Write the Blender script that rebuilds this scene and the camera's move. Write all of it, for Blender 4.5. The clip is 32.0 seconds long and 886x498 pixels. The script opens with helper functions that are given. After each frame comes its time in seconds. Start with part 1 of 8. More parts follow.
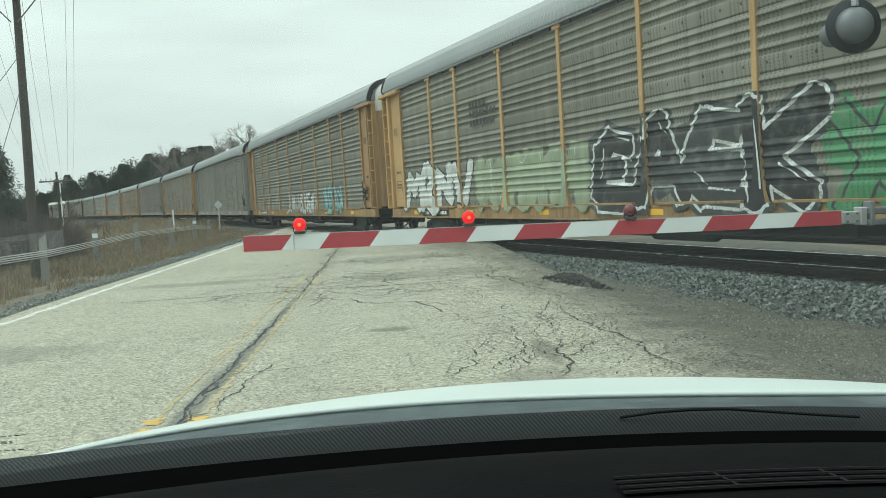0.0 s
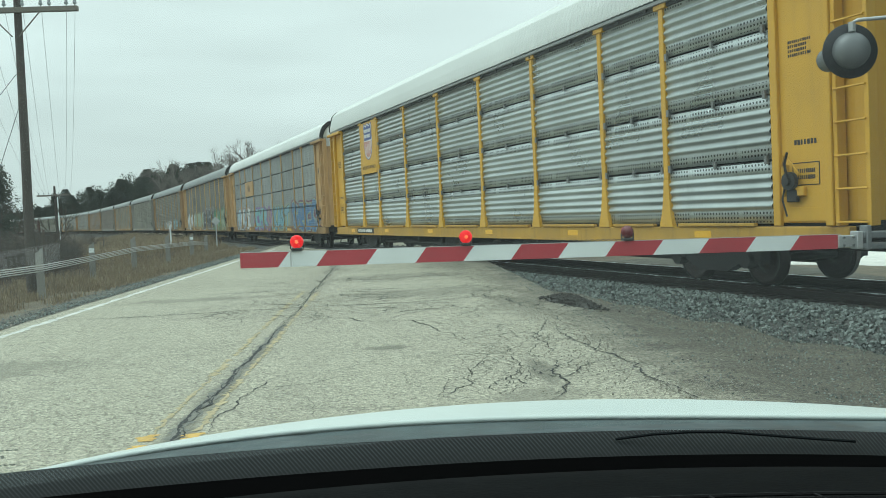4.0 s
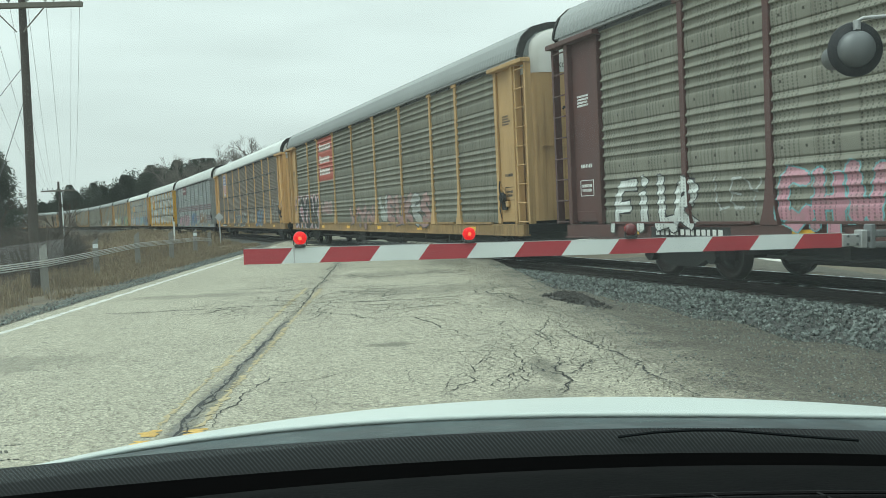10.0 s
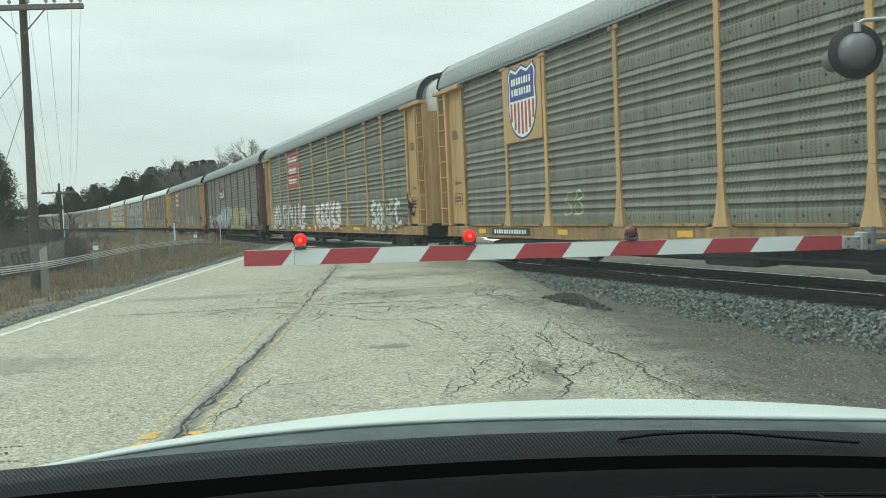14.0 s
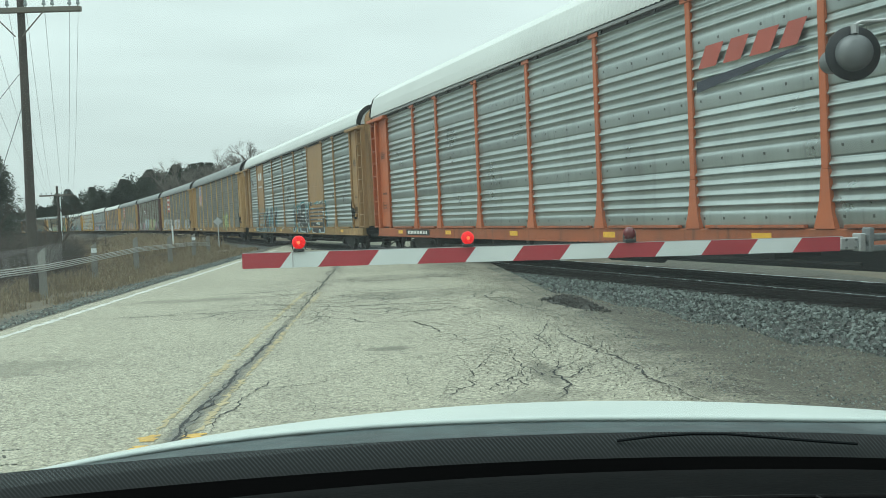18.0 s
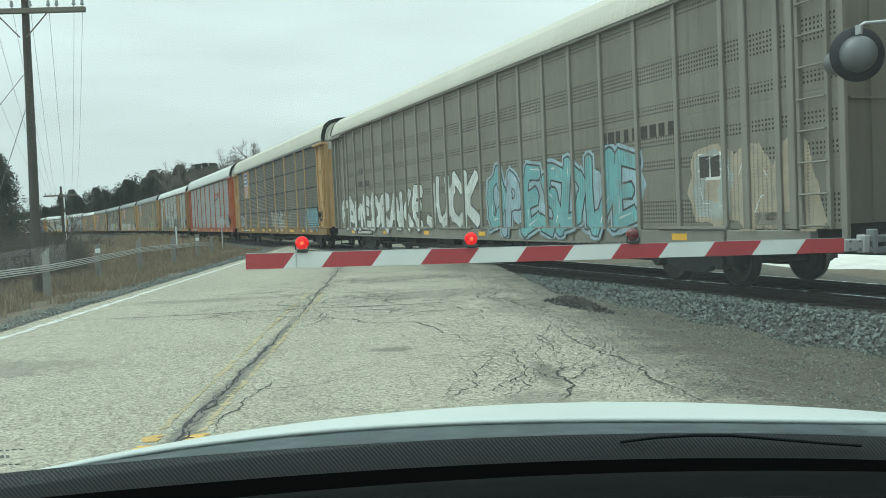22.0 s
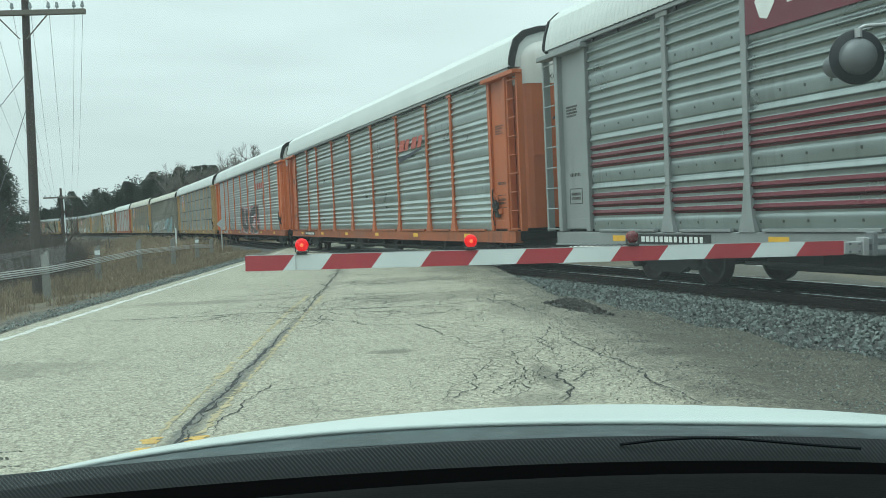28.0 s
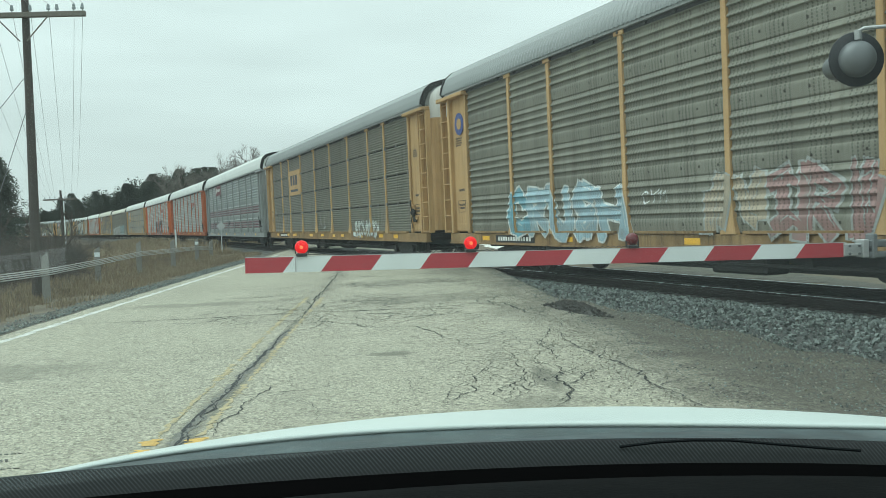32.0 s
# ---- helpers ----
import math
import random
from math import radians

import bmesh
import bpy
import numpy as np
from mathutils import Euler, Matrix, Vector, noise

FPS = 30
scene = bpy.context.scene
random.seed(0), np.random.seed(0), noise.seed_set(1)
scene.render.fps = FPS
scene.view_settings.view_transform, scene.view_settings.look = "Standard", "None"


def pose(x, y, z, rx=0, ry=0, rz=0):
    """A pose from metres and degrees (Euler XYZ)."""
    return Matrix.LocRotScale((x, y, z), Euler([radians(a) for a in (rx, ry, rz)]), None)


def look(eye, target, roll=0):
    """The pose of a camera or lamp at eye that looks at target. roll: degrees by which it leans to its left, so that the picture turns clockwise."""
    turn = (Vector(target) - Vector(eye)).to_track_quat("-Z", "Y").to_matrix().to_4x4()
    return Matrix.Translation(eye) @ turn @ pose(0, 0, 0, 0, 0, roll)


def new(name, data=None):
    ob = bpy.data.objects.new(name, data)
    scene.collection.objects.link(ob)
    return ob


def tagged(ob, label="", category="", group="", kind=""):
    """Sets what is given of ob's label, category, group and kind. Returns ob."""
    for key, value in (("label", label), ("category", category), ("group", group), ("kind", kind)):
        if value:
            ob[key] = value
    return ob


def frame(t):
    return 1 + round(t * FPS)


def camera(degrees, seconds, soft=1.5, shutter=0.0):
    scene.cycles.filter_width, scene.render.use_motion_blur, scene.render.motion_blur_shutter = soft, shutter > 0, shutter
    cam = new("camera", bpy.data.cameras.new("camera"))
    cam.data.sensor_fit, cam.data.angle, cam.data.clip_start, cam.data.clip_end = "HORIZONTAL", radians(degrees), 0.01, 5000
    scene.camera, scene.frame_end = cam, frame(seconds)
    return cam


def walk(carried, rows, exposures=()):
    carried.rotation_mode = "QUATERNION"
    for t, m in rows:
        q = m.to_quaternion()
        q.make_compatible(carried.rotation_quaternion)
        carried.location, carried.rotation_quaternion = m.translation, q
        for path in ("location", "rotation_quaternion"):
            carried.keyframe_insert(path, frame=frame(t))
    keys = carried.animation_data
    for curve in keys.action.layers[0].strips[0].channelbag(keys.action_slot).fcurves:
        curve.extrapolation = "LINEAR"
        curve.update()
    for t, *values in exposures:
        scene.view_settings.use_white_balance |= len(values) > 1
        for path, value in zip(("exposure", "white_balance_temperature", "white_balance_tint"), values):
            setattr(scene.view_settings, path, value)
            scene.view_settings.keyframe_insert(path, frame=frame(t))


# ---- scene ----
FOV = 53.60
EYE = (0.0, 0.0, 1.44)
TURNS = [
    (0.0, 86.276, 3.473, -3.576), (0.5, 86.458, 3.265, -3.585), (1.0, 86.695, 3.029, -3.450), (1.5, 86.940, 2.910, -3.525),
    (2.0, 87.173, 2.882, -3.665), (2.5, 87.296, 2.874, -3.695), (3.0, 87.427, 2.838, -3.729), (3.5, 87.504, 2.797, -3.755),
    (5.5, 87.479, 2.692, -3.578), (6.0, 87.404, 2.668, -3.508), (6.5, 87.310, 2.623, -3.440), (7.0, 87.289, 2.614, -3.429),
    (7.5, 87.319, 2.584, -3.438), (8.0, 87.326, 2.586, -3.480), (8.5, 87.415, 2.571, -3.540), (9.0, 87.432, 2.570, -3.557),
    (9.5, 87.380, 2.516, -3.537), (10.0, 87.321, 2.544, -3.511), (10.5, 87.302, 2.503, -3.470), (11.0, 87.280, 2.515, -3.470),
    (11.5, 87.309, 2.482, -3.498), (12.0, 87.345, 2.456, -3.512), (12.5, 87.250, 2.505, -3.538), (13.0, 87.290, 2.537, -3.510),
    (13.5, 87.392, 2.539, -3.501), (14.0, 87.448, 2.518, -3.489), (14.5, 87.441, 2.512, -3.480), (16.5, 87.532, 2.608, -3.579),
    (17.0, 87.525, 2.576, -3.569), (17.5, 87.546, 2.588, -3.567), (18.0, 87.582, 2.615, -3.599), (18.5, 87.587, 2.626, -3.608),
    (19.0, 87.594, 2.614, -3.610), (19.5, 87.700, 2.609, -3.605), (20.0, 87.812, 2.581, -3.507), (20.5, 87.792, 2.554, -3.395),
    (21.0, 87.708, 2.511, -3.367), (21.5, 87.662, 2.558, -3.388), (22.0, 87.644, 2.527, -3.381), (22.5, 87.629, 2.495, -3.335),
    (23.0, 87.625, 2.488, -3.324), (23.5, 87.621, 2.491, -3.341), (24.0, 87.641, 2.524, -3.387), (24.5, 87.673, 2.500, -3.394),
    (25.0, 87.618, 2.503, -3.420), (25.5, 87.602, 2.534, -3.446), (27.5, 87.698, 2.501, -3.407), (28.0, 87.787, 2.473, -3.397),
    (28.5, 87.799, 2.515, -3.406), (29.0, 87.837, 2.486, -3.416), (29.5, 87.814, 2.489, -3.410), (30.0, 87.797, 2.485, -3.402),
    (30.5, 87.838, 2.491, -3.394), (31.0, 87.870, 2.484, -3.405), (31.5, 87.898, 2.472, -3.404), (32.0, 87.921, 2.470, -3.410),
]
# camera: held inside a standing car, it only tilts and leans a little
cam = camera(FOV, 32.0, soft=0.75, shutter=0.0)
walk(cam, [(t, pose(EYE[0], EYE[1], EYE[2], a, b, c)) for t, a, b, c in TURNS],
     exposures=[(0.0, 0.12, 6300, -1.8), (2.0, 0.13, 6300, -1.8), (2.7, 0.03, 6110, -3.8), (3.4, 0.01, 6050, -4.3), (6.0, 0.05, 6050, -4.4), (8.5, 0.06, 6150, -3.2), (10.5, 0.08, 6230, -2.5), (14.2, 0.08, 6260, -2.1),
                (17.0, 0.06, 6100, -3.8), (21.0, 0.05, 6070, -4.2), (22.0, 0.05, 6030, -4.6), (24.0, 0.06, 6090, -4), (25.5, 0.05, 5930, -5.4), (29.0, 0.04, 5910, -5.6), (31.0, 0.05, 6050, -4.4), (32.0, 0.05, 6050, -4.4)])

# world: an overcast sky, brighter overhead than at the horizon
world = bpy.data.worlds.new("overcast_sky")
scene.world = world
world.use_nodes = True
wn, wl = world.node_tree.nodes, world.node_tree.links
wn.clear()
w_out = wn.new("ShaderNodeOutputWorld")
w_bg = wn.new("ShaderNodeBackground")
w_sky = wn.new("ShaderNodeTexSky")
w_sky.sky_type = "NISHITA"
w_sky.sun_disc = False
w_sky.sun_elevation, w_sky.sun_rotation = radians(61), radians(260)
w_sky.dust_density, w_sky.ozone_density = 4.0, 1.0
w_co = wn.new("ShaderNodeTexCoord")
w_sep = wn.new("ShaderNodeSeparateXYZ")
wl.new(w_co.outputs["Generated"], w_sep.inputs[0])
w_up = wn.new("ShaderNodeMapRange")
w_up.inputs["From Min"].default_value, w_up.inputs["From Max"].default_value = 0.0, 1.0
w_up.inputs["To Min"].default_value, w_up.inputs["To Max"].default_value = 6.5, 17.0
wl.new(w_sep.outputs["Z"], w_up.inputs["Value"])
w_map = wn.new("ShaderNodeMapping")
w_map.inputs["Scale"].default_value = (1.6, 1.6, 9.0)
wl.new(w_co.outputs["Generated"], w_map.inputs["Vector"])
w_cl = wn.new("ShaderNodeTexNoise")
w_cl.inputs["Scale"].default_value, w_cl.inputs["Detail"].default_value = 1.5, 4.0
wl.new(w_map.outputs[0], w_cl.inputs["Vector"])
w_cr = wn.new("ShaderNodeMapRange")
w_cr.inputs["From Min"].default_value, w_cr.inputs["From Max"].default_value = 0.3, 0.7
w_cr.inputs["To Min"].default_value, w_cr.inputs["To Max"].default_value = 0.86, 1.07
wl.new(w_cl.outputs["Fac"], w_cr.inputs["Value"])
w_mul = wn.new("ShaderNodeMath")
w_mul.operation = "MULTIPLY"
wl.new(w_up.outputs[0], w_mul.inputs[0])
wl.new(w_cr.outputs[0], w_mul.inputs[1])
w_grey = wn.new("ShaderNodeVectorMath")
w_grey.operation = "SCALE"
w_grey.inputs[0].default_value = (0.972, 1.014, 1.004)
wl.new(w_mul.outputs[0], w_grey.inputs["Scale"])
w_mix = wn.new("ShaderNodeMix")
w_mix.data_type = "RGBA"
w_mix.inputs["Factor"].default_value = 0.95
wl.new(w_sky.outputs[0], w_mix.inputs["A"])
wl.new(w_grey.outputs[0], w_mix.inputs["B"])
wl.new(w_mix.outputs["Result"], w_bg.inputs["Color"])
w_bg.inputs["Strength"].default_value = 0.11
wl.new(w_bg.outputs[0], w_out.inputs[0])

sun = new("sun", bpy.data.lights.new("sun", "SUN"))
sun.data.energy, sun.data.angle, sun.data.color = 1.3, radians(40), (1.0, 0.985, 0.965)
sun.matrix_world = look((0, 0, 30), (16, 3, 0))


# ---- materials ----
def node(nt, kind, **values):
    n = nt.nodes.new(kind)
    for key, value in values.items():
        n.inputs[key.replace("_", " ")].default_value = value
    return n


def mathn(nt, op, a, b=None):
    n = nt.nodes.new("ShaderNodeMath")
    n.operation = op
    for i, v in enumerate((a, b)):
        if v is None:
            continue
        if isinstance(v, (int, float)):
            n.inputs[i].default_value = v
        else:
            nt.links.new(v, n.inputs[i])
    return n.outputs[0]


def mixc(nt, fac, a, b, mode="MIX"):
    n = nt.nodes.new("ShaderNodeMix")
    n.data_type, n.blend_type = "RGBA", mode
    for key, v in (("Factor", fac), ("A", a), ("B", b)):
        if isinstance(v, (int, float)):
            n.inputs[key].default_value = v
        elif isinstance(v, tuple):
            n.inputs[key].default_value = (*v[:3], 1)
        else:
            nt.links.new(v, n.inputs[key])
    return n.outputs["Result"]


def ramp(nt, value, lo, hi, to_lo=0.0, to_hi=1.0):
    n = nt.nodes.new("ShaderNodeMapRange")
    n.inputs["From Min"].default_value, n.inputs["From Max"].default_value = lo, hi
    n.inputs["To Min"].default_value, n.inputs["To Max"].default_value = to_lo, to_hi
    nt.links.new(value, n.inputs["Value"])
    return n.outputs[0]


def coords(nt, scale=(1, 1, 1), shift=True):
    tc = nt.nodes.new("ShaderNodeTexCoord")
    out = tc.outputs["Object"]
    if shift:
        oi = nt.nodes.new("ShaderNodeObjectInfo")
        va = nt.nodes.new("ShaderNodeVectorMath")
        va.operation = "ADD"
        k = mathn(nt, "MULTIPLY", oi.outputs["Random"], 37.0)
        nt.links.new(out, va.inputs[0])
        nt.links.new(k, va.inputs[1])
        out = va.outputs[0]
    mp = nt.nodes.new("ShaderNodeMapping")
    mp.inputs["Scale"].default_value = scale
    nt.links.new(out, mp.inputs["Vector"])
    return mp.outputs[0]


def noise_at(nt, vec, scale, detail=4.0, rough=0.6):
    n = node(nt, "ShaderNodeTexNoise", Scale=scale, Detail=detail, Roughness=rough)
    nt.links.new(vec, n.inputs["Vector"])
    return n.outputs["Fac"]


def mat(name, base, rough=0.6, metal=0.0, var=0.15, scale=1.2, grain=40.0, bump=0.15, streak=0.0, dirt=(0.10, 0.085, 0.065), rust=0.0,
        rand=0.0, coat=0.0, spec=0.5):
    """A weathered surface: broad and fine variation, optional vertical dirt streaks, rust and a fine bump."""
    m = bpy.data.materials.new(name)
    m.use_nodes = True
    nt = m.node_tree
    b = nt.nodes["Principled BSDF"]
    v = coords(nt)
    big = noise_at(nt, v, scale)
    fine = noise_at(nt, v, grain, 3.0)
    lo = tuple(c * (1 - var) for c in base)
    hi = tuple(min(1, c * (1 + var)) for c in base)
    col = mixc(nt, ramp(nt, big, 0.3, 0.7), lo, hi)
    col = mixc(nt, ramp(nt, fine, 0.3, 0.7, 0.0, 0.35), col, tuple(c * (1 - 1.2 * var) for c in base))
    if streak:
        sv = coords(nt, (5.0, 5.0, 0.35))
        st = ramp(nt, noise_at(nt, sv, 1.6, 5.0), 0.5, 0.78, 0.0, streak)
        col = mixc(nt, st, col, dirt)
    if rust:
        rs = ramp(nt, noise_at(nt, v, 2.3, 6.0, 0.7), 0.62, 0.75, 0.0, rust)
        col = mixc(nt, rs, col, (0.17, 0.065, 0.025))
    if rand:
        oi = nt.nodes.new("ShaderNodeObjectInfo")
        hs = nt.nodes.new("ShaderNodeHueSaturation")
        nt.links.new(ramp(nt, oi.outputs["Random"], 0, 1, 1 - rand, 1 + rand), hs.inputs["Value"])
        nt.links.new(col, hs.inputs["Color"])
        col = hs.outputs[0]
    nt.links.new(col, b.inputs["Base Color"])
    nt.links.new(ramp(nt, big, 0.25, 0.75, max(0.02, rough - 0.12), min(1, rough + 0.12)), b.inputs["Roughness"])
    b.inputs["Metallic"].default_value = metal
    b.inputs["Coat Weight"].default_value = coat
    b.inputs["Specular IOR Level"].default_value = spec
    if bump:
        bp = node(nt, "ShaderNodeBump", Strength=bump, Distance=0.01)
        nt.links.new(fine, bp.inputs["Height"])
        nt.links.new(bp.outputs[0], b.inputs["Normal"])
    return m


def glow(name, color, strength):
    m = bpy.data.materials.new(name)
    m.use_nodes = True
    b = m.node_tree.nodes["Principled BSDF"]
    b.inputs["Base Color"].default_value = (*(c * 0.25 for c in color), 1)
    b.inputs["Emission Color"].default_value = (*color, 1)
    b.inputs["Emission Strength"].default_value = strength
    b.inputs["Roughness"].default_value, b.inputs["Specular IOR Level"].default_value = 0.35, 0.15
    return m


def panel_mat(name, base, rough=0.5, metal=0.3, holes=0.6, streak=0.4, bands=None, perf_bands=None, bolts=0.0):
    """Rack side sheeting: galvanised or painted, with rows of small punched holes, dirt streaks and, where bands are
    given, painted stripes or painted gap shade.
    """
    m = mat(name, base, rough, metal, 0.16, 0.8, 30.0, 0.08, streak, (0.085, 0.075, 0.06), 0.0, 0.10, spec=0.08)
    nt = m.node_tree
    b = nt.nodes["Principled BSDF"]
    col = b.inputs["Base Color"].links[0].from_socket
    tc = nt.nodes.new("ShaderNodeTexCoord")
    sp = nt.nodes.new("ShaderNodeSeparateXYZ")
    nt.links.new(tc.outputs["Object"], sp.inputs[0])
    x, z = sp.outputs["X"], sp.outputs["Z"]
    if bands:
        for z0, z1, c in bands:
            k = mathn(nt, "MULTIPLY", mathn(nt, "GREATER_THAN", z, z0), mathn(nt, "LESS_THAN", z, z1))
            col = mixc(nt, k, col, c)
    if perf_bands:
        zone = None
        for z0, z1 in perf_bands:
            k = mathn(nt, "MULTIPLY", mathn(nt, "GREATER_THAN", z, z0), mathn(nt, "LESS_THAN", z, z1))
            zone = k if zone is None else mathn(nt, "ADD", zone, k)
        fx = mathn(nt, "ABSOLUTE", mathn(nt, "SUBTRACT", mathn(nt, "FRACT", mathn(nt, "MULTIPLY", x, 14.0)), 0.5))
        fz = mathn(nt, "ABSOLUTE", mathn(nt, "SUBTRACT", mathn(nt, "FRACT", mathn(nt, "MULTIPLY", z, 14.0)), 0.5))
        dot = mathn(nt, "MULTIPLY", mathn(nt, "LESS_THAN", fx, 0.24), mathn(nt, "LESS_THAN", fz, 0.24))
        side = mathn(nt, "GREATER_THAN", mathn(nt, "FRACT", mathn(nt, "ADD", mathn(nt, "MULTIPLY", x, 0.83), 0.5)), 0.1)
        col = mixc(nt, mathn(nt, "MULTIPLY", mathn(nt, "MULTIPLY", dot, side), mathn(nt, "MULTIPLY", zone, 0.85)), col, (0.02, 0.02, 0.02))
    if bolts:
        fz = mathn(nt, "ABSOLUTE", mathn(nt, "SUBTRACT", mathn(nt, "FRACT", mathn(nt, "DIVIDE", mathn(nt, "SUBTRACT", z, 0.985), 0.9537)), 0.16))
        fx = mathn(nt, "ABSOLUTE", mathn(nt, "SUBTRACT", mathn(nt, "FRACT", mathn(nt, "MULTIPLY", x, 2.1)), 0.5))
        dot = mathn(nt, "MULTIPLY", mathn(nt, "LESS_THAN", fx, 0.045), mathn(nt, "LESS_THAN", fz, 0.022))
        col = mixc(nt, mathn(nt, "MULTIPLY", dot, bolts), col, (0.03, 0.028, 0.025))
    if holes:
        fx = mathn(nt, "ABSOLUTE", mathn(nt, "SUBTRACT", mathn(nt, "FRACT", mathn(nt, "MULTIPLY", x, 11.0)), 0.5))
        fz = mathn(nt, "ABSOLUTE", mathn(nt, "SUBTRACT", mathn(nt, "FRACT", mathn(nt, "MULTIPLY", z, 20.0)), 0.5))
        dot = mathn(nt, "MULTIPLY", mathn(nt, "LESS_THAN", fx, 0.17), mathn(nt, "LESS_THAN", fz, 0.3))
        grp = mathn(nt, "GREATER_THAN", mathn(nt, "FRACT", mathn(nt, "ADD", mathn(nt, "MULTIPLY", x, 1.35), 0.2)), 0.35)
        dot = mathn(nt, "MULTIPLY", mathn(nt, "MULTIPLY", dot, grp), holes)
        col = mixc(nt, dot, col, (0.02, 0.02, 0.02))
    nt.links.new(col, b.inputs["Base Color"])
    return m


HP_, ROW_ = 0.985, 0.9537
# near-black bands that put the shade of the row gaps into the sheet colour
GAP_SHADE = [(HP_ + k * ROW_ - 0.012, HP_ + k * ROW_ + 0.031, (0.02, 0.02, 0.02)) for k in range(4)]
TAN = mat("tan_yellow_paint", (0.455, 0.30, 0.145), 0.65, 0.0, 0.16, 1.0, 25, 0.1, 0.6, (0.15, 0.095, 0.05), 0.6, 0.08, spec=0.2)
PEACH = mat("orange_tan_paint", (0.59, 0.36, 0.145), 0.6, 0.0, 0.14, 1.0, 25, 0.1, 0.5, (0.2, 0.11, 0.05), 0.5, 0.05)
YELLOW = mat("bright_yellow_paint", (0.55, 0.315, 0.03), 0.5, 0.0, 0.1, 1.0, 25, 0.08, 0.25, (0.2, 0.12, 0.03), 0.2)
BROWN_TAN = mat("brown_tan_paint", (0.31, 0.19, 0.085), 0.55, 0.0, 0.16, 1.0, 25, 0.1, 0.45, (0.12, 0.07, 0.03), 0.4)
ORANGE = mat("orange_red_paint", (0.40, 0.105, 0.035), 0.5, 0.0, 0.14, 1.0, 25, 0.1, 0.35, (0.13, 0.045, 0.02), 0.3)
BRIGHT_ORANGE = mat("bright_orange_paint", (0.56, 0.15, 0.045), 0.45, 0.0, 0.1, 1.0, 25, 0.08, 0.25, (0.2, 0.06, 0.03), 0.2)
MAROON = mat("maroon_brown_paint", (0.085, 0.036, 0.032), 0.6, 0.0, 0.18, 1.0, 25, 0.1, 0.4, (0.05, 0.03, 0.025), 0.2)
STEEL_GREY = mat("grey_steel_paint", (0.26, 0.275, 0.27), 0.5, 0.2, 0.12, 1.0, 25, 0.08, 0.35, (0.12, 0.11, 0.1), 0.15)
TAUPE = mat("taupe_grey_paint", (0.205, 0.197, 0.168), 0.6, 0.0, 0.16, 0.7, 25, 0.08, 0.4, (0.09, 0.08, 0.065), 0.1)
ROOF_WHITE = mat("white_roof_paint", (0.55, 0.575, 0.555), 0.5, 0.1, 0.08, 0.6, 20, 0.03, 0.12, (0.4, 0.4, 0.37))
ROOF_SILVER = mat("galvanised_roof_sheet", (0.235, 0.25, 0.247), 0.5, 0.4, 0.12, 0.6, 20, 0.03, 0.15, (0.2, 0.2, 0.19))
ROOF_BEIGE = mat("beige_roof_paint", (0.50, 0.49, 0.42), 0.55, 0.0, 0.08, 0.6, 20, 0.03, 0.15, (0.3, 0.28, 0.24))
P_DARK = panel_mat("weathered_olive_grey_sheet", (0.208, 0.206, 0.172), 0.6, 0.0, 0.45, 0.6, bolts=0.8)
P_GREY = panel_mat("dull_grey_sheet", (0.28, 0.297, 0.285), 0.65, 0.0, 0.55, 0.45, GAP_SHADE)
P_SLAT = panel_mat("weathered_slatted_sheet", (0.285, 0.29, 0.265), 0.65, 0.0, 0.0, 0.6, GAP_SHADE)
P_GRIME = panel_mat("streaked_grimy_slatted_sheet", (0.195, 0.19, 0.165), 0.65, 0.0, 0.0, 0.85, GAP_SHADE)
P_BROWN = panel_mat("brown_grimed_sheet", (0.21, 0.188, 0.16), 0.65, 0.0, 0.0, 0.7, GAP_SHADE)
P_SILVER = panel_mat("bright_galvanised_sheet", (0.40, 0.445, 0.435), 0.34, 0.82, 0.06, 0.25, bolts=0.7)
P_ROWS = panel_mat("bright_perforated_sheet", (0.46, 0.50, 0.495), 0.34, 0.8, 0.0, 0.2, GAP_SHADE,
                   perf_bands=[(HP_ + k * ROW_ + a, HP_ + k * ROW_ + b) for k in range(4) for a, b in ((0.05, 0.21), (0.79, 0.93))])
P_STRIPED = panel_mat("striped_galvanised_sheet", (0.325, 0.365, 0.357), 0.34, 0.8, 0.06, 0.25,
                      [(z - 0.062, z + 0.052, (0.13, 0.036, 0.045)) for z in (1.355, 1.522, 1.689, 2.309, 2.476, 2.643)], bolts=0.7)
P_TAUPE = panel_mat("perforated_taupe_sheet", (0.20, 0.192, 0.162), 0.6, 0.0, 0.0, 0.4,
                    perf_bands=[(1.05, 1.5), (2.02, 2.2), (2.45, 2.62), (3.0, 3.18), (3.55, 3.95), (4.55, 4.72)])
BLACK_STEEL = mat("grimy_black_steel", (0.032, 0.032, 0.031), 0.7, 0.2, 0.3, 3.0, 40, 0.2)
RUST_STEEL = mat("brown_rusty_steel", (0.05, 0.032, 0.022), 0.75, 0.3, 0.3, 3.0, 40, 0.2)
WHEEL_STEEL = mat("worn_wheel_steel", (0.035, 0.03, 0.028), 0.45, 0.7, 0.2, 4.0, 40, 0.1)
RAIL_SIDE = mat("rusty_rail_steel", (0.022, 0.017, 0.015), 0.7, 0.4, 0.3, 4.0, 50, 0.2)
RAIL_TOP = mat("polished_rail_steel", (0.55, 0.57, 0.58), 0.22, 1.0, 0.1, 4.0, 50, 0.05)


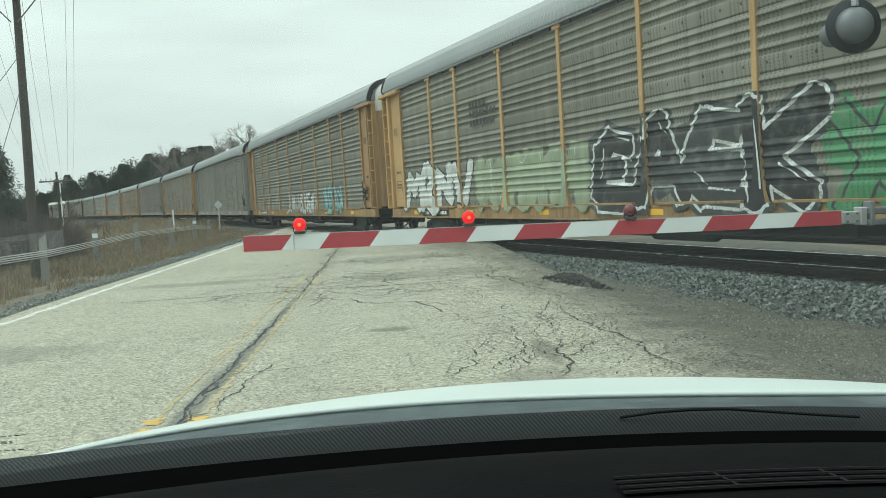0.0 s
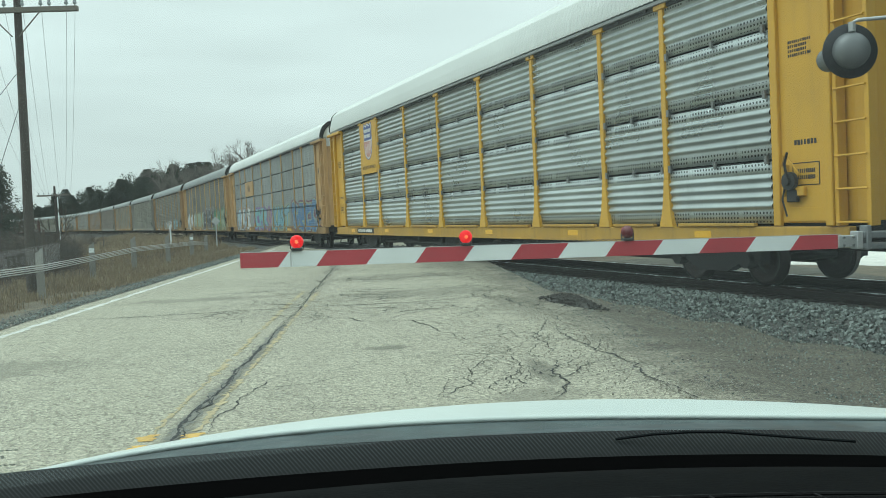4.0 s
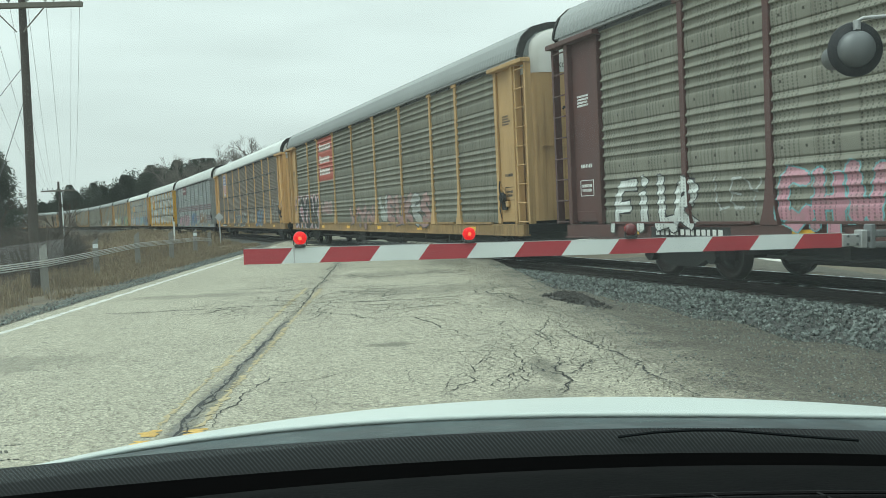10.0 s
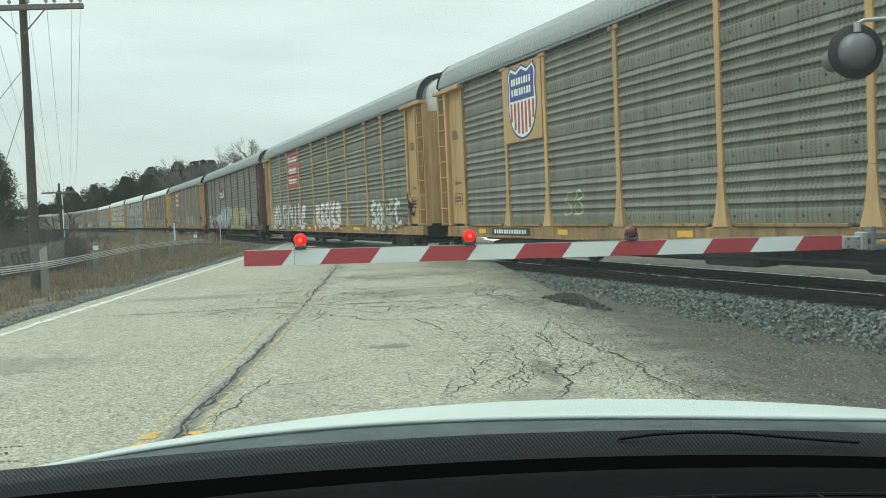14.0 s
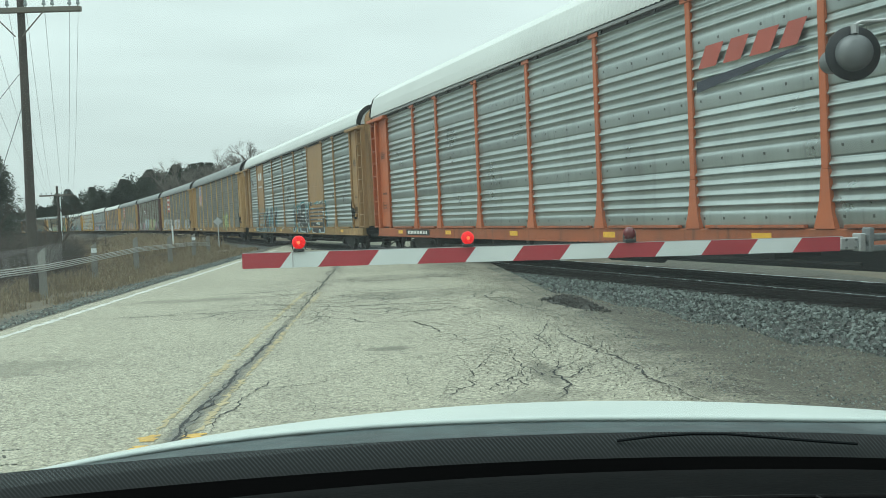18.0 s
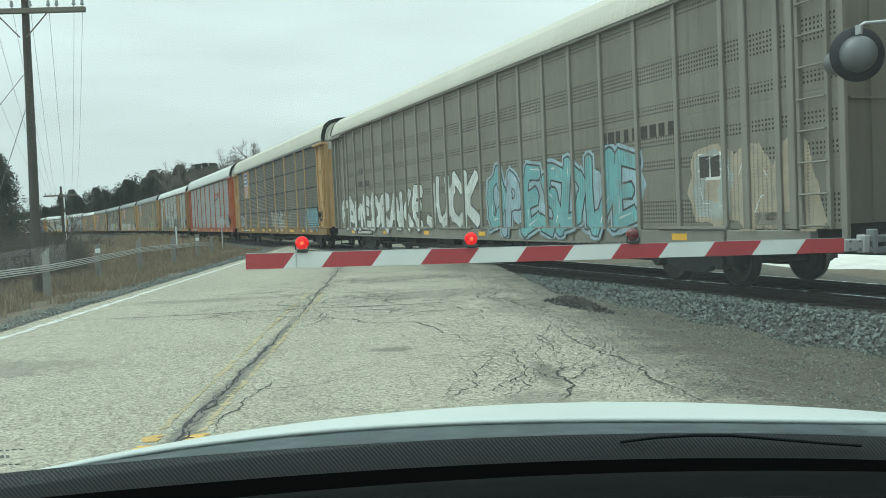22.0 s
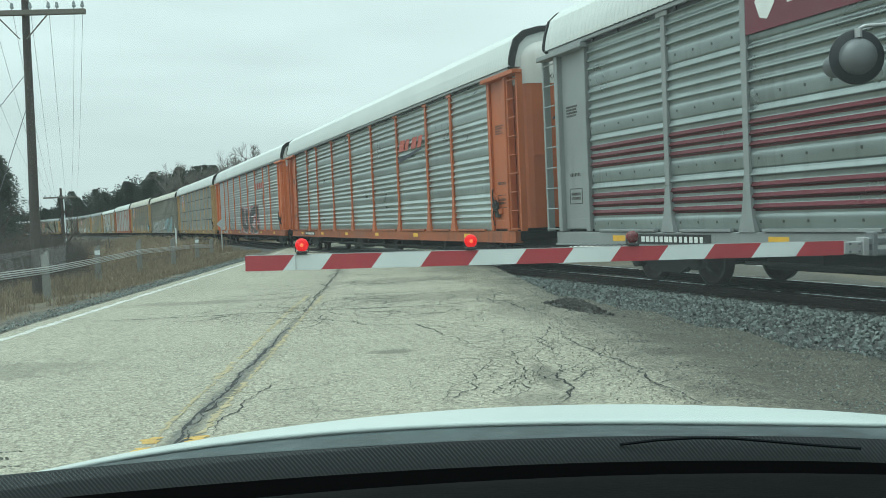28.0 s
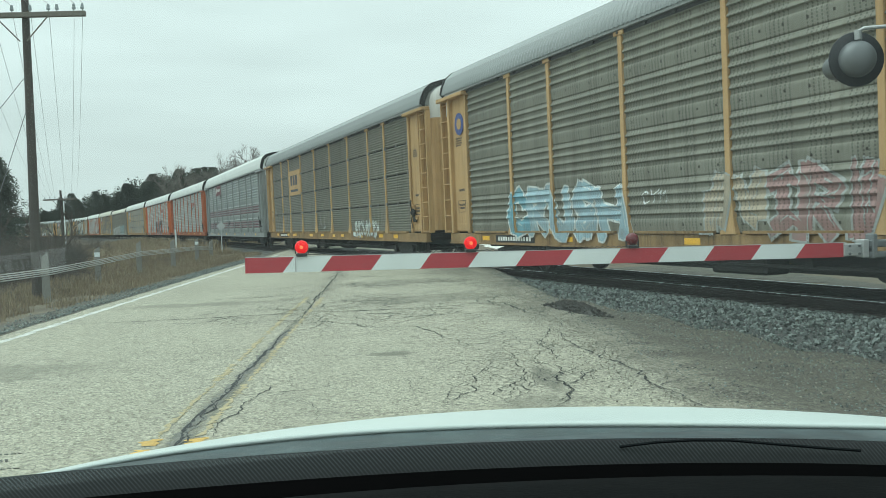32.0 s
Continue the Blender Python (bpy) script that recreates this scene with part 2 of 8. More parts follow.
# ---- mesh helpers ----
def part(name, bm, material, parent=None, label="", smooth=False):
    """Links a bmesh (or a finished mesh) as one mesh object under a thing or part. A list of materials fills the slots."""
    if isinstance(bm, bpy.types.Mesh):
        me = bm
        ob = new(name, me)
        if material is not None:
            ob.material_slots[0].link = "OBJECT"
            ob.material_slots[0].material = material
    else:
        me = bpy.data.meshes.new(name)
        bmesh.ops.recalc_face_normals(bm, faces=bm.faces)
        if smooth:
            for fc in bm.faces:
                fc.smooth = True
        bm.to_mesh(me)
        bm.free()
        for mt in (material if isinstance(material, (list, tuple)) else [material]):
            me.materials.append(mt)
        ob = new(name, me)
    if parent is not None:
        ob.parent = parent
    if label:
        ob["label"] = label
    return ob


def keep(bm, name, material, smooth=False):
    """A mesh to be shared by several objects."""
    me = bpy.data.meshes.new(name)
    bmesh.ops.recalc_face_normals(bm, faces=bm.faces)
    if smooth:
        for fc in bm.faces:
            fc.smooth = True
    bm.to_mesh(me)
    bm.free()
    me.materials.append(material)
    return me


def box(bm, x0, x1, y0, y1, z0, z1, bevel=0.0):
    r = bmesh.ops.create_cube(bm, size=1.0, matrix=Matrix.Translation(((x0 + x1) / 2, (y0 + y1) / 2, (z0 + z1) / 2))
                              @ Matrix.Diagonal((x1 - x0, y1 - y0, z1 - z0, 1)))
    if bevel:
        es = list({e for v in r["verts"] for e in v.link_edges})
        bmesh.ops.bevel(bm, geom=es, offset=bevel, segments=1, affect="EDGES")
    return r["verts"]


def slab(x0, x1, y0, y1, z0, z1, bevel=0.0):
    bm = bmesh.new()
    box(bm, x0, x1, y0, y1, z0, z1, bevel)
    return bm


def tube(bm, pts, radius, sides=6, taper=None):
    """A round bar along a line of points; taper gives the radius at the far end."""
    rings = []
    n = len(pts)
    for i, p in enumerate(pts):
        p = Vector(p)
        d = Vector(pts[min(i + 1, n - 1)]) - Vector(pts[max(i - 1, 0)])
        d.normalize()
        s = d.orthogonal().normalized() if i == 0 else (side - d * side.dot(d)).normalized()
        side = s
        u = d.cross(s)
        r = radius if taper is None else radius + (taper - radius) * i / (n - 1)
        rings.append([bm.verts.new(p + (s * math.cos(2 * math.pi * k / sides) + u * math.sin(2 * math.pi * k / sides)) * r) for k in range(sides)])
    for a, b in zip(rings, rings[1:]):
        for k in range(sides):
            bm.faces.new((a[k], a[(k + 1) % sides], b[(k + 1) % sides], b[k]))
    bm.faces.new(rings[0])
    bm.faces.new(rings[-1])


def disc(bm, centre, axis, radius, depth, sides=20, bevel=0.0):
    d = Vector(axis).normalized()
    m = Matrix.Translation(centre) @ d.to_track_quat("Z", "Y").to_matrix().to_4x4()
    r = bmesh.ops.create_cone(bm, cap_ends=True, segments=sides, radius1=radius, radius2=radius, depth=depth, matrix=m)
    return r["verts"]


def sheet(rows):
    """A surface through rows of points (all rows of one length)."""
    bm = bmesh.new()
    vs = [[bm.verts.new(p) for p in row] for row in rows]
    for a, b in zip(vs, vs[1:]):
        for k in range(len(a) - 1):
            bm.faces.new((a[k], a[k + 1], b[k + 1], b[k]))
    return bm


def lathe(bm, profile, m, sides=20):
    """Turns a profile of (radius, height) about the local z axis of m."""
    rings = []
    for r, h in profile:
        rings.append([bm.verts.new(m @ Vector((r * math.cos(2 * math.pi * k / sides), r * math.sin(2 * math.pi * k / sides), h))) for k in range(sides)])
    for a, b in zip(rings, rings[1:]):
        for k in range(sides):
            bm.faces.new((a[k], a[(k + 1) % sides], b[(k + 1) % sides], b[k]))
    bm.faces.new(rings[0])
    bm.faces.new(rings[-1])


# ---- the line of the track: a straight, then a long bend to the left ----
def track_table():
    s = np.arange(-700.0, 1100.0, 1.0)
    u = np.clip(s, -60, 255) / 100
    k = 0.01615 + 0.2541 * u - 0.3277 * u ** 2 + 0.1085 * u ** 3
    k = np.where(s < -60, 0.0, k) / 100
    th = np.cumsum(k)
    i0 = 700
    th = th - th[i0] + 0.31048
    x = np.cumsum(-np.sin(th))
    y = np.cumsum(np.cos(th))
    x = x - x[i0] - 1.453
    y = y - y[i0] + 34.61
    # from the near side of the train to the line between the rails
    return s, x + np.cos(th) * 1.52, y + np.sin(th) * 1.52, th


TS, TX, TY, TH = track_table()


def track(s, across=0.0):
    """Place and heading of the track s metres along; across counts to the left."""
    th = float(np.interp(s, TS, TH))
    return float(np.interp(s, TS, TX)) - math.cos(th) * across, float(np.interp(s, TS, TY)) - math.sin(th) * across, th


def strip_along(s0, s1, step, section, name, material, parent=None):
    """Sweeps a cross-section of (across, height) along the track."""
    rows = []
    s = s0
    while s <= s1 + 1e-6:
        rows.append([(*track(s, a)[:2], h) for a, h in section])
        s += step
    return part(name, sheet(rows), material, parent)


# ---- setting: ground, road, track ----
def road_mat(name, base, spots, patches=True, blotch=0.0):
    """Old pale asphalt with stone grain, worn wheel tracks and a net of fine cracks."""
    m = bpy.data.materials.new(name)
    m.use_nodes = True
    nt = m.node_tree
    b = nt.nodes["Principled BSDF"]
    v = coords(nt, (1, 1, 1), False)
    big = noise_at(nt, v, 0.22, 5.0)
    mid = noise_at(nt, v, 1.7, 5.0)
    fine = noise_at(nt, v, 55.0, 2.0)
    stones = nt.nodes.new("ShaderNodeTexVoronoi")
    stones.inputs["Scale"].default_value = 48.0
    nt.links.new(v, stones.inputs["Vector"])
    col = mixc(nt, ramp(nt, big, 0.35, 0.65), tuple(c * 0.84 for c in base), tuple(c * 1.1 for c in base))
    col = mixc(nt, ramp(nt, mid, 0.45, 0.75, 0.0, 0.35), col, tuple(c * 0.72 for c in base))
    if blotch:
        col = mixc(nt, ramp(nt, noise_at(nt, v, 0.9, 6.0, 0.7), 0.5, 0.66, 0.0, blotch), col, tuple(c * 1.9 for c in base))
        col = mixc(nt, ramp(nt, noise_at(nt, v, 2.2, 7.0, 0.75), 0.5, 0.64, 0.0, blotch), col, tuple(c * 0.42 for c in base))
    grit = nt.nodes.new("ShaderNodeTexVoronoi")
    grit.inputs["Scale"].default_value = 120.0
    nt.links.new(v, grit.inputs["Vector"])
    gv = nt.nodes.new("ShaderNodeSeparateColor")
    nt.links.new(grit.outputs["Color"], gv.inputs[0])
    col = mixc(nt, ramp(nt, gv.outputs[0], 0.6, 1.0, 0.0, spots), col, tuple(min(1, c * 1.7) for c in base))
    col = mixc(nt, ramp(nt, gv.outputs[1], 0.6, 1.0, 0.0, spots), col, tuple(c * 0.35 for c in base))
    sv = nt.nodes.new("ShaderNodeSeparateColor")
    nt.links.new(stones.outputs["Color"], sv.inputs[0])
    col = mixc(nt, ramp(nt, sv.outputs[0], 0.55, 1.0, 0.0, spots), col, tuple(min(1, c * 1.6) for c in base))
    col = mixc(nt, ramp(nt, sv.outputs[1], 0.6, 1.0, 0.0, spots), col, tuple(c * 0.35 for c in base))
    if patches:
        # lengthwise wear from tyres
        lv = coords(nt, (1.0, 0.07, 1.0), False)
        wear = noise_at(nt, lv, 1.1, 3.0)
        col = mixc(nt, ramp(nt, wear, 0.52, 0.75, 0.0, 0.3), col, tuple(c * 0.62 for c in base))
        # fine crack net, only in some places
        cv = nt.nodes.new("ShaderNodeTexVoronoi")
        cv.feature = "DISTANCE_TO_EDGE"
        cv.inputs["Scale"].default_value = 1.35
        wob = nt.nodes.new("ShaderNodeVectorMath")
        wob.operation = "ADD"
        nz = nt.nodes.new("ShaderNodeTexNoise")
        nz.inputs["Scale"].default_value = 1.3
        nz.inputs["Detail"].default_value = 6.0
        nt.links.new(v, nz.inputs["Vector"])
        nt.links.new(v, wob.inputs[0])
        nt.links.new(nz.outputs["Color"], wob.inputs[1])
        nt.links.new(wob.outputs[0], cv.inputs["Vector"])
        line = mathn(nt, "LESS_THAN", cv.outputs["Distance"], 0.013)
        place = ramp(nt, noise_at(nt, v, 0.28, 2.0), 0.46, 0.54)
        col = mixc(nt, mathn(nt, "MULTIPLY", line, mathn(nt, "MULTIPLY", place, 0.3)), col, (0.06, 0.06, 0.055))
        # soft oil stains and damp patches, each with its own place
        tc = nt.nodes.new("ShaderNodeTexCoord")
        for px, py, sx, sy, k in ((-0.08, 9.35, 0.30, 0.2, 0.8), (1.3, 7.6, 0.12, 0.9, 0.7), (1.1, 6.6, 0.5, 0.3, 0.5), (1.9, 12.8, 0.6, 1.8, 0.5), (1.9, 23.5, 1.3, 3.0, 0.5), (-3.6, 16.6, 1.7, 0.5, 0.5),
                                  (0.6, 15.6, 1.7, 0.9, 0.4), (-4.2, 9.4, 1.0, 0.6, 0.45), (-1.5, 21.0, 0.35, 7.0, 0.25), (-1.5, 6.0, 0.12, 2.4, 0.6), (-1.45, 10, 0.08, 4.0, 0.5), (0.2, 20.0, 1.6, 1.0, 0.35)):
            d = nt.nodes.new("ShaderNodeVectorMath")
            d.operation = "SUBTRACT"
            d.inputs[1].default_value = (px, py, 0)
            nt.links.new(tc.outputs["Object"], d.inputs[0])
            e = nt.nodes.new("ShaderNodeVectorMath")
            e.operation = "MULTIPLY"
            e.inputs[1].default_value = (1 / sx, 1 / sy, 0)
            nt.links.new(d.outputs[0], e.inputs[0])
            ln = nt.nodes.new("ShaderNodeVectorMath")
            ln.operation = "LENGTH"
            nt.links.new(e.outputs[0], ln.inputs[0])
            r = mathn(nt, "ADD", ln.outputs["Value"], mathn(nt, "MULTIPLY", mathn(nt, "SUBTRACT", mid, 0.5), 2.2))
            col = mixc(nt, ramp(nt, r, 1.1, 0.55, 0.0, k), col, tuple(c * 0.4 for c in base))
    if patches or blotch:
        # earth drifted over the crumbling road edge
        tc2 = nt.nodes.new("ShaderNodeTexCoord")
        s2 = nt.nodes.new("ShaderNodeSeparateXYZ")
        nt.links.new(tc2.outputs["Object"], s2.inputs[0])
        far = mathn(nt, "MULTIPLY", mathn(nt, "MAXIMUM", mathn(nt, "SUBTRACT", s2.outputs["Y"], 8.0), 0.0), -0.01)
        reach = mathn(nt, "ADD", mathn(nt, "ADD", s2.outputs["X"], far), mathn(nt, "MULTIPLY", mathn(nt, "SUBTRACT", noise_at(nt, v, 1.1, 8.0, 0.75), 0.5), 2.4))
        speck = mathn(nt, "MULTIPLY", mathn(nt, "SUBTRACT", noise_at(nt, v, 26.0, 3.0, 0.7), 0.5), 2.4)
        drift = ramp(nt, mathn(nt, "ADD", reach, speck), 1.9, 2.75)
        if patches:
            col = mixc(nt, mathn(nt, "MULTIPLY", drift, 0.9), col, mixc(nt, ramp(nt, gv.outputs[2], 0.0, 1.0), (0.05, 0.047, 0.037), (0.145, 0.137, 0.108)))
        else:
            bare = mathn(nt, "MULTIPLY", mathn(nt, "SUBTRACT", 1.0, drift), mathn(nt, "GREATER_THAN", s2.outputs["X"], 0.0))
            col = mixc(nt, mathn(nt, "MULTIPLY", bare, 0.9), col, mixc(nt, ramp(nt, gv.outputs[2], 0.0, 1.0), (0.18, 0.17, 0.13), (0.36, 0.34, 0.265)))
    nt.links.new(col, b.inputs["Base Color"])
    b.inputs["Roughness"].default_value = 0.85
    bp = node(nt, "ShaderNodeBump", Strength=0.9, Distance=0.008)
    nt.links.new(mathn(nt, "ADD", fine, stones.outputs["Distance"]), bp.inputs["Height"])
    nt.links.new(bp.outputs[0], b.inputs["Normal"])
    return m


ASPHALT = road_mat("pale_worn_asphalt", (0.312, 0.298, 0.23), 0.8)
DIRT = road_mat("packed_gravel_dirt", (0.082, 0.076, 0.057), 1.0, False, 0.9)
# bed colour is darkened to carry the deep shadow under the train
BALLAST_BED = road_mat("ballast_bed", (0.055, 0.057, 0.053), 0.9, False)
CRACK = mat("open_asphalt_crack", (0.028, 0.029, 0.028), 0.95, 0.0, 0.3, 6, 60, 0.4)
TAR = mat("dark_tar_patch", (0.04, 0.038, 0.033), 0.8, 0.0, 0.25, 4, 60, 0.3)
LINE_WHITE = mat("worn_white_line_paint", (0.50, 0.505, 0.465), 0.75, 0.0, 0.35, 5, 60, 0.2)
SEALANT = mat("worn_grey_crack_sealant", (0.155, 0.152, 0.13), 0.85, 0.0, 0.35, 7, 60, 0.3)
LINE_FADED = mat("nearly_gone_yellow_paint", (0.375, 0.318, 0.185), 0.8, 0.0, 0.25, 7, 60, 0.2)
LINE_YELLOW = mat("worn_yellow_line_paint", (0.56, 0.36, 0.09), 0.75, 0.0, 0.3, 5, 60, 0.2)
TIE = mat("dark_creosoted_tie", (0.032, 0.026, 0.021), 0.85, 0.0, 0.3, 4, 50, 0.4, rand=0.3)
PALE_CHIP = mat("pale_stone_chip", (0.25, 0.235, 0.20), 0.9, 0, 0.4, 9, 60, 0.2)
LIMESTONE_GRIT = mat("pale_road_grit", (0.24, 0.225, 0.18), 0.9, 0, 0.4, 9, 60, 0.2)
LIMESTONE = mat("pale_crushed_limestone", (0.58, 0.57, 0.53), 0.85, 0.0, 0.2, 2, 60, 0.3)

ROAD_L, ROAD_R, CENTRE = -5.75, 2.24, -1.5


def near_track(x, y):
    """Distance from the line between the rails, and metres along it."""
    d = np.hypot(TX[620:1050] - x, TY[620:1050] - y)
    i = int(np.argmin(d))
    return float(d[i]), float(TS[620 + i])


def ground_h(x, y):
    if ROAD_L - 0.3 <= x <= ROAD_R + 0.3:
        h = -0.03
    elif x < ROAD_L:
        q = ROAD_L - 0.3 - x
        h = -0.03 - 0.10 * min(q, 2.0) / 2 - 0.75 * min(1, max(0, q - 3.5) / 9)
    else:
        h = -0.03 - 0.30 * min(1, (x - ROAD_R - 0.3) / 3.0)
    h += 0.03 * noise.noise((x * 0.7, y * 0.7, 0)) * (0 if ROAD_L - 0.4 < x < ROAD_R + 0.6 else 1)
    if abs(x) < 420 and -60 < y < 420:
        d, _ = near_track(x, y)
        if d < 3.2:
            h = (min(h, -0.42) if x > 0 else -0.42 + 0.16 * min(1, max(0, d - 1.9))) if not (ROAD_L - 1.2 < x < ROAD_R + 0.4) else min(h, -0.12)
        elif d < 8 and x < ROAD_L - 1.0:
            h = max(h, -0.26 - 0.07 * (d - 3.2))
    return h


def ground_mat():
    """Dead winter grass and earth, with gravel beside the road and track."""
    m = bpy.data.materials.new("dead_grass_and_earth")
    m.use_nodes = True
    nt = m.node_tree
    b = nt.nodes["Principled BSDF"]
    v = coords(nt, (1, 1, 1), False)
    col = mixc(nt, ramp(nt, noise_at(nt, v, 0.5, 6.0), 0.35, 0.65), (0.085, 0.07, 0.05), (0.155, 0.13, 0.09))
    col = mixc(nt, ramp(nt, noise_at(nt, v, 9.0, 5.0), 0.45, 0.7, 0, 0.6), col, (0.09, 0.072, 0.045))
    col = mixc(nt, ramp(nt, noise_at(nt, v, 40.0, 3.0), 0.5, 0.7, 0, 0.5), col, (0.21, 0.17, 0.11))
    nt.links.new(col, b.inputs["Base Color"])
    b.inputs["Roughness"].default_value = 0.95
    bp = node(nt, "ShaderNodeBump", Strength=0.8, Distance=0.05)
    nt.links.new(noise_at(nt, v, 14.0, 5.0), bp.inputs["Height"])
    nt.links.new(bp.outputs[0], b.inputs["Normal"])
    return m


GRASS_EARTH = ground_mat()


def build_ground():
    xs = sorted(set([-2500, -1200, -600, -350, -220, -150, -110, -80, -60, -45, -35] + [-28 + 0.9 * i for i in range(24)]
                    + [-6.1, ROAD_L, -3, 0, ROAD_R, 2.6, 3.0] + [3.4 + 0.5 * i for i in range(30)] + [20, 26, 35, 60, 100, 200, 400, 900, 2500]))
    ys = sorted(set([-1500, -600, -250, -120, -60, -30, -15] + [-8 + 1.0 * i for i in range(75)] + [70, 80, 95, 110, 130, 160, 200, 250, 300, 400, 600, 1200, 3000]))
    bm = sheet([[(x, y, ground_h(x, y)) for x in xs] for y in ys])
    g = part("ground", bm, GRASS_EARTH, smooth=True)
    tagged(g, "dead tan winter grass and earth beside the road", "ground", kind="structure")


def build_road():
    rows = []
    y = -14.0
    while y <= 130:
        w = 0.06 * noise.noise((0, y * 0.8, 3.0))
        rows.append([(ROAD_L + w, y, -0.10), (ROAD_L + w + 0.02, y, 0.0)] + [(x, y, 0.0) for x in (-3.5, CENTRE, 0.5)]
                    + [(ROAD_R + 0.38, y, 0.0), (ROAD_R + 0.42, y, -0.10)])
        y += 0.5
    tagged(part("road", sheet(rows), ASPHALT), "pale cracked two-lane asphalt road with worn centre line", "road", kind="structure")
    # gravel shoulders
    rows = []
    y = -14.0
    while y <= 100:
        e = ROAD_L - 1.0 + 0.25 * noise.noise((5, y * 0.6, 0))
        rows.append([(e, y, ground_h(e, y) + 0.004), (ROAD_L - 0.25, y, -0.012), (ROAD_L - 0.01, y, -0.006)])
        y += 0.5
    tagged(part("gravel_shoulder", sheet(rows), DIRT), "grey gravel shoulder along the road edge", "road shoulder", kind="structure")
    rows = []
    y = -14.0
    while y <= 26:
        r = [(ROAD_R - 0.02 + 0.16 * noise.noise((2, y * 1.7, 7)) + 0.09 * noise.noise((2, y * 6, 1)) - 0.1 * max(0, (y - 9) / 8), y, 0.004)]
        for k in range(14):
            x = ROAD_R + 0.45 + k * 0.55
            r.append((x, y, (0.012 if k == 0 else ground_h(x, y) + 0.03) + 0.012 * noise.noise((x * 2, y * 2, 1))))
        rows.append(r)
        y += 0.125
    tagged(part("dirt_verge", sheet(rows), DIRT), "brown packed dirt and gravel verge", "dirt", kind="structure")


def ribbon(pts, width, z, seed=0, ragged=0.35, step=0.12):
    """A flat uneven strip along a line of ground points."""
    rng = random.Random(seed)
    fine = []
    for (x0, y0), (x1, y1) in zip(pts, pts[1:]):
        n = max(1, int(math.hypot(x1 - x0, y1 - y0) / step))
        for i in range(n):
            t = i / n
            fine.append((x0 + (x1 - x0) * t, y0 + (y1 - y0) * t))
    fine.append(pts[-1])
    rows = []
    n = len(fine)
    for i, (x, y) in enumerate(fine):
        a, b = fine[max(0, i - 1)], fine[min(n - 1, i + 1)]
        d = Vector((b[0] - a[0], b[1] - a[1]))
        d.normalize()
        w = width * (1 + ragged * rng.uniform(-1, 1)) / 2
        j = width * ragged * rng.uniform(-0.8, 0.8)
        rows.append([(x - d.y * (w + j), y + d.x * (w + j), z), (x + d.y * (w - j), y - d.x * (w - j), z)])
    return sheet(rows)


